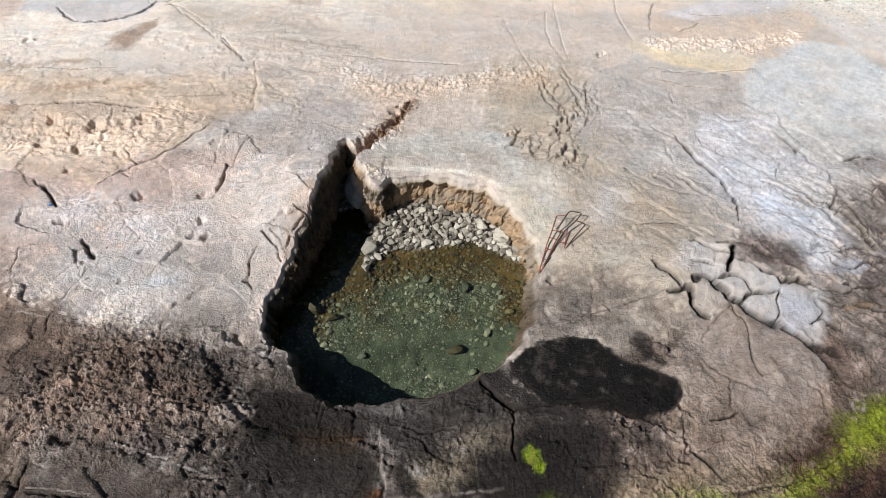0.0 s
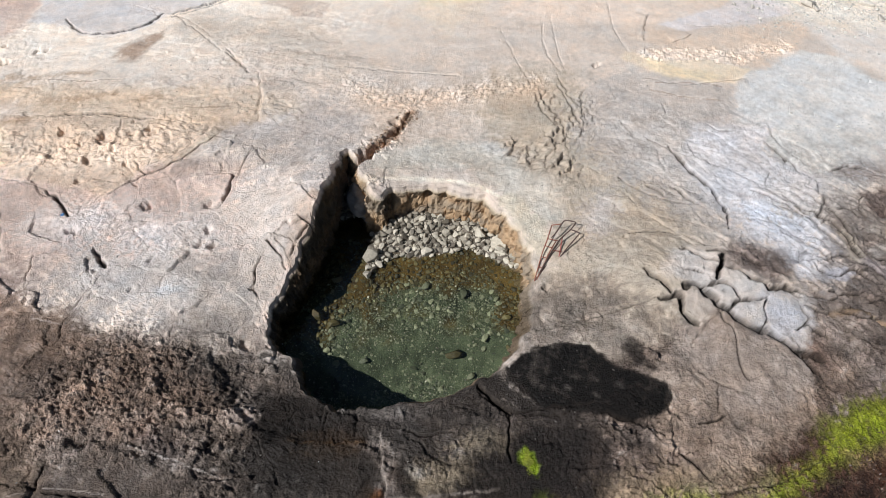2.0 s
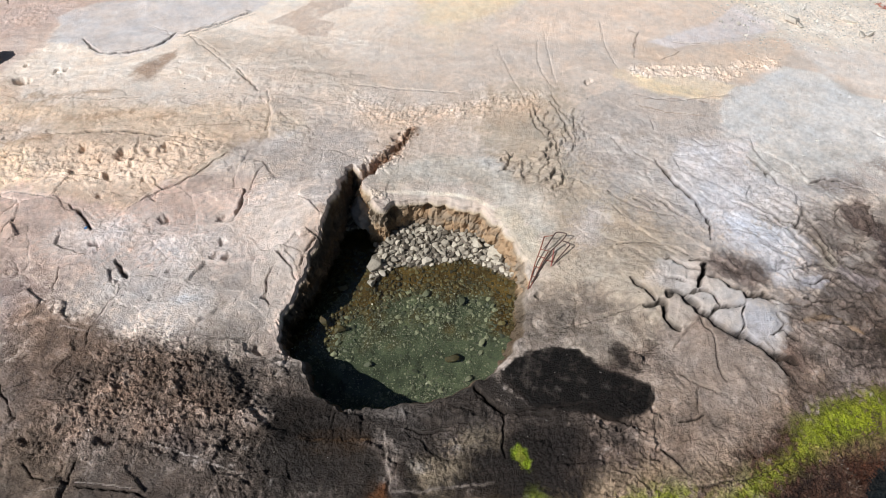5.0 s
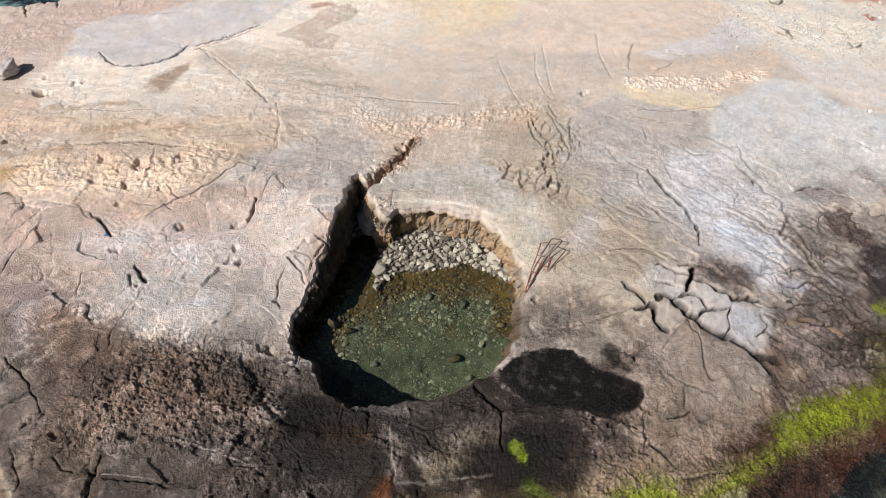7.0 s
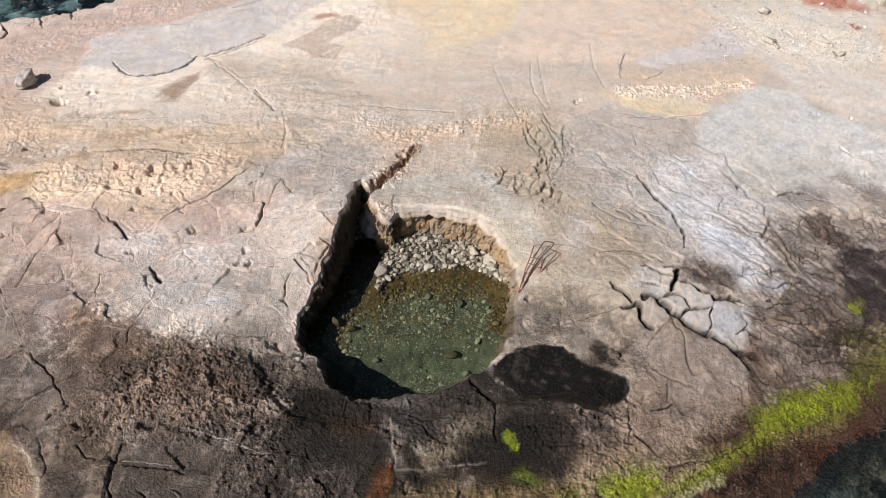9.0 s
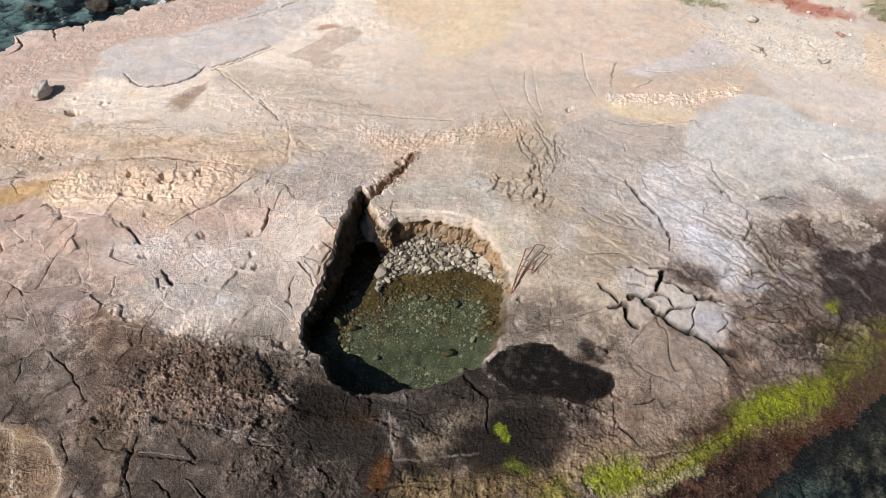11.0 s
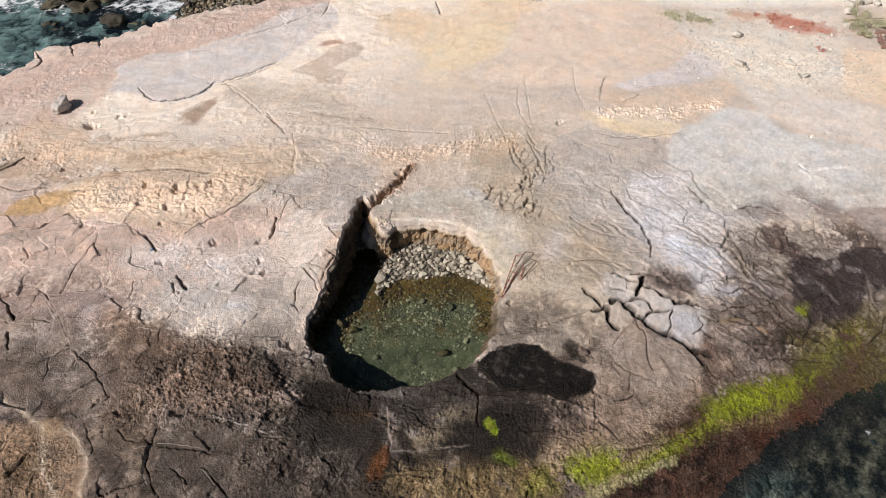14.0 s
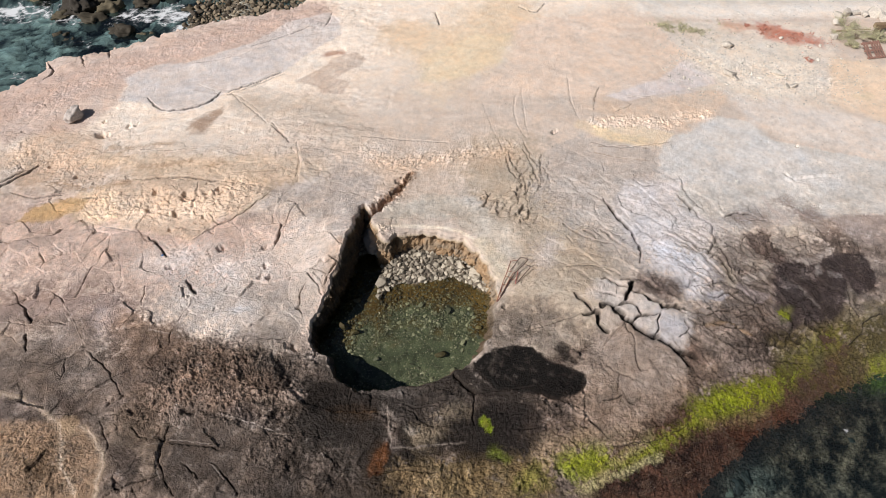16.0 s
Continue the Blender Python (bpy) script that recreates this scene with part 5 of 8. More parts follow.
def fields(x, y, more=False):
    """Height, base colour and wetness of the rock at arrays of places; with more also how crumbled it is."""
    crumb = np.zeros(x.shape)
    plates = np.maximum(smooth(-8.6, -10.2, x - 0.5 * (y - 5)), smooth(4.5, 3.7, y) * smooth(-4.5, -6.0, x))
    ax = 0.24 * perlin(x * 0.9, y * 0.9, 1) + 0.09 * perlin(x * 2.7, y * 2.7, 2) + 0.035 * perlin(x * 9, y * 9, 3)
    ay = 0.24 * perlin(x * 0.9, y * 0.9, 4) + 0.09 * perlin(x * 2.7, y * 2.7, 5) + 0.035 * perlin(x * 9, y * 9, 6)
    cx0, cy0 = 0.06 * perlin(x * 3.7, y * 3.7, 7), 0.06 * perlin(x * 3.7, y * 3.7, 9)
    bx, by = cx0 + 0.03 * perlin(x * 12, y * 12, 8), cy0 + 0.03 * perlin(x * 12, y * 12, 10)
    cx0, cy0 = 0.8 * cx0 + 0.14 * bx, 0.8 * cy0 + 0.14 * by
    broad, mid, fine = fbm(x * 0.55, y * 0.55, 3, 20), fbm(x * 1.9, y * 1.9, 3, 30), fbm(x * 6.5, y * 6.5, 2, 40) * smooth(30, 16, y)
    grains = fbm(x * 10, y * 10, 2, 43) * smooth(26, 15, y)
    patch = 0.55 * mid + 0.5 * fine + 0.35 * grains
    close = smooth(20, 15, y) * smooth(13.5, 10, np.abs(x))
    near = smooth(15.5, 12, y)
    h = lay(x, y) + (0.025 + 0.025 * near) * broad + (0.006 + 0.012 * near) * mid + 0.008 * fine * close
    # crumpled, tilted facets on the right, drawn out down the slope
    u, v = 0.74 * x - 0.67 * y + 0.5 * ax, 0.67 * x + 0.74 * y + 0.5 * ay
    right = smooth(3.0, 5.5, x + 0.8 * broad) * smooth(6.0, 8.5, y) * smooth(18, 15, y + broad) * smooth(17, 14, x)
    right = right * (1 - 0.97 * np.minimum(1, 1.5 * bell(x, y, *(7.12, 8.60), 1.2, 0.8) + 1.5 * bell(x, y, *(8.45, 8.26), 0.9, 0.7)))
    right = right * (1 - np.minimum(1, 1.6 * bell(x, y, *(15.68, 16.77), 3.6, 1.6)))
    near_right = smooth(2.5, 5, x) * smooth(8, 6, y) * (y > 2)
    cleft_at = []
    k = np.flatnonzero((right + near_right) > 0.01)
    if len(k):
        for size, slope, seed in ((0.8, 0.06, 61), (0.36, 0.055, 62), (0.17, 0.06, 67)):
            d1, d2, who, ox, oy = worley(u[k] / (size * 2.3), v[k] / size, seed, True)
            lean = who * 37.7
            edge = smooth(0.10, 0.0, d2 - d1) * smooth(-0.1, 0.5, mid[k] + 0.3)
            split = smooth(8.8, 10.2, x[k]) * smooth(14.0, 12.0, y[k])
            h[k] += (right[k] * (1 + 1.6 * split) + 0.4 * near_right[k]) * (slope * size * (ox * 1.7 * np.cos(lean) + oy * np.sin(lean)) * (0.4 + 0.6 * who) - 0.014 * (1 + 1.2 * split) * size ** 0.5 * edge)
            cleft_at.append((k, 0.55 * right[k] * split * edge * (size > 0.2)))
    # broken net of joints over the left hump and the near rock
    block_at = None
    net = smooth(0, -3, x) * smooth(16, 12, y) + 0.7 * smooth(7, 5, y)
    k = np.flatnonzero(net > 0.02)
    if len(k):
        d1, d2, who, ox, oy = worley((x[k] + 0.8 * ax[k]) / 1.35, (y[k] + 0.8 * ay[k]) / 1.1, 63, True)
        block = 0.30 * np.clip(net[k], 0, 1) * (who - 0.5)
        block_at, block_k = k, block
        open_k = smooth(-0.05, 0.3, broad[k] + 0.6 * mid[k]) * np.clip(net[k], 0, 1)
        h[k] += np.clip(net[k], 0, 1) * (0.075 * (ox * np.cos(who * 37.7) + oy * np.sin(who * 37.7)) + 0.05 * (who - 0.5)) - 0.05 * open_k * smooth(0.03, 0.008, d2 - d1)
    # pock marks
    for size, seed, deep_k in ((0.55, 64, 0.06), (0.27, 65, 0.05), (0.14, 66, 0.035)):
        d1, _, who = worley(x / size + 4 * bx, y / size + 4 * by, seed)
        keep = 0.7 * (who < 0.13) * smooth(17, 14, y) * smooth(6.5, 8.5, y) * smooth(-0.15, 0.35, 0.8 * broad + 0.5 * mid + 0.25 * smooth(0, -4, x))
        h = h - deep_k * keep * smooth(0.30, 0.12, d1 / (0.5 + 1.6 * who))
    # thin uneven beds of the far left flat
    bedding = perlin(x * 0.14 + 3 + 0.6 * ax, y * 0.8 + 0.06 * x + mid * 0.3, 55) + 0.3 * fbm(x * 0.7, y * 1.1, 3, 56)
    left = 0.8 * smooth(-1, -5, x + broad) * smooth(13, 15.5, y + broad) * (1 - 0.85 * np.minimum(1, 1.6 * bell(x, y, -11.5, 22.6, 4.2, 2.2)))
    h = h + left * (0.035 * smooth(-0.03, 0.03, bedding) + 0.03 * smooth(0.25, 0.30, bedding) + 0.03 * smooth(-0.30, -0.25, bedding) + 0.025 * smooth(0.5, 0.54, bedding))
    rgb = np.empty(x.shape + (3,))
    rgb[:] = tone(214, 198, 184)
    sprayed = smooth(7.2, 4.6, y - 0.2 * np.clip(x - 4, 0, 12) + 0.5 * broad + 0.4 * patch)
    rgb += (tone(124, 109, 98) - rgb) * sprayed[:, None]
    wet = np.zeros(x.shape)
    for pts, width, soft, colour, strength, mottle, damp in STAINS:
        reach = max(width, 0) + 2 * soft + 0.7
        xs, ys = [p[0] for p in pts], [p[1] for p in pts]
        k = np.flatnonzero((x > min(xs) - reach) & (x < max(xs) + reach) & (y > min(ys) - reach) & (y < max(ys) + reach))
        if not len(k):
            continue
        if width < 0:
            px, py = x[k] + 0.25 * ax[k] + 0.6 * bx[k], y[k] + 0.25 * ay[k] + 0.6 * by[k]
            d, _, _ = along(px, py, pts)
            m = smooth(soft, -soft, np.where(within(px, py, pts), -d, d) + (0.6 + mottle) * soft * patch[k])
        elif width < 0.05:
            d, _, _ = along(x[k] + 0.6 * bx[k], y[k] + 0.6 * by[k], pts)
            m = smooth(width + soft, width, d + 0.02 * patch[k])
        else:
            bend = min(1.2, 0.2 + 1.4 * width)
            d, _, _ = along(x[k] + ax[k] * bend, y[k] + ay[k] * bend, pts)
            m = smooth(width + soft * 0.8, width - soft * 0.55, d + (0.5 + mottle) * soft * patch[k])
        m = strength * m * np.clip(1 - mottle * 0.8 + mottle * 1.6 * (0.5 + 0.9 * patch[k]), 0, 1)
        rgb[k] += (colour - rgb[k]) * m[:, None]
        wet[k] = np.maximum(wet[k] * (1 - m), damp * m)
    for pts, width, soft, size, height, seed in ROUGH:
        reach = width + soft + 0.4
        xs, ys = [p[0] for p in pts], [p[1] for p in pts]
        k = np.flatnonzero((x > min(xs) - reach) & (x < max(xs) + reach) & (y > min(ys) - reach) & (y < max(ys) + reach))
        if not len(k):
            continue
        d, _, _ = along(x[k] + ax[k], y[k] + ay[k], pts)
        m = smooth(width + soft, width - soft, d) * (1 - (0.85 if seed != 4 else 0.2) * plates[k] * (y[k] < 9))
        xx, yy = (x[k] + 1.5 * bx[k]) / size, (y[k] + 1.5 * by[k]) / size
        crags = sum(amp * np.abs(perlin(xx * f, yy * f * 1.15, seed + 30 + int(f * 10))) for f, amp in ((0.5, 0.35), (1.15, 0.8), (1.9, 0.75)))
        gaps = perlin(xx * 0.62 + 0.4 * crags, yy * 0.75, seed) + 0.6 * perlin(xx * 1.5, yy * 1.7, seed + 1) + 0.3 * perlin(xx * 3.4, yy * 3.4, seed + 2)
        crumb[k] = np.maximum(crumb[k], m * min(1.0, height / 0.07) * (1 if size < 0.21 else 0.3 if size < 0.4 else 0))
        h[k] += m * height * (1.7 * crags - 0.75 + 0.25 * gaps)
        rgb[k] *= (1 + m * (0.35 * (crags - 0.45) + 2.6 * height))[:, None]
    for pts, width, size, height in SCALLOPS:
        reach = width + 0.6
        xs, ys = [p[0] for p in pts], [p[1] for p in pts]
        k = np.flatnonzero((x > min(xs) - reach) & (x < max(xs) + reach) & (y > min(ys) - reach) & (y < max(ys) + reach))
        if len(k):
            d, _, _ = along(x[k] + 0.7 * ax[k], y[k] + 0.7 * ay[k], pts)
            m = smooth(width + 0.25, width - 0.2, d)
            u2, v2 = 0.8 * x[k] - 0.6 * y[k] + 1.6 * bx[k], 0.6 * x[k] + 0.8 * y[k] + 1.6 * by[k]
            d1, d2, who, ox, oy = worley(u2 / size, v2 / (1.7 * size), 171, True)
            shell = (0.35 + 0.65 * who) * (0.35 * smooth(0.0, 0.35, d2 - d1) + 1.1 * ox + 0.25)
            h[k] += m * height * (shell - 0.35)
            rgb[k] += (tone(96, 80, 66) - rgb[k]) * (0.3 * m * smooth(0.08, 0.02, d2 - d1) * (who > 0.3))[:, None]
    for pts, height, reach in LEDGES:
        xs, ys = [p[0] for p in pts], [p[1] for p in pts]
        far = reach * 2.2
        k = np.flatnonzero((x > min(xs) - far) & (x < max(xs) + far) & (y > min(ys) - far) & (y < max(ys) + far))
        if len(k):
            d, side, share = along(x[k] + cx0[k], y[k] + cy0[k], pts)
            ends = smooth(0, 0.12, share) * smooth(1, 0.88, share)
            sd = d * side
            h[k] += height * ends * smooth(-0.03, 0.06, sd) * np.exp(-(np.maximum(sd, 0) / reach) ** 2)
            h[k] -= 0.15 * max(height, 0) * ends * np.exp(-((sd + 0.05) / 0.06) ** 2)
    # the plates of the split slab are rounded towards their joints
    k = np.flatnonzero((x > 4.5) & (x < 11) & (y > 6) & (y < 11))
    if len(k):
        sink = np.zeros(len(k))
        for pts, rise in SPLITS:
            d, side, share = along(x[k] + cx0[k], y[k] + cy0[k], pts)
            sink = np.maximum(sink, 0.4 * rise * np.exp(-(d / 0.13) ** 1.2) * smooth(0, 0.1, share) * smooth(1, 0.9, share))
        h[k] -= sink
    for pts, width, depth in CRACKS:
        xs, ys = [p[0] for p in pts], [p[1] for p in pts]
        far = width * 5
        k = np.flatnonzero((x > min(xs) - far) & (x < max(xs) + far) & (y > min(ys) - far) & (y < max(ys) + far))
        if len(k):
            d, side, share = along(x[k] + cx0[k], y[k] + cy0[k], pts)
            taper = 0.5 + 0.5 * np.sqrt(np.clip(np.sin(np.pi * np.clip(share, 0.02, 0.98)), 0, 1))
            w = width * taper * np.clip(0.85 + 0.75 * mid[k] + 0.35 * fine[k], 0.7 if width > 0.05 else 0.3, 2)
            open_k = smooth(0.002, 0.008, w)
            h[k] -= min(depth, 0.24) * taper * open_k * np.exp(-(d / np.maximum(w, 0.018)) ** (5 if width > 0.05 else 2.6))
            # shade inside the open joints, put into the base colour
            joint_shade = 0.85 * min(1, depth / 0.12) * open_k * smooth(1.5, 0.8, d / np.maximum(w, 0.018))
            rgb[k] += (tone(62, 53, 46) - rgb[k]) * joint_shade[:, None]
    for (cx, cy), radius, depth in PITS:
        k = np.flatnonzero((abs(x - cx) < 2.2 * radius) & (abs(y - cy) < 2.2 * radius))
        if len(k):
            d = np.hypot(x[k] + bx[k] * 1.6 - cx, y[k] + by[k] * 1.6 - cy)
            h[k] -= depth * np.exp(-(d / radius) ** 4)
    k = np.flatnonzero((x > -4.5) & (x < 0) & (y > 11) & (y < 17))
    if len(k):
        d, _, share = along(x[k] + 2.2 * bx[k], y[k] + 2.2 * by[k], GULLY)
        d = np.maximum(0, d + 0.05 * fine[k])
        h[k] -= 1.1 * (1 - 0.85 * share ** 0.6) * np.exp(-(d / ((0.29 - 0.23 * share ** 0.5) * (1 + 0.6 * mid[k]))) ** 4)
    # the far rim is bevelled towards the pool
    k = np.flatnonzero((x > -2.2) & (x < 3.2) & (y > 8.8) & (y < 13.5))
    if len(k):
        d, _, share = along(x[k] + 1.3 * bx[k], y[k] + 1.3 * by[k], BEVEL)
        h[k] -= 0.02 * smooth(0.14, 0.03, d + 0.03 * fine[k]) * smooth(0, 0.08, share) * smooth(1, 0.85, share)
    furry = smooth(0.02, 0.09, rgb[:, 1] - rgb[:, 2] - 0.3 * rgb[:, 0]) * (y < 11)
    crumb = np.maximum(crumb, 0.7 * furry)
    # weathered dark skin: broken into tilted chips, ridged and blotched
    skin = smooth(0.34, 0.10, rgb @ np.array([0.3, 0.6, 0.1])) * (0.45 + 0.55 * smooth(-0.5, 0.5, broad + 0.5 * mid)) * (y > 0) * (y < 17)
    skin = skin * smooth(0.6, -0.3, shore(x, y))
    k = np.flatnonzero(skin > 0.02)
    if len(k):
        xx, yy = x[k] + 0.7 * ax[k], y[k] + 0.7 * ay[k]
        ridged = 0.5 * np.abs(perlin(xx * 1.7, yy * 2.1, 151)) + 0.28 * np.abs(perlin(xx * 4.1, yy * 4.6, 152)) + 0.15 * np.abs(perlin(xx * 9, yy * 10, 153))
        film = smooth(0.07, 0.04, rgb[k] @ np.array([0.3, 0.6, 0.1]))
        chips = 0
        for size, slope, seed in ((0.75, 0.14, 154), (0.30, 0.18, 155), (0.13, 0.20, 156)):
            d1, d2, who, ox, oy = worley((xx + 1.6 * bx[k]) / size, (yy + 1.6 * by[k]) / size, seed, True)
            lean = who * 37.7
            chips = chips + slope * size * (ox * np.cos(lean) + oy * np.sin(lean)) * smooth(-0.35, 0.35, mid[k] + who - 0.4)
        h[k] += skin[k] * (1 - 0.55 * film) * (1 - 0.75 * plates[k]) * (chips - 0.12 * ridged)
        crumb[k] = np.maximum(crumb[k], 0.6 * skin[k] * (1 - 0.5 * film) * (1 - 0.85 * plates[k]) * smooth(9, 7.5, y[k]))
        crust = fbm(xx * 1.6, yy * 1.9, 5, 157, 0.72)
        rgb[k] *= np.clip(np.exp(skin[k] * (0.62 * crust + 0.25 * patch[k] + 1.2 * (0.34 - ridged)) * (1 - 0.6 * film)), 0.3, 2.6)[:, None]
        worn = skin[k] * smooth(0.35, 0.9, crust + 0.6 * fine[k]) * smooth(0.22, 0.1, ridged) * (1 - film)
        rgb[k] += (tone(168, 160, 152) - rgb[k]) * (0.55 * worn)[:, None]
    # the cliff to the far sea, and the sea floors
    sd = np.full(x.shape, -9.0)
    k = np.flatnonzero((x < -3) & (y > -10))
    if len(k):
        sd[k] = cliff_side(x[k] + 1.3 * ax[k], y[k] + 1.3 * ay[k])
    off = smooth(-0.25, 0.35, sd + 0.25 * mid)
    h = h - 0.25 * smooth(-2.2, 0, sd) * (1 - off)
    floor_z = -1.3 + 0.05 * mid + 0.12 * broad + 1.55 * bell(x, y, -13.2, 31.6, 2.6, 2.2) - 0.03 * np.clip(sd, 0, 60)
    h = h * (1 - off) + floor_z * off
    k = np.flatnonzero(off > 0.01)
    if len(k):
        d1, d2, who = worley(x[k] / 0.9 + 2 * ax[k], y[k] / 0.7 + 2 * ay[k], 161)
        drowned = np.clip(0.75 + 0.5 * mid[k] + 0.7 * broad[k] + 0.7 * (who - 0.45) - 0.5 * smooth(0.16, 0.0, d2 - d1), 0.1, 2)
        rgb[k] += (tone(178, 172, 156) * drowned[:, None] - rgb[k]) * off[k][:, None]
    deep = smooth(0.05, -0.5, h) * (1 - off)
    rgb += (tone(126, 98, 76) * np.clip(1 + 1.5 * patch[:, None] + 1.3 * mid[:, None] + 0.6 * broad[:, None], 0.15, 3) - rgb) * (deep * 0.85)[:, None]
    ledge_pale = deep * np.minimum(1, 1.3 * bell(x, y, *(10.38, 3.55), 0.7, 0.4)) * smooth(-0.3, 0.4, patch + 0.3)
    rgb += (tone(190, 178, 158) - rgb) * (0.7 * ledge_pale)[:, None]
    wet = np.maximum(wet, smooth(0.45, 0.1, h) * 0.5)
    calm = 0.45 + 0.55 * smooth(21, 15, y)
    shade = 1 + calm * (0.10 * broad + 0.15 * mid + 0.16 * fine)
    rgb = np.clip(rgb * shade[:, None], 0.004, 0.9)
    for k, share in cleft_at:
        rgb[k] += (tone(64, 56, 50) - rgb[k]) * share[:, None]
    if block_at is not None:
        rgb[block_at] *= (1 + block_k)[:, None]
    warm = 0.04 * fbm(x * 0.9, y * 0.9, 2, 60) + 0.025 * fbm(x * 3.1, y * 3.1, 2, 59)
    rgb *= (1 + 0.26 * smooth(-1.5, -4, x) * smooth(6.0, 8.0, y) * smooth(15, 12.5, y))[:, None]
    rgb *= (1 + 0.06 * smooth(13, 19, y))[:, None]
    rgb[:, 0] *= 1 + warm
    rgb[:, 2] *= 1 - warm
    return (h, rgb, wet, crumb) if more else (h, rgb, wet)


# ---- materials ----
def material(name, rough_at=0.8, metal=0.0):
    m = bpy.data.materials.new(name)
    m.use_nodes = True
    t = m.node_tree
    b = t.nodes["Principled BSDF"]
    b.inputs["Roughness"].default_value, b.inputs["Metallic"].default_value = rough_at, metal
    return m, t, b


def node(t, kind, ins=None, **props):
    n = t.nodes.new(kind)
    for key, value in props.items():
        if key == "operation":
            n.operation = value
        elif key == "blend_type":
            n.blend_type = value
        elif key == "data_type":
            n.data_type = value
        elif key == "attribute_name":
            n.attribute_name = value
        elif key == "feature":
            n.feature = value
    for key, value in (ins or {}).items():
        if isinstance(value, bpy.types.NodeSocket):
            t.links.new(value, n.inputs[key])
        else:
            n.inputs[key].default_value = value
    return n


def mapped(t, value, a, b, c, d):
    return node(t, "ShaderNodeMapRange", {0: value, 1: a, 2: b, 3: c, 4: d}).outputs[0]


def times(t, a, b):
    n = node(t, "ShaderNodeMix", blend_type="MULTIPLY", data_type="RGBA")
    n.inputs[0].default_value = 1.0
    t.links.new(a, n.inputs[6])
    t.links.new(b, n.inputs[7])
    return n.outputs[2]


def bumped(t, b, height, strength, distance):
    n = node(t, "ShaderNodeBump", {"Strength": strength, "Distance": distance, "Height": height})
    t.links.new(n.outputs[0], b.inputs["Normal"])


def rock_material():
    m, t, b = material("rock")
    b.inputs["Specular IOR Level"].default_value = 0.2
    math_of = lambda op, a, c: node(t, "ShaderNodeMath", {0: a, 1: c}, operation=op).outputs[0]
    at = node(t, "ShaderNodeAttribute", attribute_name="tone")
    where = node(t, "ShaderNodeMapping", {0: node(t, "ShaderNodeTexCoord").outputs["Object"], 2: (0.62, 0.48, 0.7)}).outputs[0]
    grain = node(t, "ShaderNodeTexNoise", {"Vector": where, "Scale": 22.0, "Detail": 6.0, "Roughness": 0.7}).outputs[0]
    speck = node(t, "ShaderNodeTexNoise", {"Vector": where, "Scale": 52.0, "Detail": 3.0, "Roughness": 0.7}).outputs[0]
    blotch = node(t, "ShaderNodeTexNoise", {"Vector": where, "Scale": 5.0, "Detail": 6.0, "Roughness": 0.66}).outputs[0]
    bare = node(t, "ShaderNodeTexNoise", {"Vector": where, "Scale": 0.9, "Detail": 4.0, "Roughness": 0.6}).outputs[0]
    # the darker, weathered skin is coarser and more broken in colour than the clean stone, which is smooth in places
    dark = mapped(t, node(t, "ShaderNodeRGBToBW", {0: at.outputs["Color"]}).outputs[0], 0.03, 0.22, 1.0, 0.0)
    coarse = math_of("MULTIPLY", mapped(t, bare, 0.36, 0.62, 0.35, 1.0), mapped(t, dark, 0.0, 1.0, 0.2, 1.0))
    patchy = math_of("MULTIPLY", mapped(t, grain, 0.34, 0.66, -0.5, 0.5), coarse)
    flecks = math_of("MULTIPLY", mapped(t, speck, 0.36, 0.64, -0.5, 0.5), coarse)
    k = math_of("ADD", math_of("ADD", patchy, flecks), 1.0)
    k = math_of("MAXIMUM", k, 0.3)
    k = math_of("MULTIPLY", k, mapped(t, blotch, 0.3, 0.7, 0.91, 1.09))
    # small dark pocks
    near = node(t, "ShaderNodeTexNoise", {"Vector": where, "Scale": 9.0, "Detail": 2.0}).outputs["Color"]
    bent_at = node(t, "ShaderNodeMix", {0: 0.2, 6: where, 7: near}, data_type="RGBA").outputs[2]
    cells = node(t, "ShaderNodeTexVoronoi", {"Vector": bent_at, "Scale": 7.5})
    some = math_of("LESS_THAN", node(t, "ShaderNodeSeparateColor", {0: cells.outputs["Color"]}).outputs[0], mapped(t, node(t, "ShaderNodeAttribute", attribute_name="pocks").outputs["Fac"], 0.0, 1.0, 0.0, 0.42))
    hole = math_of("MULTIPLY", some, mapped(t, math_of("ADD", cells.outputs["Distance"], math_of("MULTIPLY", grain, 0.35)), 0.24, 0.36, 1.0, 0.0))
    k = math_of("MULTIPLY", k, mapped(t, hole, 0.0, 1.0, 1.0, 0.76))
    # crumbled ground: sharp crests, coloured paler than the clefts
    crumb = node(t, "ShaderNodeAttribute", attribute_name="crumb").outputs["Fac"]
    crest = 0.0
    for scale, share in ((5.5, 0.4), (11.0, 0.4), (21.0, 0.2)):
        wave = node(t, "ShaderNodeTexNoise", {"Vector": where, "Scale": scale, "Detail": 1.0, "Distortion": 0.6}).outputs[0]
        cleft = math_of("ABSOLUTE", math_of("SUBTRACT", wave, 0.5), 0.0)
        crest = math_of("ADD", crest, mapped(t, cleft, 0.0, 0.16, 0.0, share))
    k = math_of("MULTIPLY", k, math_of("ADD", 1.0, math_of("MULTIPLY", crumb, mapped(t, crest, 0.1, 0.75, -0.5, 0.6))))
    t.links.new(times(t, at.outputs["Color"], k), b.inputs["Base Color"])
    t.links.new(mapped(t, at.outputs["Alpha"], 0.0, 1.0, 0.88, 0.35), b.inputs["Roughness"])
    lumps = node(t, "ShaderNodeTexNoise", {"Vector": where, "Scale": 11.0, "Detail": 4.0, "Roughness": 0.62}).outputs[0]
    relief = math_of("ADD", grain, math_of("MULTIPLY", speck, 0.35))
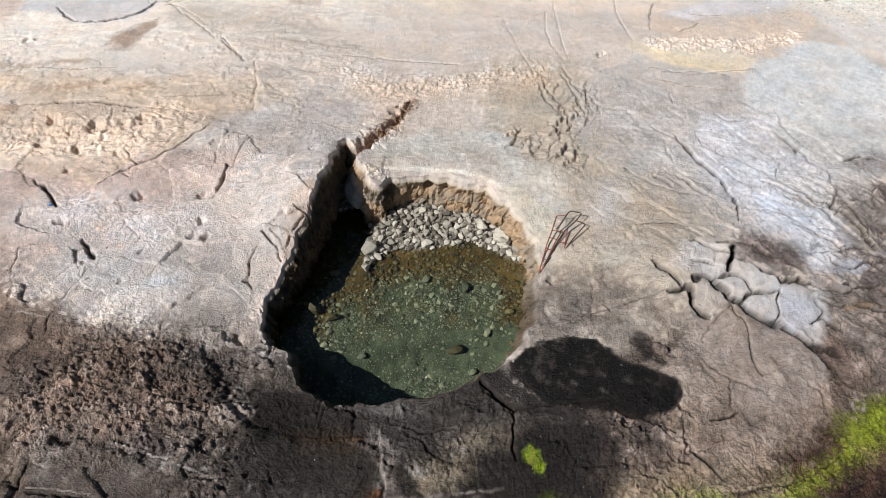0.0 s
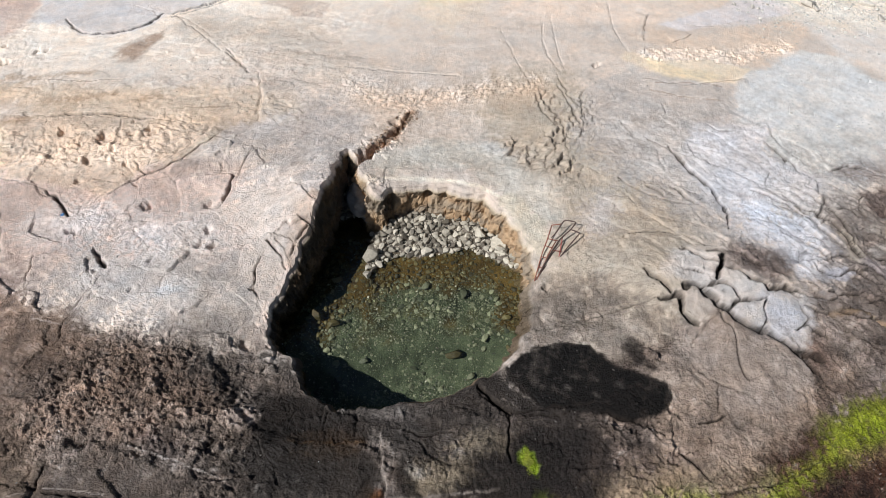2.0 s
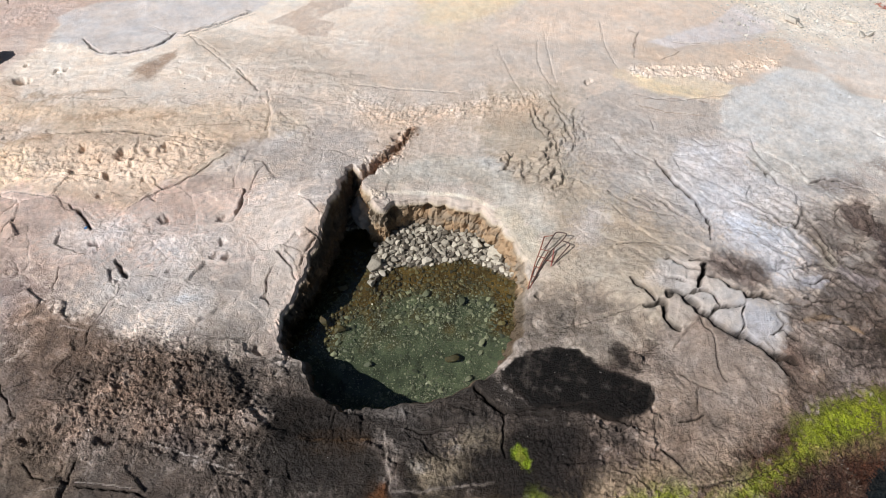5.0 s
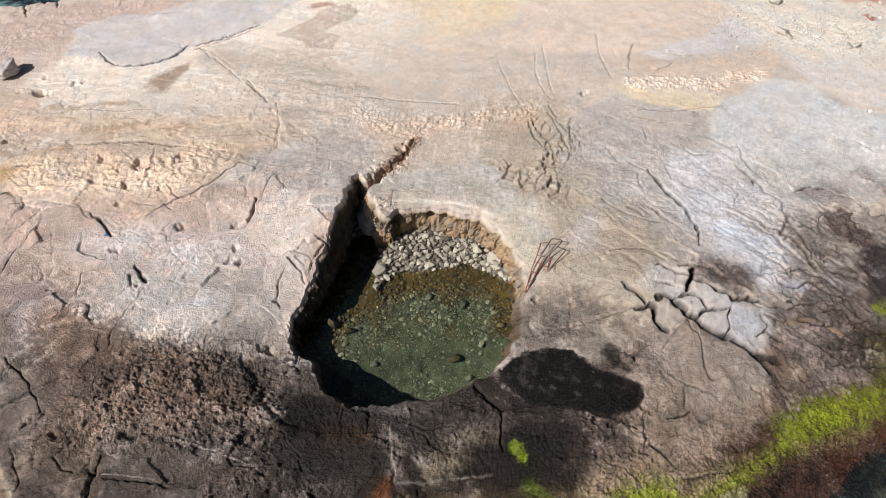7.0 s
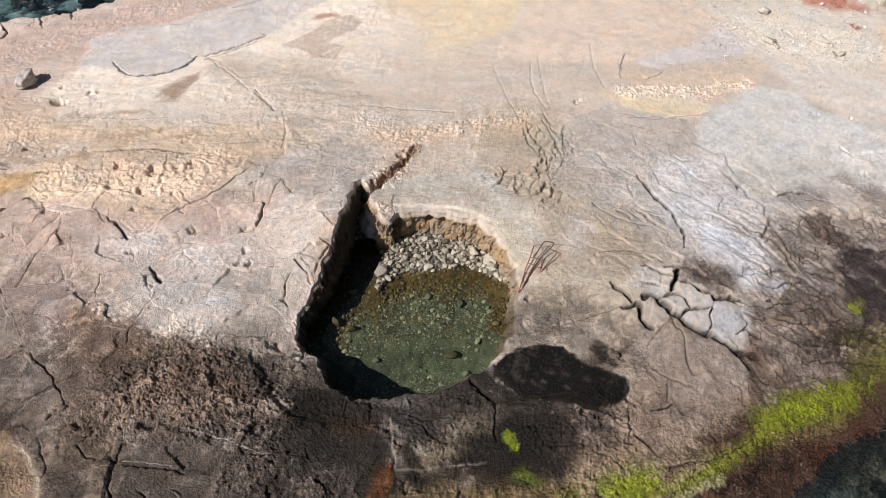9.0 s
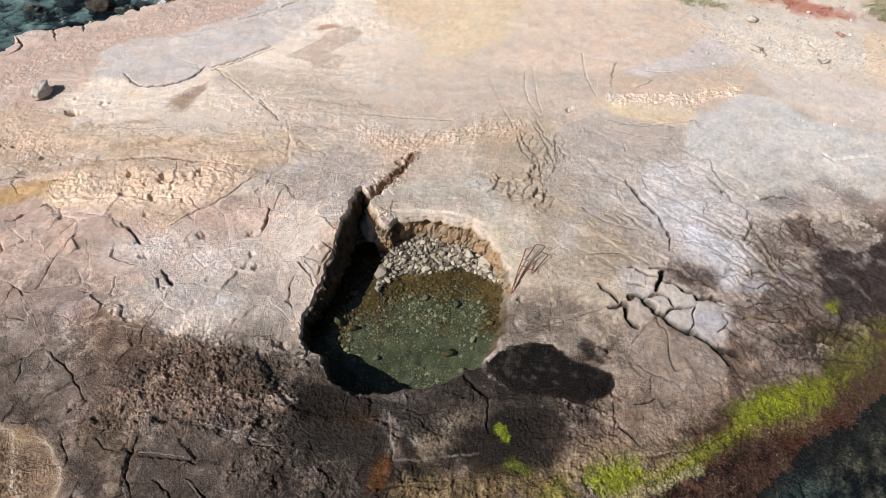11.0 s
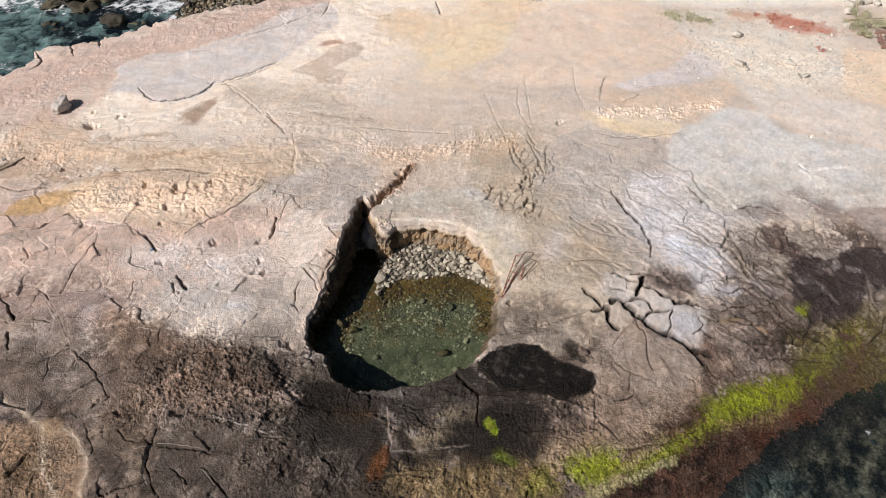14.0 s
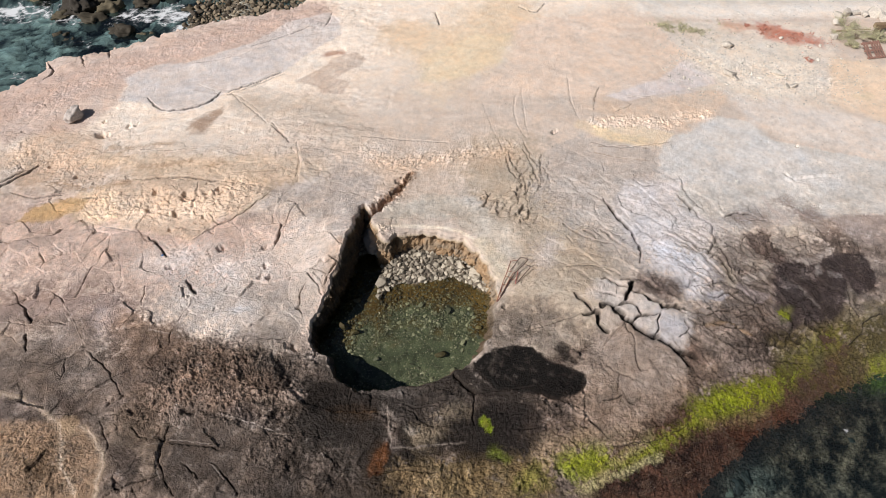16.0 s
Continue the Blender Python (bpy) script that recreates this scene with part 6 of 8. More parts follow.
    relief = math_of("ADD", relief, math_of("MULTIPLY", lumps, mapped(t, dark, 0.0, 1.0, 0.5, 0.9)))
    relief = math_of("MULTIPLY", relief, mapped(t, dark, 0.0, 1.0, 0.6, 1.1))
    relief = math_of("MULTIPLY", relief, mapped(t, node(t, "ShaderNodeAttribute", attribute_name="pocks").outputs["Fac"], 0.1, 1.0, 0.8, 1.5))
    relief = math_of("SUBTRACT", relief, math_of("MULTIPLY", hole, 0.6))
    relief = math_of("ADD", relief, math_of("MULTIPLY", crumb, math_of("MULTIPLY", crest, 1.6)))
    bumped(t, b, relief, 0.9, 0.055)
    return m


def stone_material(name, low, high, rough_at=0.8, wet_dark=1.0):
    m, t, b = material(name, rough_at)
    where = node(t, "ShaderNodeTexCoord").outputs["Object"]
    rnd = node(t, "ShaderNodeObjectInfo").outputs["Random"]
    isle = node(t, "ShaderNodeNewGeometry").outputs["Random Per Island"]
    pick = node(t, "ShaderNodeMath", {0: node(t, "ShaderNodeMath", {0: rnd, 1: isle}, operation="ADD").outputs[0], 1: 1.0}, operation="FRACT").outputs[0]
    ramp = node(t, "ShaderNodeValToRGB", {0: pick})
    ramp.color_ramp.elements[0].color, ramp.color_ramp.elements[1].color = (*low, 1), (*high, 1)
    n = node(t, "ShaderNodeTexNoise", {"Vector": where, "Scale": 9.0, "Detail": 6.0, "Roughness": 0.65}).outputs[0]
    t.links.new(times(t, ramp.outputs[0], mapped(t, n, 0.3, 0.7, 0.7 * wet_dark, 1.2 * wet_dark)), b.inputs["Base Color"])
    bumped(t, b, n, 0.6, 0.02)
    return m


def water_material(name, tint, ripple, size, foam=False, cloud=0.012):
    m = bpy.data.materials.new(name)
    m.use_nodes = True
    t = m.node_tree
    t.nodes.remove(t.nodes["Principled BSDF"])
    out = t.nodes["Material Output"]
    where = node(t, "ShaderNodeTexCoord").outputs["Object"]
    wave = node(t, "ShaderNodeTexNoise", {"Vector": where, "Scale": size, "Detail": 4.0, "Roughness": 0.55, "Distortion": 0.6}).outputs[0]
    bump = node(t, "ShaderNodeBump", {"Strength": ripple, "Distance": 0.05, "Height": wave}).outputs[0]
    clear = node(t, "ShaderNodeBsdfTransparent", {0: (*tint, 1)}).outputs[0]
    gloss = node(t, "ShaderNodeBsdfGlossy", {"Color": (0.9, 0.95, 1, 1), "Roughness": 0.06, "Normal": bump}).outputs[0]
    fac = node(t, "ShaderNodeFresnel", {"IOR": 1.33, "Normal": bump}).outputs[0]
    haze = node(t, "ShaderNodeBsdfDiffuse", {0: (0.10, 0.17, 0.24, 1)}).outputs[0]
    clear = node(t, "ShaderNodeMixShader", {0: cloud, 1: clear, 2: haze}).outputs[0]
    mix = node(t, "ShaderNodeMixShader", {0: fac, 1: clear, 2: gloss}).outputs[0]
    if foam:
        white = node(t, "ShaderNodeBsdfDiffuse", {0: (0.8, 0.83, 0.85, 1)}).outputs[0]
        amount = node(t, "ShaderNodeAttribute", attribute_name="foam").outputs["Fac"]
        drift = node(t, "ShaderNodeTexNoise", {"Vector": where, "Scale": 1.3, "Detail": 4.0, "Distortion": 0.8}).outputs["Color"]
        bent_at = node(t, "ShaderNodeMix", {0: 0.35, 6: where, 7: drift}, data_type="RGBA").outputs[2]
        web = node(t, "ShaderNodeTexVoronoi", {"Vector": bent_at, "Scale": 3.2}, feature="DISTANCE_TO_EDGE").outputs["Distance"]
        fizz = node(t, "ShaderNodeTexNoise", {"Vector": where, "Scale": 4.5, "Detail": 8.0, "Roughness": 0.72, "Distortion": 1.2}).outputs[0]
        lace = node(t, "ShaderNodeMath", {0: mapped(t, web, 0.0, 0.25, 0.12, 0.0), 1: fizz}, operation="ADD").outputs[0]
        cover = node(t, "ShaderNodeMath", {0: amount, 1: lace}, operation="ADD").outputs[0]
        mix = node(t, "ShaderNodeMixShader", {0: mapped(t, cover, 0.86, 1.2, 0.0, 0.8), 1: mix, 2: white}).outputs[0]
    t.links.new(mix, out.inputs[0])
    return m


def plain(name, colour, rough_at=0.7, metal=0.0, scale=12.0, vary=0.25, relief=0.3):
    m, t, b = material(name, rough_at, metal)
    where = node(t, "ShaderNodeTexCoord").outputs["Object"]
    n = node(t, "ShaderNodeTexNoise", {"Vector": where, "Scale": scale, "Detail": 5.0, "Roughness": 0.65}).outputs[0]
    base = node(t, "ShaderNodeRGB")
    base.outputs[0].default_value = (*colour, 1)
    rnd = node(t, "ShaderNodeNewGeometry").outputs["Random Per Island"]
    k = node(t, "ShaderNodeMath", {0: mapped(t, n, 0.3, 0.7, 1 - vary, 1 + vary), 1: mapped(t, rnd, 0, 1, 0.7, 1.25)}, operation="MULTIPLY").outputs[0]
    t.links.new(times(t, base.outputs[0], k), b.inputs["Base Color"])
    bumped(t, b, n, relief, 0.01)
    return m


ROCK = rock_material()
COBBLE = stone_material("cobble", (0.085, 0.07, 0.05), (0.6, 0.54, 0.43))
SUNK = stone_material("sunk_stone", (0.035, 0.026, 0.009), (0.15, 0.112, 0.042), 0.6)
GREEN_SUNK = stone_material("sunk_gravel", (0.045, 0.048, 0.028), (0.30, 0.29, 0.185), 0.6)
SEA_ROCK = stone_material("sea_rock", (0.03, 0.024, 0.016), (0.12, 0.10, 0.06), 0.85)
BEACH_STONE = stone_material("beach_stone", (0.05, 0.038, 0.027), (0.30, 0.24, 0.16), 0.75)
PALE_STONE = stone_material("pale_stone", (0.5, 0.45, 0.385), (0.72, 0.67, 0.59), 0.85)
POOL_WATER = water_material("pool_water", (0.80, 0.86, 0.77), 0.12, 5.0)
SEA_WATER = water_material("sea_water", (0.28, 0.49, 0.60), 0.22, 5.0, foam=True)
RUST = plain("rusty_steel", (0.27, 0.10, 0.065), 0.75, 0.25, 30, 0.5)
DARK_STEEL = plain("dark_steel", (0.10, 0.062, 0.052), 0.7, 0.3, 30, 0.4)
RED_PAINT = plain("faded_red_paint", (0.34, 0.10, 0.08), 0.7, 0.0, 25, 0.4)
ALGA = plain("green_weed", (0.19, 0.21, 0.014), 0.7, 0.0, 6, 0.5)
KELP = plain("brown_weed", (0.085, 0.048, 0.03), 0.5, 0.0, 6, 0.5)
SHRUB = plain("dry_shrub", (0.42, 0.40, 0.25), 0.8, 0.0, 6, 0.4)
SUCCULENT = plain("red_succulent", (0.46, 0.20, 0.14), 0.6, 0.0, 6, 0.4)
TIMBER = plain("weathered_timber", (0.24, 0.17, 0.10), 0.85, 0.0, 14, 0.35)
PALLET_WOOD = plain("red_brown_wood", (0.27, 0.15, 0.115), 0.85, 0.0, 14, 0.35)
WHITE_BIT = plain("white_litter", (0.75, 0.75, 0.74), 0.6, 0.0, 20, 0.1)
BLUE_BIT = plain("blue_litter", (0.06, 0.16, 0.34), 0.6, 0.0, 20, 0.1)


# ---- builders ----
def mesh_from(name, verts, faces, mat, smooth_faces=True):
    me = bpy.data.meshes.new(name)
    verts, faces = np.asarray(verts, np.float32), np.asarray(faces, np.int32)
    n = faces.shape[1]
    me.vertices.add(len(verts))
    me.vertices.foreach_set("co", verts.ravel())
    me.loops.add(faces.size)
    me.loops.foreach_set("vertex_index", faces.ravel())
    me.polygons.add(len(faces))
    me.polygons.foreach_set("loop_start", np.arange(0, faces.size, n, dtype=np.int32))
    me.polygons.foreach_set("use_smooth", np.full(len(faces), smooth_faces))
    me.update(calc_edges=True)
    me.materials.append(mat)
    return me


def pocked(x, y):
    """How thickly small dark pocks stand in the stone: most on the hump beside the pool, few on the far flat."""
    hump = smooth(-1.5, -4.0, x) * smooth(15.5, 13.0, y)
    bank = smooth(2.0, 4.0, x) * smooth(17.5, 14.0, y)
    return np.clip(0.12 + 0.9 * hump + 0.35 * bank + 0.35 * fbm(x * 0.8, y * 0.8, 3, 181), 0, 1)


def paint(me, rgb, wet):
    at = me.attributes.new("tone", "FLOAT_COLOR", "POINT")
    at.data.foreach_set("color", np.column_stack([rgb, wet]).astype(np.float32).ravel())


def grid_faces(nx, ny):
    i = (np.arange(ny - 1)[:, None] * nx + np.arange(nx - 1)[None, :]).ravel()
    return np.column_stack([i, i + 1, i + nx + 1, i + nx])


def part(name, bm, mat, parent=None, label="", flat=False):
    me = bpy.data.meshes.new(name)
    bm.to_mesh(me)
    bm.free()
    me.materials.append(mat)
    if not flat:
        me.polygons.foreach_set("use_smooth", np.ones(len(me.polygons), bool))
    ob = new(name, me)
    ob.parent = parent
    if label:
        tagged(ob, label)
    return ob


def steps(*spans):
    """Grid lines: (from, to, spacing) end to end."""
    out = []
    for a, b, d in spans:
        out.append(np.linspace(a, b, max(1, round((b - a) / d)), endpoint=False))
    return np.concatenate(out + [[spans[-1][1]]])


# ---- the rock platform with both sea floors, one sheet to the horizon ----
GU = steps((-900, -100, 80), (-100, -40, 6), (-40, -18, 0.6), (-18, -15.8, 0.1), (-15.8, 16.6, 0.027), (16.6, 19, 0.1), (19, 60, 1.5), (60, 900, 70))
GY = steps((-900, -60, 70), (-60, -8, 4), (-8, 1.2, 0.25), (1.2, 2.2, 0.06), (2.2, 9, 0.027), (9, 15, 0.031), (15, 22, 0.041), (22, 33, 0.07), (33, 60, 1.2), (60, 900, 70))
gu, gy = np.meshgrid(GU, GY)
gu, gy = gu.ravel(), gy.ravel()
gx = gu * (0.78 + 0.031 * np.clip(gy, 0, 40))
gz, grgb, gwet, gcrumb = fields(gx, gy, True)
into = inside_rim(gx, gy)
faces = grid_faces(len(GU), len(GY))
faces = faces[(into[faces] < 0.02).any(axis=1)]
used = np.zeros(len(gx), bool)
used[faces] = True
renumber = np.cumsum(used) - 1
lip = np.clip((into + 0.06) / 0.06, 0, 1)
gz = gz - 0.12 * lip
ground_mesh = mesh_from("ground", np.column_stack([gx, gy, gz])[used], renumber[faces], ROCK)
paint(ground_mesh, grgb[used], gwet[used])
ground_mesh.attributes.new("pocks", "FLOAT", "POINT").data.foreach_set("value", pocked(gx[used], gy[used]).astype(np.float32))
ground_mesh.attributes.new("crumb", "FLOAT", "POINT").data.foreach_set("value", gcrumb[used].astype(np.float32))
ground = tagged(new("ground", ground_mesh), "pale sandstone shore platform, cracked and pitted, dark near the sea", "rock platform", kind="structure")

# ---- walls of the pool ----
ring = RIM_LINE.copy()
ahead = np.roll(ring, -1, axis=0) - np.roll(ring, 1, axis=0)
inward = np.column_stack([-ahead[:, 1], ahead[:, 0]])
inward /= np.linalg.norm(inward, axis=1)[:, None]
if np.sum(ring[:, 0] * np.roll(ring[:, 1], -1) - np.roll(ring[:, 0], -1) * ring[:, 1]) < 0:
    inward = -inward
run = np.concatenate([[0], np.cumsum(np.linalg.norm(np.diff(ring, axis=0), axis=1))])
turn = run / (run[-1] + 0.03) * math.tau
top_z, _, _ = fields(ring[:, 0], ring[:, 1])
top_z = np.maximum(top_z, 0.55)
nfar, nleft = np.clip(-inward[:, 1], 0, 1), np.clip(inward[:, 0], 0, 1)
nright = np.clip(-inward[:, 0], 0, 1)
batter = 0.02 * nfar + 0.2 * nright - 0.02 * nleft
wall_v, wall_c, wall_w = [], [], []
ROWS = 46
for r in range(ROWS):
    if r < 5:
        off, dz = ((-0.09, -0.03), (-0.06, 0.003), (-0.02, -0.002), (0.01, -0.012), (0.03, -0.09))[r]
        x, y = ring[:, 0] + inward[:, 0] * off, ring[:, 1] + inward[:, 1] * off
        z, c, w = fields(x, y)
        z = np.maximum(z, top_z - 0.12) + dz
    else:
        f = (r - 4) / (ROWS - 5)
        low = -1.25
        z = top_z - 0.12 + (low - top_z + 0.12) * f
        rugged = (0.16 - 0.09 * nfar) * fbm(run * (1.3 + 0.9 * nfar), z * 2.6, 4, 81, 0.6) + 0.025 * perlin(run * 4.5, z * 5.5, 82)
        d1, _, _ = worley(run * 2.2, z * 2.8, 83)
        rugged = rugged - 0.05 * smooth(0.35, 0.1, d1) * (0.3 + 0.3 * nfar)
        blocks = worley(run * 1.6 + 0.5 * z, z * 1.9, 86)
        rugged = rugged + nfar * (0.07 * (blocks[2] - 0.5) - 0.04 * smooth(0.12, 0.02, blocks[1] - blocks[0]))
        off = 0.04 + batter * f * 1.6 + rugged * smooth(0, 0.12, f) + 0.05 - sum(deep_in * bell(ring[:, 0], z, cx, top_z - 0.46, 0.11, 0.13) for cx, deep_in in ((-1.5, 0.24), (-0.42, 0.26), (0.08, 0.2), (0.62, 0.12))) * smooth(0.3, 0.7, nfar)
        x, y = ring[:, 0] + inward[:, 0] * off, ring[:, 1] + inward[:, 1] * off
        mix = smooth(-0.3, 0.5, fbm(run * 0.9, z * 1.6, 3, 84) + 0.2 * nfar)[:, None]
        c = tone(192, 162, 128) * mix + tone(166, 150, 130) * (1 - mix)
        rust = smooth(0.25, 0.6, fbm(run * 1.5, z * 2.2, 2, 85))[:, None] * 0.3
        c = c + (tone(164, 126, 94) - c) * rust
        # left wall faces away from the sun: its shade is painted into the colour
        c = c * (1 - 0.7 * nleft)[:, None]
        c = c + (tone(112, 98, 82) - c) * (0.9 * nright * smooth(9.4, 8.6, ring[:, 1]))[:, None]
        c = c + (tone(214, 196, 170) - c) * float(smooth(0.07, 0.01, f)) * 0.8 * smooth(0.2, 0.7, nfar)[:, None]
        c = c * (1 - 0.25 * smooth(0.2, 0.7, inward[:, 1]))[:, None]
        damp = smooth(0.35, 0.0, z)[:, None]
        c = c + (tone(104, 84, 46) - c) * damp * 0.85
        w = 0.5 * damp[:, 0]
    wall_v.append(np.column_stack([x, y, z]))
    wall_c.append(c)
    wall_w.append(w)
n = len(ring)
i = (np.arange(ROWS - 1)[:, None] * n + np.arange(n)[None, :]).ravel()
j = (np.arange(ROWS - 1)[:, None] * n + (np.arange(n)[None, :] + 1) % n).ravel()
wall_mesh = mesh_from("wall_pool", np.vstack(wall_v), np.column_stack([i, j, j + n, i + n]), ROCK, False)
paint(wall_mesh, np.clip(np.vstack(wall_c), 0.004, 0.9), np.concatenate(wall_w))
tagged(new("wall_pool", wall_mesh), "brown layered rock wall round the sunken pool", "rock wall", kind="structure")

# ---- floor of the pool ----
PX, PY = steps((-5.2, 3.6, 0.05)), steps((4.6, 14.2, 0.05))
px, py = (a.ravel() for a in np.meshgrid(PX, PY))
pin = inside_rim(px, py)
pz = bed(px, py)
stones_at = worley(px * 5, py * 5, 91)
pz = pz + 0.04 * (0.5 - np.minimum(stones_at[0], 0.8)) * smooth(-1.0, -0.1, pz)
deep = smooth(-0.28, -0.47, pz + 0.1 * fbm(px * 1.2, py * 1.2, 3, 92))[:, None]
dry = smooth(-0.04, 0.04, pz)[:, None]
tint = tone(108, 84, 42) * (1 - deep) + tone(100, 106, 82) * deep
tint = tint + (tone(132, 122, 110) - tint) * dry
tint = tint * np.clip(1 + 0.5 * (stones_at[2] - 0.5) + 0.3 * fbm(px * 3, py * 3, 3, 93) + 0.3 * fbm(px * 0.9, py * 0.9, 2, 94), 0.3, 2)[:, None]
pf = grid_faces(len(PX), len(PY))
pf = pf[(pin[pf] > -0.35).any(axis=1)]
used = np.zeros(len(px), bool)
used[pf] = True
floor_mesh = mesh_from("pool_floor", np.column_stack([px, py, pz])[used], (np.cumsum(used) - 1)[pf], ROCK)
paint(floor_mesh, np.clip(tint[used], 0.01, 0.8), np.zeros(used.sum()))
tagged(new("pool_floor", floor_mesh), "gravel and cobble bed of the rock pool, brown weed in the shallows", "pool floor", kind="structure")
wf = pf[(pin[pf] > -0.15).all(axis=1)]
used = np.zeros(len(px), bool)
used[wf] = True
water_mesh = mesh_from("water", np.column_stack([px, py, np.zeros(len(px))])[used], (np.cumsum(used) - 1)[wf], POOL_WATER)
tagged(new("water", water_mesh), "clear still green water filling the rock pool", "water", kind="structure").visible_shadow = False

# ---- the sea ----
SX = steps((-900, -60, 60), (-60, -28, 2), (-28, -5, 0.16), (-5, 5, 1), (5, 18, 0.2), (18, 60, 3), (60, 900, 60))
SY = steps((-900, -60, 60), (-60, -6, 3), (-6, 10, 0.2), (10, 19, 1), (19, 37, 0.16), (37, 60, 2), (60, 900, 60))
sx, sy = (a.ravel() for a in np.meshgrid(SX, SY))
sz = 0.014 * fbm(sx * 0.8, sy * 1.1, 2, 95) * smooth(-5, -9, sx) + 0.015 * fbm(sx * 1.2, sy * 1.2, 2, 96)
foam = np.zeros(len(sx))
for (fx, fy, _), rx, ry, amount in (((-26.78, 30.71, 0.00), 2.2, 1.0, 0.50), ((-23.38, 30.17, 0.00), 1.2, 0.9, 0.40), ((-18.99, 30.53, 0.00), 1.4, 0.8, 0.50), ((-16.98, 30.80, 0.00), 1.0, 0.9, 0.58), ((-15.83, 29.35, 0.00), 0.7, 0.7, 0.5), ((-20.81, 27.34, 0.00), 1.0, 0.5, 0.3), ((-23.25, 24.19, 0.00), 0.7, 0.4, 0.35), ((10.04, 3.23, 0.00), 0.3, 0.2, 0.22), ((10.72, 3.43, 0.00), 0.3, 0.2, 0.22), ((14.16, 5.21, 0.00), 0.15, 0.15, 0.35)):
    foam = np.maximum(foam, 1.1 * amount * bell(sx, sy, fx, fy, rx, ry))
strands = smooth(0.22, 0.0, np.abs(fbm(sx * 0.7, sy * 0.9, 2, 99)))
foam = foam * (0.75 + 0.5 * strands) + (0.10 * perlin(sx * 0.9, sy * 0.9, 97) + 0.12 * strands * smooth(24, 28, sy)) * smooth(-5, -9, sx)
sf = grid_faces(len(SX), len(SY))
mid_x, mid_y = sx[sf].mean(axis=1), sy[sf].mean(axis=1)
keep = ~((mid_x > -9) & (mid_x < 5.5) & (mid_y > 3.6) & (mid_y < 19))
sf = sf[keep]
sea_mesh = mesh_from("sea", np.column_stack([sx, sy, sz]), sf, SEA_WATER)
sea_mesh.attributes.new("foam", "FLOAT", "POINT").data.foreach_set("value", foam.astype(np.float32))
tagged(new("sea", sea_mesh), "clear blue-green sea with white foam along the rocks", "sea", kind="structure").visible_shadow = False


# ---- stones ----
def stone_mesh(name, seed, mat, points=24, flat=0.7, bevel=0.05):
    """An angular, worn stone about one metre across, its foot at the origin."""
    rng = random.Random(seed)
    bm = bmesh.new()
    for _ in range(points):
        v = Vector((rng.gauss(0, 1), rng.gauss(0, 1), rng.gauss(0, 1))).normalized()
        k = rng.uniform(0.86, 1.1)
        bm.verts.new((v.x * 0.5 * k * 1.12, v.y * 0.5 * k * 0.9, v.z * 0.5 * k * flat))
    hull = bmesh.ops.convex_hull(bm, input=bm.verts)
    bmesh.ops.delete(bm, geom=[v for v in bm.verts if not v.link_faces], context="VERTS")
    if bevel:
        bmesh.ops.bevel(bm, geom=bm.edges[:] + bm.verts[:], offset=bevel * 0.5, segments=1, affect="EDGES", clamp_overlap=True)
    bmesh.ops.recalc_face_normals(bm, faces=bm.faces)
    me = bpy.data.meshes.new(name)
    bm.to_mesh(me)
    bm.free()
    me.materials.append(mat)
    return me


def boulder_mesh(name, seed, mat, flat=0.75, rugged=0.32):
    """A broken, lumpy rock about one metre across."""
    rng = random.Random(seed)
    shift = Vector((rng.uniform(0, 50), rng.uniform(0, 50), rng.uniform(0, 50)))
    cuts = [(Vector((rng.gauss(0, 1), rng.gauss(0, 1), rng.gauss(0.2, 0.8))).normalized(), rng.uniform(0.30, 0.42)) for _ in range(9)]
    bm = bmesh.new()
    bmesh.ops.create_icosphere(bm, subdivisions=4, radius=0.5)
    for v in bm.verts:
        p = v.co.copy()
        for n, dist in cuts:
            over = p.dot(n) - dist
            if over > 0:
                p -= n * over * 0.9
        p *= 1 + rugged * noise.fractal(p * 3.2 + shift, 0.9, 2.1, 4)
        v.co = Vector((p.x * 1.15, p.y, p.z * flat))
    me = bpy.data.meshes.new(name)
    bm.to_mesh(me)
    bm.free()
    me.materials.append(mat)
    me.polygons.foreach_set("use_smooth", np.ones(len(me.polygons), bool))
    return me


def stone(name, me, at, size, rng, label, group="", sink=0.25, category="stone"):
    ob = new(name, me)
    low = min(v.co.z for v in me.vertices)
    ob.matrix_world = pose(at[0], at[1], at[2] - size * low * (1 - sink), rng.uniform(-14, 14), rng.uniform(-14, 14), rng.uniform(0, 360)) @ Matrix.Diagonal((size, size * rng.uniform(0.8, 1.15), size * rng.uniform(0.8, 1.1), 1))
    return tagged(ob, label, category, group)


def heap(name, shapes, spots, mat, label, category="stones"):
    """Many small stones in one mesh; spots: x, y, z, size, turn."""
    verts, tris, base = [], [], 0
    packs = []
    for me in shapes:
        co = np.empty(len(me.vertices) * 3, np.float32)
        me.vertices.foreach_get("co", co)
        me.calc_loop_triangles()
        tri = np.empty(len(me.loop_triangles) * 3, np.int32)
        me.loop_triangles.foreach_get("vertices", tri)
        packs.append((co.reshape(-1, 3), tri.reshape(-1, 3)))
    for k, (x, y, z, size, turn) in enumerate(spots):
        co, tri = packs[k % len(packs)]
        c, s = math.cos(turn), math.sin(turn)
        verts.append(np.column_stack([x + size * (co[:, 0] * c - co[:, 1] * s), y + size * (co[:, 0] * s + co[:, 1] * c), z + size * co[:, 2]]))
        tris.append(tri + base)
        base += len(co)
    me = mesh_from(name, np.vstack(verts), np.vstack(tris), mat, False)
    return tagged(new(name, me), label, category, kind="stuff")


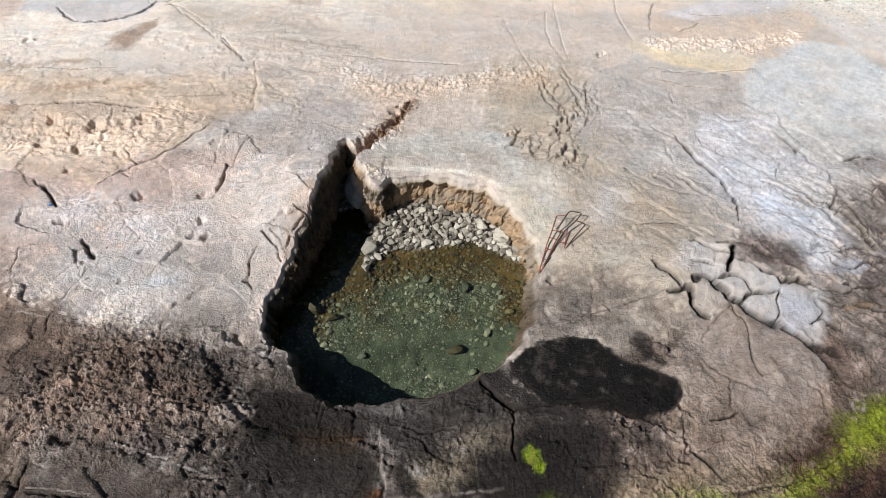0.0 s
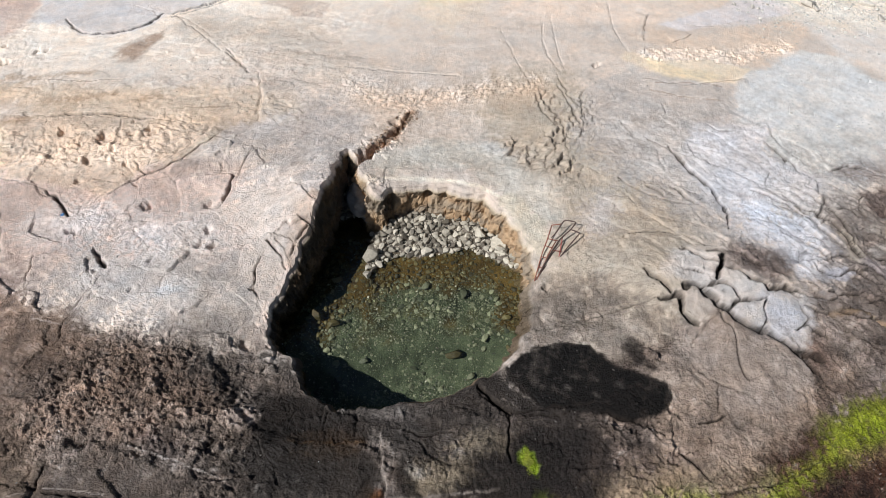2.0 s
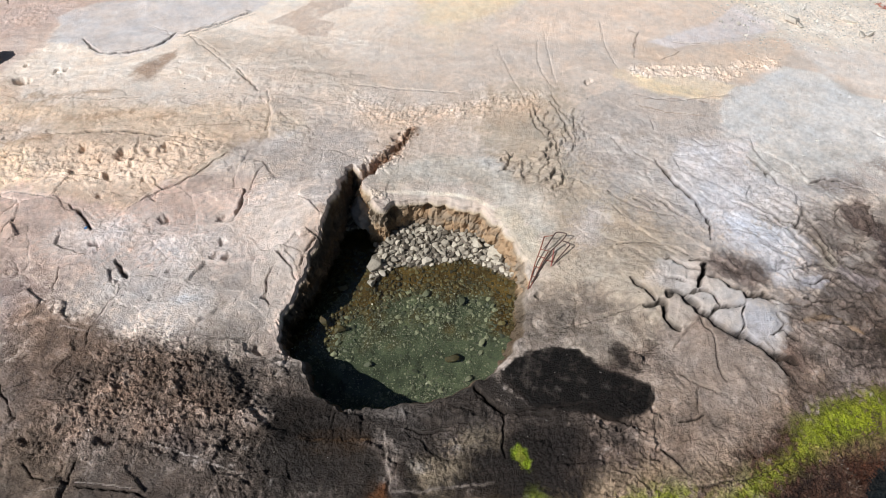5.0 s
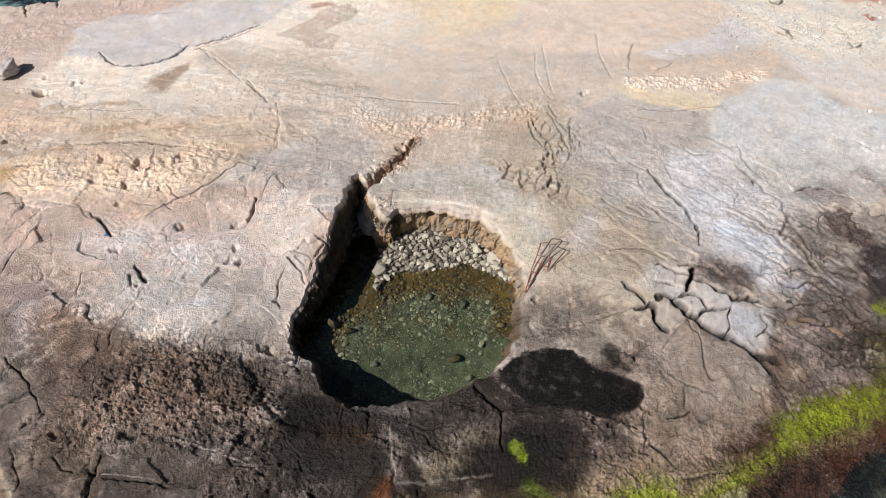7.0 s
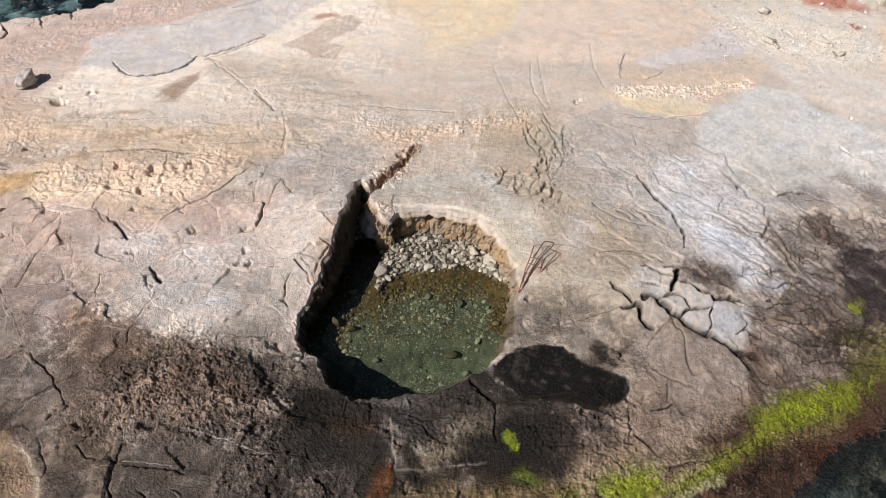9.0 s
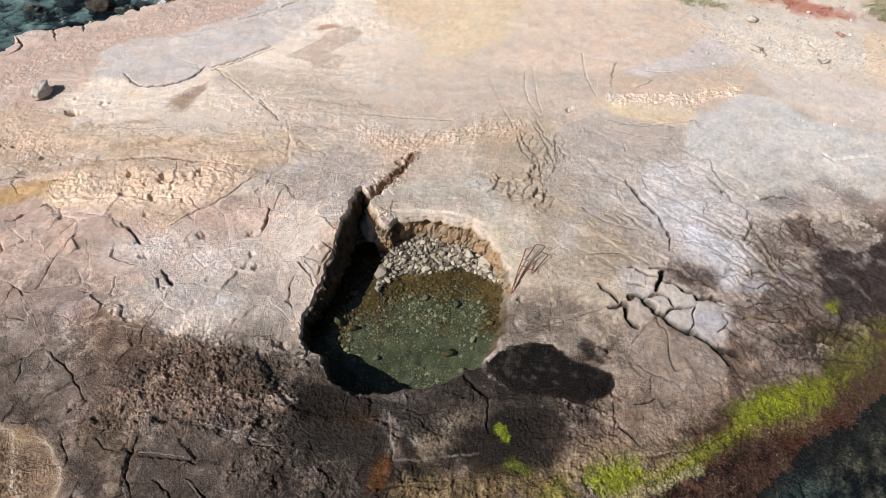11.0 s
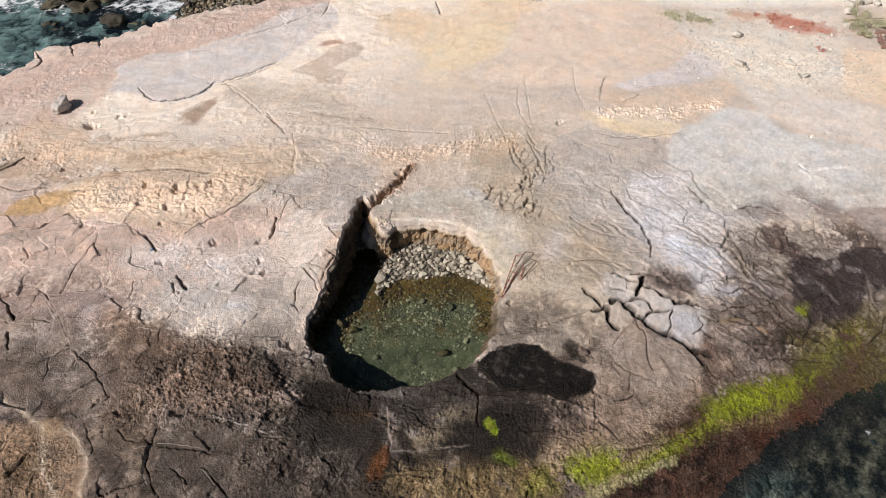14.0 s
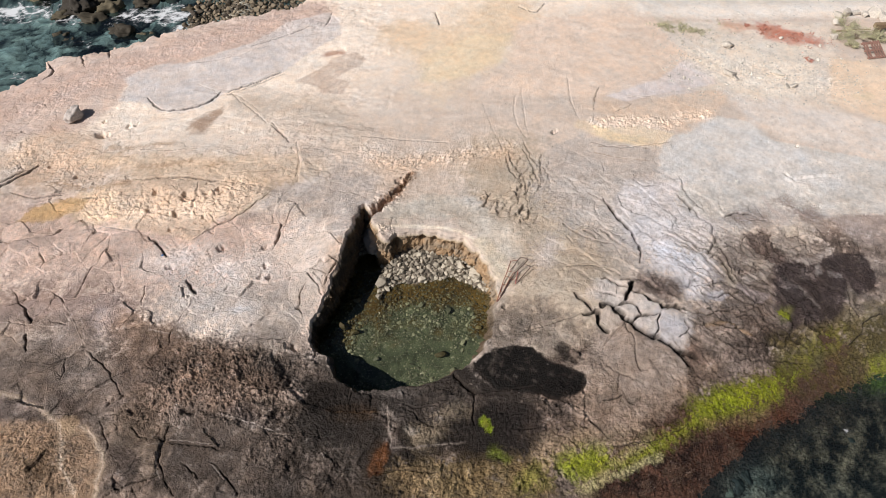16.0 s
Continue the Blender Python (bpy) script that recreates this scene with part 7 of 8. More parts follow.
def scatter(rng, count, box, fits, sizes, gap=0.42):
    """Spots that keep apart, largest first: (x, y, size)."""
    out, cells = [], {}
    for size in sorted((sizes(rng) for _ in range(count)), reverse=True):
        for _ in range(14):
            x, y = rng.uniform(box[0], box[2]), rng.uniform(box[1], box[3])
            if not fits(x, y, size):
                continue
            cx, cy = int(x // 0.5), int(y // 0.5)
            if all(math.hypot(x - a, y - b) > gap * (size + s) for i in (-1, 0, 1) for j in (-1, 0, 1) for a, b, s in cells.get((cx + i, cy + j), ())):
                out.append((x, y, size))
                cells.setdefault((cx, cy), []).append((x, y, size))
                break
    return out


IN_X, IN_Y = np.arange(-5.5, 4, 0.05), np.arange(4, 15, 0.05)
_mx, _my = np.meshgrid(IN_X, IN_Y)
IN_MAP = inside_rim(_mx.ravel(), _my.ravel()).reshape(_mx.shape)
BED_MAP = bed(_mx.ravel(), _my.ravel()).reshape(_mx.shape)


def pool_in(x, y):
    return IN_MAP[int((y - 4) / 0.05), int((x + 5.5) / 0.05)] if -5.5 < x < 3.9 and 4 < y < 14.9 else -9


def pool_z(x, y):
    return BED_MAP[int((y - 4) / 0.05), int((x + 5.5) / 0.05)]


def ground_z(x, y):
    return float(fields(np.array([x]), np.array([y]))[0][0])


rng = random.Random(4)
COBBLES = [stone_mesh("cobble", 100 + k, COBBLE, 13, 0.8) for k in range(10)]
SUNKEN = [stone_mesh("sunken_cobble", 200 + k, SUNK, 16, 0.7, 0) for k in range(6)]
PEBBLES = [stone_mesh("pebble", 300 + k, GREEN_SUNK, 9, 0.7, 0) for k in range(6)]
DRY_PEBBLES = [stone_mesh("dry_pebble", 320 + k, COBBLE, 10, 0.7, 0) for k in range(6)]
beach = scatter(rng, 4500, (-4.6, 8, 3.2, 14), lambda x, y, s: pool_in(x, y) > 0.06 + 0.3 * s and -0.02 < pool_z(x, y) < 1.2, lambda r: 0.045 + 0.21 * r.random() ** 3.0, 0.34)
for k, (x, y, s) in enumerate(beach[:230]):
    stone("cobble", COBBLES[k % 10], (x, y, pool_z(x, y)), s, rng, "grey angular cobble on the beach inside the pool", "cobbles in the pool", 0.3, "cobble")
heap("small_cobbles", COBBLES, [(x, y, pool_z(x, y) + 0.2 * s, s, rng.uniform(0, 6.3)) for x, y, s in beach[230:]], COBBLE, "small grey cobbles heaped between larger ones")
shingle = [(rng.uniform(-4.6, 3.2), rng.uniform(8, 14)) for _ in range(9000)]
heap("shingle", DRY_PEBBLES, [(x, y, pool_z(x, y) + 0.012, rng.uniform(0.03, 0.085), rng.uniform(0, 6.3)) for x, y in shingle if pool_in(x, y) > 0.05 and -0.03 < pool_z(x, y) < 1.2], COBBLE, "grey shingle on the pool's beach")
bright = [(rng.uniform(-4, 3), rng.uniform(5, 11)) for _ in range(1500)]
heap("pale_pebbles", DRY_PEBBLES, [(x, y, pool_z(x, y) + 0.012, 0.025 + 0.07 * rng.random() ** 4, rng.uniform(0, 6.3)) for x, y in bright if pool_in(x, y) > 0.1 and pool_z(x, y) < -0.1], COBBLE, "pale pebbles scattered on the pool's floor")
# larger blocks on the beach
for (x, y, z), s, mat_k in (((-1.96, 10.67, 0.15), 0.50, 1), ((-0.37, 10.92, 0.10), 0.42, 3), ((1.19, 11.52, 0.35), 0.40, 5), ((0.70, 11.39, 0.30), 0.30, 2), ((-2.05, 10.07, 0.15), 0.30, 6), ((-1.84, 10.23, 0.15), 0.26, 8), ((-2.92, 10.07, 0.10), 0.3, 9), ((0.18, 11.59, 0.30), 0.3, 7), ((-1.20, 11.25, 0.25), 0.26, 4)):
    stone("boulder", COBBLES[mat_k], (x, y, pool_z(x, y) + 0.04), s, rng, "pale angular boulder among the cobbles", "", 0.2, "boulder")
slab_mesh = stone_mesh("slab", 77, COBBLE, 18, 0.4)
for (x, y, z), s in (((1.73, 11.20, 0.20), 0.62), ((1.90, 11.03, 0.10), 0.5)):
    stone("slab", slab_mesh, (x, y, pool_z(x, y) + 0.05), s, rng, "flat grey slab leaning at the water's edge", "", 0.2, "boulder")
# stones under water
sunk = scatter(rng, 2600, (-4.6, 5.2, 3.2, 11.5), lambda x, y, s: pool_in(x, y) > 0.03 + 0.25 * s and -0.36 < pool_z(x, y) < -0.02, lambda r: 0.04 + 0.15 * r.random() ** 2.5, 0.36)
heap("sunken_cobbles", SUNKEN, [(x, y, pool_z(x, y) - 0.02 * s, s, rng.uniform(0, 6.3)) for x, y, s in sunk], SUNK, "brown weedy cobbles under shallow water")
deep_stones = scatter(rng, 420, (-4, 6, 3, 11), lambda x, y, s: pool_in(x, y) > 0.3 and pool_z(x, y) < -0.33 and perlin(np.array([x * 0.9]), np.array([y * 0.9]), 77)[0] + 0.25 * (y - 8.5) > 0.1, lambda r: 0.06 + 0.16 * r.random() ** 2.5, 0.5)
heap("deep_stones", SUNKEN, [(x, y, pool_z(x, y), s, rng.uniform(0, 6.3)) for x, y, s in deep_stones], GREEN_SUNK, "dull green stones half buried in the pool's gravel")
gravel = [(rng.uniform(-4.6, 3.2), rng.uniform(5, 11.5)) for _ in range(24000)]
heap("gravel", PEBBLES, [(x, y, pool_z(x, y) + 0.006, rng.uniform(0.02, 0.045) + 0.09 * rng.random() ** 10, rng.uniform(0, 6.3)) for x, y in gravel if pool_in(x, y) > 0.02 and pool_z(x, y) < -0.3], GREEN_SUNK, "pale green gravel on the pool's floor")
BROWN_BOULDER = stone_mesh("sunken_boulder", 400, SUNK, 16, 0.8)
GREEN_BOULDER = stone_mesh("sunken_boulder", 401, GREEN_SUNK, 18, 0.7)
for (x, y, z), s, me in (((0.47, 7.98, -0.45), 0.46, BROWN_BOULDER), ((0.95, 7.53, -0.45), 0.26, GREEN_BOULDER), ((1.66, 9.58, -0.50), 0.22, GREEN_BOULDER), ((-0.38, 9.93, -0.60), 0.28, GREEN_BOULDER), ((1.91, 8.93, -0.50), 0.26, BROWN_BOULDER), ((1.33, 8.41, -0.50), 0.3, GREEN_BOULDER), ((0.72, 9.74, -0.60), 0.34, GREEN_BOULDER), ((-2.80, 8.58, -0.60), 0.34, BROWN_BOULDER), ((-3.28, 8.77, -0.50), 0.36, BROWN_BOULDER), ((-1.93, 7.64, -0.70), 0.26, GREEN_BOULDER), ((2.00, 8.18, -0.50), 0.26, BROWN_BOULDER)):
    stone("sunken_boulder", me, (x, y, pool_z(x, y)), s, rng, "weedy boulder on the floor of the pool", "sunken boulders", 0.2, "boulder")

for (x, y, z), s in (((10.10, 3.37, -0.30), 0.5), ((10.53, 3.61, -0.30), 0.42), ((9.76, 3.11, -0.30), 0.4), ((10.87, 3.53, -0.30), 0.3), ((9.42, 3.17, -0.30), 0.35), ((14.47, 5.03, -0.30), 0.2)):
    stone("sunken_boulder", boulder_mesh("sunken_boulder", int(x * 100) % 900, BEACH_STONE, 0.4, 0.35), (x, y, min(-0.3, ground_z(x, y) - 0.05)), s, rng, "pale rock under clear water by the weedy shore", "pale sunken rocks", 0.2, "rock")

# ---- rocks of the far shore ----
SEA_ROCKS = [boulder_mesh("sea_rock", 500 + k, SEA_ROCK, 0.6, 0.55) for k in range(6)]
for (x, y, z), s in (((-23.14, 31.25, 0.00), 1.9), ((-21.66, 30.23, 0.00), 1.5), ((-23.95, 30.68, 0.00), 1.2), ((-21.10, 31.46, 0.00), 1.4), ((-23.14, 28.46, 0.00), 1.0), ((-22.19, 28.07, 0.00), 0.8), ((-19.26, 28.91, -0.00), 1.3), ((-17.98, 28.65, 0.00), 0.8), ((-17.64, 28.85, 0.00), 0.7), ((-22.30, 32.67, 0.00), 1.8), ((-19.19, 32.08, 0.00), 1.2), ((-16.15, 31.50, 0.00), 1.0), ((-15.27, 30.34, 0.00), 1.0), ((-14.73, 30.88, 0.00), 0.9), ((-14.22, 31.57, 0.00), 0.9), ((-15.35, 31.81, 0.00), 1.1), ((-14.10, 29.86, 0.00), 0.8), ((-13.64, 30.72, 0.00), 0.7), ((-26.46, 33.02, 0.00), 1.6), ((-18.17, 33.33, 0.00), 1.5)):
    stone("sea_rock", SEA_ROCKS[rng.randrange(6)], (x, y, -0.55), s * 1.15, rng, "dark wet rock awash at the sea's edge", "rocks in the sea", 0.1, "rock")
BEACH_STONES = [stone_mesh("beach_stone", 520 + k, BEACH_STONE, 22, 0.75, 0) for k in range(8)]
bx0, by0 = (-14.84, 29.18, 0.30)[:2]
bx1, by1 = (-9.10, 33.81, 0.30)[:2]
shingle_far = scatter(rng, 900, (bx0 - 1, by0 - 1, bx1 + 1, by1 + 3), lambda x, y, s: float(cliff_side(np.array([x]), np.array([y]))[0]) > 0.15 and y < by1 + 3, lambda r: 0.14 + 0.3 * r.random() ** 2.2, 0.4)
for k, (x, y, s) in enumerate(shingle_far[:140]):
    stone("beach_stone", BEACH_STONES[k % 8], (x, y, max(0.05, ground_z(x, y))), s, rng, "sandy brown boulder of the cove's beach", "beach boulders", 0.3, "boulder")
heap("beach_stones", BEACH_STONES, [(x, y, max(0.05, ground_z(x, y)) + 0.1 * s, s, rng.uniform(0, 6.3)) for x, y, s in shingle_far[140:]], BEACH_STONE, "sandy brown stones of the cove's beach")

# ---- loose rocks on the platform ----
GREY_ROCK = stone_material("grey_rock", (0.26, 0.24, 0.215), (0.36, 0.33, 0.29), 0.85)
LONER_ROCK = stone_material("loose_rock", (0.46, 0.41, 0.375), (0.58, 0.52, 0.47), 0.85)
x, y = (-17.43, 19.08)
loner = stone("loose_boulder", boulder_mesh("loose_boulder", 631, LONER_ROCK, 0.62, 0.3), (x, y, ground_z(x, y)), 0.95, rng, "single grey boulder lying on the sandstone", "", 0.3, "boulder")
RUBBLE = [stone_mesh("rubble", 620 + k, PALE_STONE, 12, 0.6, 0.06) for k in range(6)]
SMALL_RUBBLE = [stone_mesh("small_rubble", 660 + k, PALE_STONE, 12, 0.6) for k in range(6)]
CHIPS = [stone_mesh("chip", 640 + k, PALE_STONE, 9, 0.6, 0) for k in range(6)]
for (x, y), s in (((15.44, 26.55), 0.95), ((14.80, 23.89), 0.85), ((14.99, 23.50), 0.50), ((17.31, 23.98), 0.75), ((17.76, 22.88), 0.60), ((17.36, 22.86), 0.50), ((18.58, 27.43), 0.40), ((15.73, 24.94), 0.30), ((16.29, 23.55), 0.30)):
    stone("rubble", RUBBLE[rng.randrange(6)], (x, y, ground_z(x, y)), s * 0.85, rng, "pale block among the rubble behind the platform", "rubble blocks", 0.3, "rock")
lo, hi = (11.39, 21.47), (21.33, 28.01)
small = scatter(rng, 110, (lo[0], lo[1], hi[0], hi[1]), lambda x, y, s: True, lambda r: 0.07 + 0.18 * r.random() ** 3, 0.5)
for (x, y, s), z in zip(small, fields(np.array([p[0] for p in small]), np.array([p[1] for p in small]))[0]):
    stone("small_rubble", SMALL_RUBBLE[rng.randrange(6)], (x, y, z), s, rng, "small pale stone in the rubble behind the platform", "small rubble", 0.3, "stone")
for (x, y), s in (((22.22, 29.11), 0.7), ((22.55, 29.74), 0.6), ((23.11, 30.01), 0.7), ((23.62, 30.15), 0.6), ((24.05, 29.92), 0.5), ((24.64, 29.94), 0.9), ((25.06, 29.70), 0.9), ((25.57, 29.85), 0.8), ((26.01, 29.74), 0.8), ((21.43, 27.44), 0.5)):
    stone("wall_stone", RUBBLE[rng.randrange(6)], (x, y, ground_z(x, y)), s * 1.1, rng, "whitewashed stone in a low row beside the track", "row of white stones", 0.15, "stone")
CHIP = stone_material("chip", (0.36, 0.33, 0.29), (0.5, 0.47, 0.42), 0.9)
chips = [(rng.uniform(11, 27), rng.uniform(13, 34)) for _ in range(1500)] + [(rng.uniform(lo[0], hi[0]), rng.uniform(lo[1], hi[1])) for _ in range(2500)]
cz = fields(np.array([c[0] for c in chips]), np.array([c[1] for c in chips]))[0]
heap("stone_chips", CHIPS, [(x, y, z + 0.01, 0.03 + 0.12 * rng.random() ** 6, rng.uniform(0, 6.3)) for (x, y), z in zip(chips, cz)], CHIP, "pale stone chips strewn on gravel")
SHEET = [(9.78, 16.46), (11.52, 18.91), (13.33, 20.35), (14.70, 20.03), (15.55, 18.69), (21.41, 17.02), (20.14, 14.19), (16.18, 14.19), (13.40, 14.47), (11.56, 13.57), (10.54, 13.91), (10.28, 14.88), (9.78, 16.46)]
sx0, sx1, sy0, sy1 = min(p[0] for p in SHEET), max(p[0] for p in SHEET), min(p[1] for p in SHEET), max(p[1] for p in SHEET)
flakes = np.array([(rng.uniform(sx0, sx1), rng.uniform(sy0, sy1)) for _ in range(9000)])
flakes = flakes[within(flakes[:, 0], flakes[:, 1], SHEET)]
heap("fine_gravel", CHIPS, [(x, y, z + 0.004, 0.02 + 0.04 * rng.random() ** 2, rng.uniform(0, 6.3)) for (x, y), z in zip(flakes, fields(flakes[:, 0], flakes[:, 1])[0])], stone_material("fine_gravel", (0.34, 0.33, 0.31), (0.62, 0.6, 0.56), 0.9), "sheet of fine grey gravel on the rock")
ROCK_GRIT = stone_material("grit", (0.10, 0.09, 0.08), (0.26, 0.23, 0.2), 0.9)
bits = [(rng.uniform(-10, 10), rng.uniform(2.5, 18)) for _ in range(900)]
cz = fields(np.array([c[0] for c in bits]), np.array([c[1] for c in bits]))[0]
heap("grit", CHIPS, [(x, y, z + 0.004, 0.02 + 0.06 * rng.random() ** 4, rng.uniform(0, 6.3)) for (x, y), z in zip(bits, cz) if pool_in(x, y) < -0.2], ROCK_GRIT, "small stones lying loose on the rock")


# ---- weed ----
def tufts(name, spots, mat, length, width, lift, label, category, seed):
    """Short flat blades lying over the rock; spots: x, y, z."""
    r = np.random.default_rng(seed)
    p = np.asarray(spots)
    a = r.uniform(0, math.tau, len(p))
    ln = length * r.uniform(0.5, 1.3, len(p))
    wd = width * r.uniform(0.6, 1.4, len(p))
    rise = lift * r.uniform(0.2, 1.0, len(p))
    dx, dy = np.cos(a), np.sin(a)
    v = np.stack([
        np.column_stack([p[:, 0] - dy * wd, p[:, 1] + dx * wd, p[:, 2] - 0.01]),
        np.column_stack([p[:, 0] + dy * wd, p[:, 1] - dx * wd, p[:, 2] - 0.01]),
        np.column_stack([p[:, 0] + dx * ln * 0.5 + dy * wd, p[:, 1] + dy * ln * 0.5 - dx * wd, p[:, 2] + rise]),
        np.column_stack([p[:, 0] + dx * ln * 0.5 - dy * wd, p[:, 1] + dy * ln * 0.5 + dx * wd, p[:, 2] + rise]),
        np.column_stack([p[:, 0] + dx * ln, p[:, 1] + dy * ln, p[:, 2] + rise * 0.5]),
    ], axis=1).reshape(-1, 3)
    b = np.arange(len(p))[:, None] * 5
    tri = np.concatenate([b + [[0, 1, 2]], b + [[0, 2, 3]], b + [[3, 2, 4]]])
    return tagged(new(name, mesh_from(name, v, tri, mat, False)), label, category, kind="stuff")


def strewn(lines, count, seed):
    """Places gathered along lines (points, width), standing on the rock."""
    r = random.Random(seed)
    out = []
    total = sum(w for _, w in lines)
    for pts, w in lines:
        curve = rounded(pts, 12, False)
        for _ in range(int(count * w / total)):
            c = curve[r.randrange(len(curve))]
            out.append((c[0] + r.gauss(0, w * 0.5), c[1] + r.gauss(0, w * 0.5)))
    out = np.array(out)
    clump = perlin(out[:, 0] * 2.2, out[:, 1] * 2.2, seed) + 0.6 * perlin(out[:, 0] * 6, out[:, 1] * 6, seed + 1)
    clump = clump + 0.9 * perlin(out[:, 0] * 0.8, out[:, 1] * 0.8, seed + 2)
    out = out[clump > 0.45]
    return np.column_stack([out, fields(out[:, 0], out[:, 1])[0]])


tufts("green_weed", strewn([([(4.55, 3.38), (5.89, 3.71)], 0.4), ([(6.35, 3.52), (7.93, 4.40), (8.81, 5.06), (9.43, 5.61)], 0.22), ([(9.29, 5.59), (10.74, 6.00), (12.10, 6.52)], 0.5), ([(12.58, 6.82), (13.34, 7.67), (15.09, 8.80)], 0.3), ([(15.89, 7.40), (16.91, 7.37)], 0.45), ([(1.96, 4.61), (2.14, 4.50)], 0.16), ([(2.31, 3.92), (2.49, 3.71)], 0.12), ([(12.97, 9.26), (13.15, 9.13)], 0.12), ([(3.47, 3.05), (3.96, 3.40)], 0.15)], 34000, 5), ALGA, 0.06, 0.007, 0.02, "bright green seaweed carpeting the rock by the sea", "seaweed", 6)
tufts("brown_weed", strewn([([(6.67, 2.68), (8.05, 3.63), (10.15, 4.53), (12.39, 5.47)], 1.0), ([(13.01, 6.51), (14.78, 6.86), (15.96, 6.17)], 0.6), ([(14.51, 8.38), (14.47, 7.38)], 0.5)], 24000, 7), KELP, 0.12, 0.012, 0.035, "dark brown seaweed hanging over the water's edge", "seaweed", 8)
tufts("red_succulents", strewn([([(17.82, 28.35), (19.38, 27.82), (20.38, 27.12)], 0.95), ([(19.49, 25.45), (19.57, 25.19)], 0.25), ([(16.22, 28.89), (18.34, 28.49)], 0.5)], 7000, 9), SUCCULENT, 0.08, 0.02, 0.05, "red creeping succulents among stones", "plants", 10)
tufts("dry_grass", strewn([([(12.25, 28.39), (15.10, 28.25)], 0.9), ([(12.84, 26.72), (13.39, 27.07)], 0.3)], 2500, 11), SHRUB, 0.16, 0.012, 0.12, "sparse dry grass on pale gravel", "grass", 12)


def shrub(at, radius, count, seed):
    """A low bush: woody stems and a loose crown of narrow leaves."""
    r = random.Random(seed)
    root = new("shrub")
    root.location = at
    bm = bmesh.new()
    tips = []
    for k in range(14):
        a, up = r.uniform(0, math.tau), r.uniform(0.3, 0.8)
        tip = Vector((math.cos(a) * radius * (1 - 0.5 * up), math.sin(a) * radius * (1 - 0.5 * up), radius * up))
        tips.append(tip)
        side = tip.cross(Vector((0, 0, 1))).normalized() * 0.018
        base = [bm.verts.new(v) for v in (-side, side, Vector((0, 0.02, 0)))]
        bm.faces.new(base)
        top = bm.verts.new(tip)
        for i in range(3):
            bm.faces.new((base[i], base[(i + 1) % 3], top))
    part("stems", bm, TIMBER, root)
    bm = bmesh.new()
    for _ in range(count):
        t = r.choice(tips) * r.uniform(0.5, 1.1)
        c = t + Vector((r.gauss(0, 0.12), r.gauss(0, 0.12), r.gauss(0, 0.07))) * radius
        d = Vector((r.gauss(0, 1), r.gauss(0, 1), r.gauss(0.5, 0.7))).normalized()
        s = d.orthogonal().normalized()
        ln, wd = 0.09 * r.uniform(0.6, 1.4), 0.016
        bm.faces.new([bm.verts.new(c - s * wd), bm.verts.new(c + d * ln * 0.5 - s * wd * 0.3), bm.verts.new(c + d * ln), bm.verts.new(c + s * wd)])
    part("leaves", bm, SHRUB, root)
    return tagged(root, "low olive-green shrub with dry twigs beside stones", "shrub", "shrubs by the track")


for (x, y), radius in (((22.56, 28.76), 0.7), ((21.83, 27.68), 0.6), ((22.69, 27.49), 0.75), ((23.52, 27.63), 0.6), ((23.90, 27.42), 0.55), ((22.06, 26.68), 0.4)):
    shrub((x, y, ground_z(x, y) - 0.03), radius, 700, int(x * 100))


# ---- ladder at the pool ----
def tube(pts, radius, bm=None, sides=8):
    bm = bm or bmesh.new()
    pts = [Vector(p) for p in pts]
    rings = []
    for k, p in enumerate(pts):
        d = (pts[min(k + 1, len(pts) - 1)] - pts[max(k - 1, 0)]).normalized()
        a = d.orthogonal().normalized()
        b = d.cross(a)
        rings.append([bm.verts.new(p + radius * (a * math.cos(math.tau * i / sides) + b * math.sin(math.tau * i / sides))) for i in range(sides)])
    for r0, r1 in zip(rings, rings[1:]):
        best = min(range(sides), key=lambda o: sum((r0[i].co - r1[(i + o) % sides].co).length for i in range(sides)))
        for i in range(sides):
            bm.faces.new((r0[i], r0[(i + 1) % sides], r1[(i + 1 + best) % sides], r1[(i + best) % sides]))
    bm.faces.new(rings[0])
    bm.faces.new(rings[-1][::-1])
    bmesh.ops.recalc_face_normals(bm, faces=bm.faces)
    return bm


def bent(pts, k=0.25):
    """The points with each corner cut to a short curve."""
    v = [Vector(p) for p in pts]
    out = [v[0]]
    for a, b, c in zip(v, v[1:], v[2:]):
        d = min((a - b).length, (c - b).length) * k
        p, q = b + (a - b).normalized() * d, b + (c - b).normalized() * d
        out += [p, (p + 2 * b + q) / 4, q]
    return out + [v[-1]]


x, y = (-2.36, 12.45)
stone("corner_boulder", boulder_mesh("corner_boulder", 645, GREY_ROCK, 0.85, 0.34), (x, y, pool_z(x, y)), 1.25, rng, "grey worn boulder jammed in the back corner of the pool", "", 0.1, "boulder")
crumbs = [(p[0] + rng.gauss(0, 0.12), p[1] + rng.gauss(0, 0.12)) for p in rounded(GULLY[1:], 20, False) for _ in range(3)]
CRUMB = stone_material("crumb", (0.22, 0.13, 0.08), (0.42, 0.32, 0.23), 0.9)
heap("gully_rubble", CHIPS, [(x, y, z + 0.01, 0.05 + 0.12 * rng.random() ** 2, rng.uniform(0, 6.3)) for (x, y), z in zip(crumbs, fields(np.array([p[0] for p in crumbs]), np.array([p[1] for p in crumbs]))[0])], CRUMB, "orange-brown crumbled rock lying in the gully", "rubble")
ladder = new("ladder")
ladder.location = (2.83, 9.83, 1.15)
BACK = Matrix.Translation(-ladder.location)


def ladder_part(name, pts, radius, mat, label=""):
    part(name, tube([BACK @ Vector(p) for p in bent(pts)], radius), mat, ladder, label)


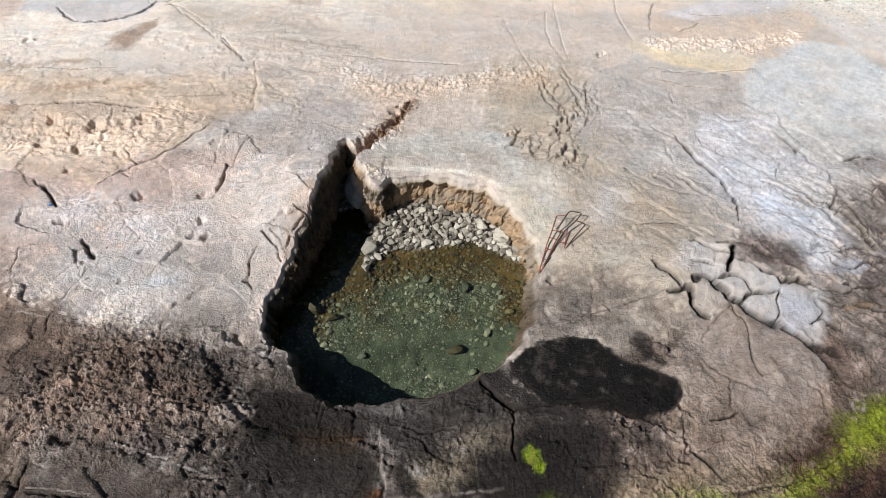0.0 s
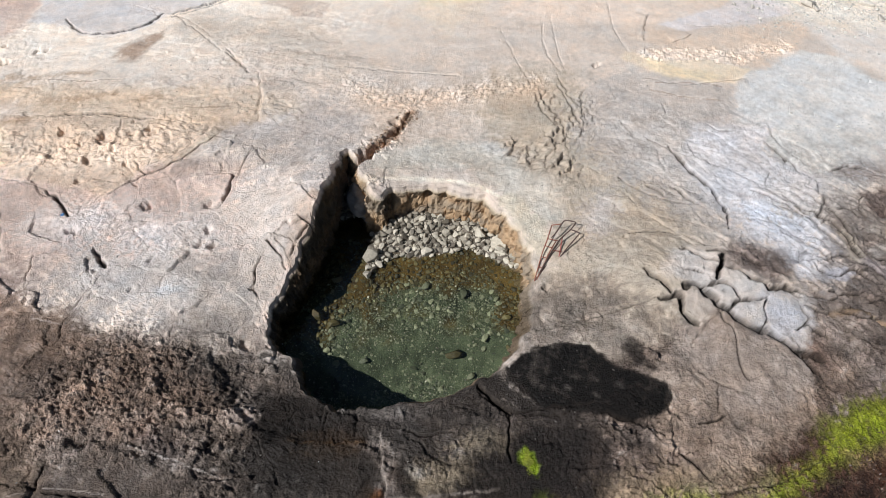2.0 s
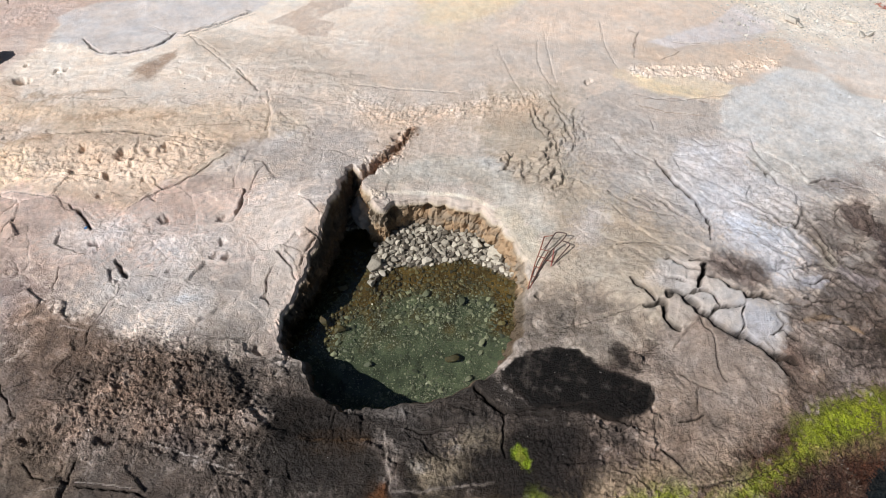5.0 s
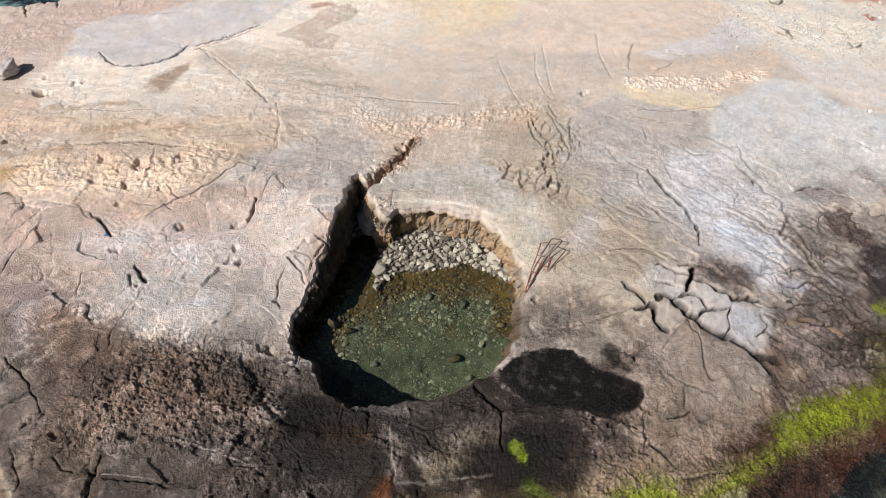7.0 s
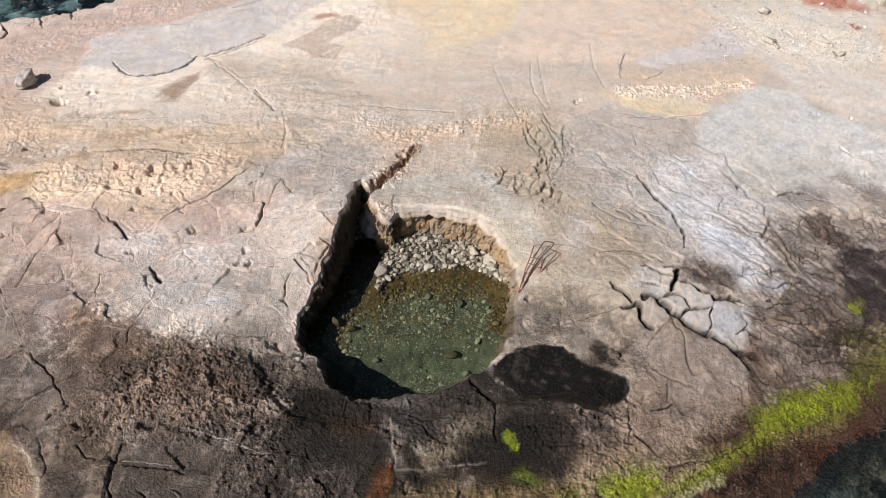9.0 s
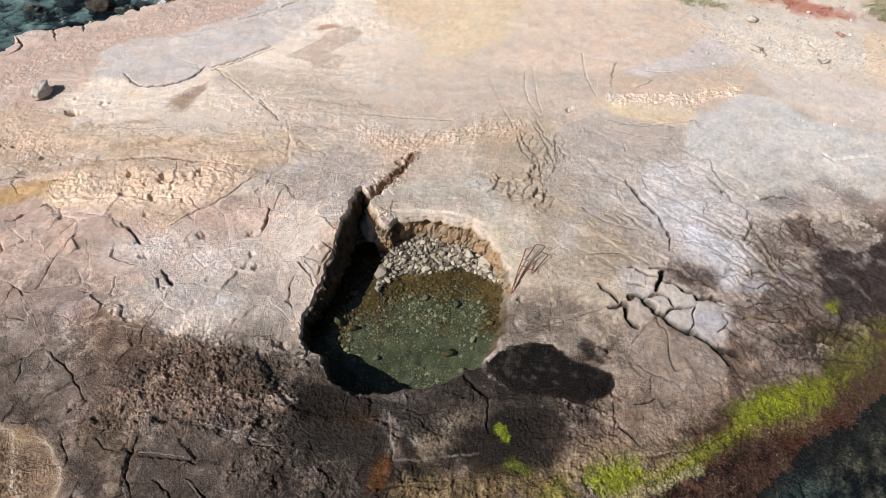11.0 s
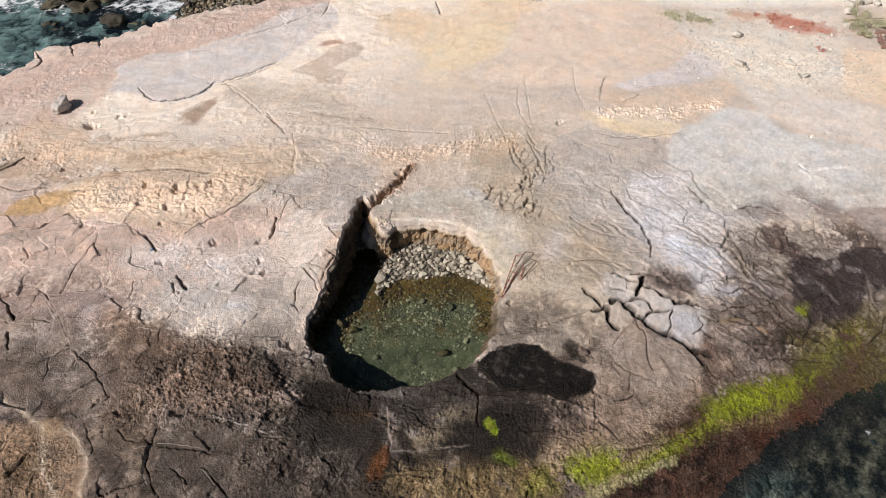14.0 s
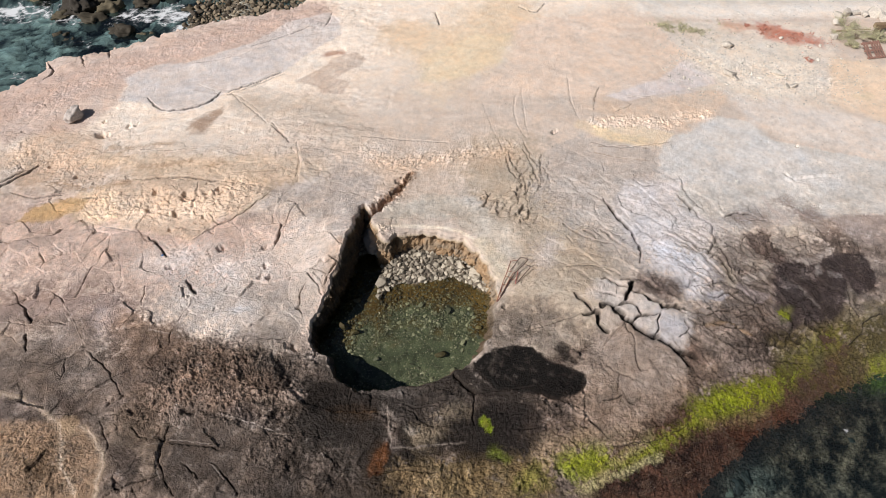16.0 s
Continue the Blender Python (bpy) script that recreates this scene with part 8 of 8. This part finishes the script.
ladder_part("hand_rail", ((2.65, 9.46, 1.16), (3.02, 10.13, 1.26), (3.26, 10.48, 1.37), (3.56, 10.74, 1.47), (3.73, 10.96, 1.54), (3.40, 11.02, 1.54), (3.15, 10.63, 1.43), (3.02, 10.51, 1.37)), 0.017, DARK_STEEL, "dark bent steel hand rail")
ladder_part("hand_rail", ((3.56, 10.74, 1.47), (3.81, 10.65, 1.45), (3.43, 10.23, 1.28), (3.20, 9.94, 1.16)), 0.017, DARK_STEEL, "dark bent steel hand rail")
ladder_part("rail", ((2.51, 9.23, 1.12), (2.66, 9.72, 1.18), (2.77, 10.09, 1.26), (2.92, 10.47, 1.35), (3.06, 10.89, 1.47)), 0.016, RUST, "rusty red ladder rail")
ladder_part("rail", ((2.57, 9.27, 1.12), (2.81, 9.78, 1.18), (2.95, 10.08, 1.25), (3.14, 10.41, 1.33)), 0.016, RUST, "rusty red ladder rail")
ladder_part("post", ((3.20, 9.94, 1.16), (3.27, 10.25, 1.25), (3.33, 10.54, 1.35)), 0.016, RED_PAINT, "post with faded red paint")
ladder_part("foot_bar", ((2.87, 9.74, 1.16), (2.73, 9.54, 1.15), (2.54, 9.25, 1.12)), 0.014, DARK_STEEL, "dark bent foot bar")
for a, b in (((2.94, 10.49, 1.35), (3.20, 10.43, 1.35)), ((2.84, 10.29, 1.30), (3.05, 10.20, 1.30)), ((2.73, 9.96, 1.23), (2.89, 9.91, 1.23)), ((2.65, 9.66, 1.18), (2.76, 9.61, 1.18)), ((3.06, 10.88, 1.47), (3.31, 10.91, 1.49)), ((3.04, 10.16, 1.27), (3.28, 10.12, 1.27))):
    ladder_part("rung", (a, (np.array(a) + np.array(b)) / 2, b), 0.013, RUST)
tagged(ladder, "bent rusty steel ladder with hand rails at the pool's rim", "ladder")

# ---- pallet and timber by the track ----
def box_bm(lx, ly, lz, bevel=0.006):
    bm = bmesh.new()
    bmesh.ops.create_cube(bm, size=1, matrix=Matrix.Diagonal((lx, ly, lz, 1)))
    bmesh.ops.bevel(bm, geom=bm.edges[:], offset=bevel, segments=1, affect="EDGES")
    return bm


def pallet(at, turn, tilt):
    root = new("pallet")
    root.matrix_world = pose(*at, tilt, 0, turn)
    for y in (-0.45, 0, 0.45):
        part("bearer", box_bm(1.0, 0.09, 0.09), PALLET_WOOD, root, flat=True).location = (0, y, 0.045)
    for k in range(7):
        if k != 2:
            part("slat", box_bm(0.10, 1.08, 0.022), PALLET_WOOD, root, flat=True).location = (-0.45 + 0.15 * k, 0, 0.101)
    return tagged(root, "weathered red-brown slatted wooden pallet propped on stones", "pallet")


x, y = (22.90, 26.05)
pallet((x, y, ground_z(x, y) + 0.18), 12, 22)
x, y = (24.56, 28.25)
beam = new("timber_beam")
beam.matrix_world = pose(x + 0.5, y, ground_z(x, y) + 0.42, 0, 0, 3)
part("beam", box_bm(2.6, 0.26, 0.24, 0.02), TIMBER, beam, flat=True)
for dx in (-1.0, 1.0):
    part("support", box_bm(0.2, 0.3, 0.34, 0.02), TIMBER, beam, flat=True).location = (dx, 0, -0.28)
tagged(beam, "thick weathered timber beam on short supports", "beam")
x, y = (22.65, 28.18)
pole = new("pole", mesh_from("pole", [(0, 0, 0)] * 3, [(0, 1, 2)], TIMBER))
bm = tube([(-0.9, 0, 0.2), (0, 0.03, 0.28), (1.0, 0, 0.34)], 0.035)
bm.to_mesh(pole.data)
bm.free()
pole.location = (x, y, ground_z(x, y) - 0.16)
tagged(pole, "thin weathered wooden pole lying across shrubs", "pole")

# ---- litter and a ring of stone ----
for (x, y, z), s, mat in (((-4.22, 8.20, 0.02), 0.14, WHITE_BIT), ((-4.26, 7.98, 0.02), 0.08, WHITE_BIT), ((-3.32, 6.81, 0.02), 0.07, WHITE_BIT), ((-4.01, 7.74, 0.02), 0.06, WHITE_BIT)):
    me = stone_mesh("litter", int(x * 977) % 999, mat, 7, 0.3, 0)
    stone("litter", me, (x, y, z), s, rng, "scrap of white plastic afloat in the pool", "floating scraps", 0.3, "litter")
for (x, y), s, mat in (((-10.41, 10.82), 0.12, BLUE_BIT), ((3.06, 4.65), 0.04, WHITE_BIT), ((-2.35, 4.37), 0.04, WHITE_BIT), ((-7.92, 4.77), 0.06, WHITE_BIT)):
    me = stone_mesh("litter", int(x * 977) % 999, mat, 7, 0.5, 0)
    stone("litter", me, (x, y, ground_z(x, y)), s, rng, "scrap of blue cloth caught in a crack" if mat is BLUE_BIT else "scrap of white litter on dark rock", "", 0.2, "litter")
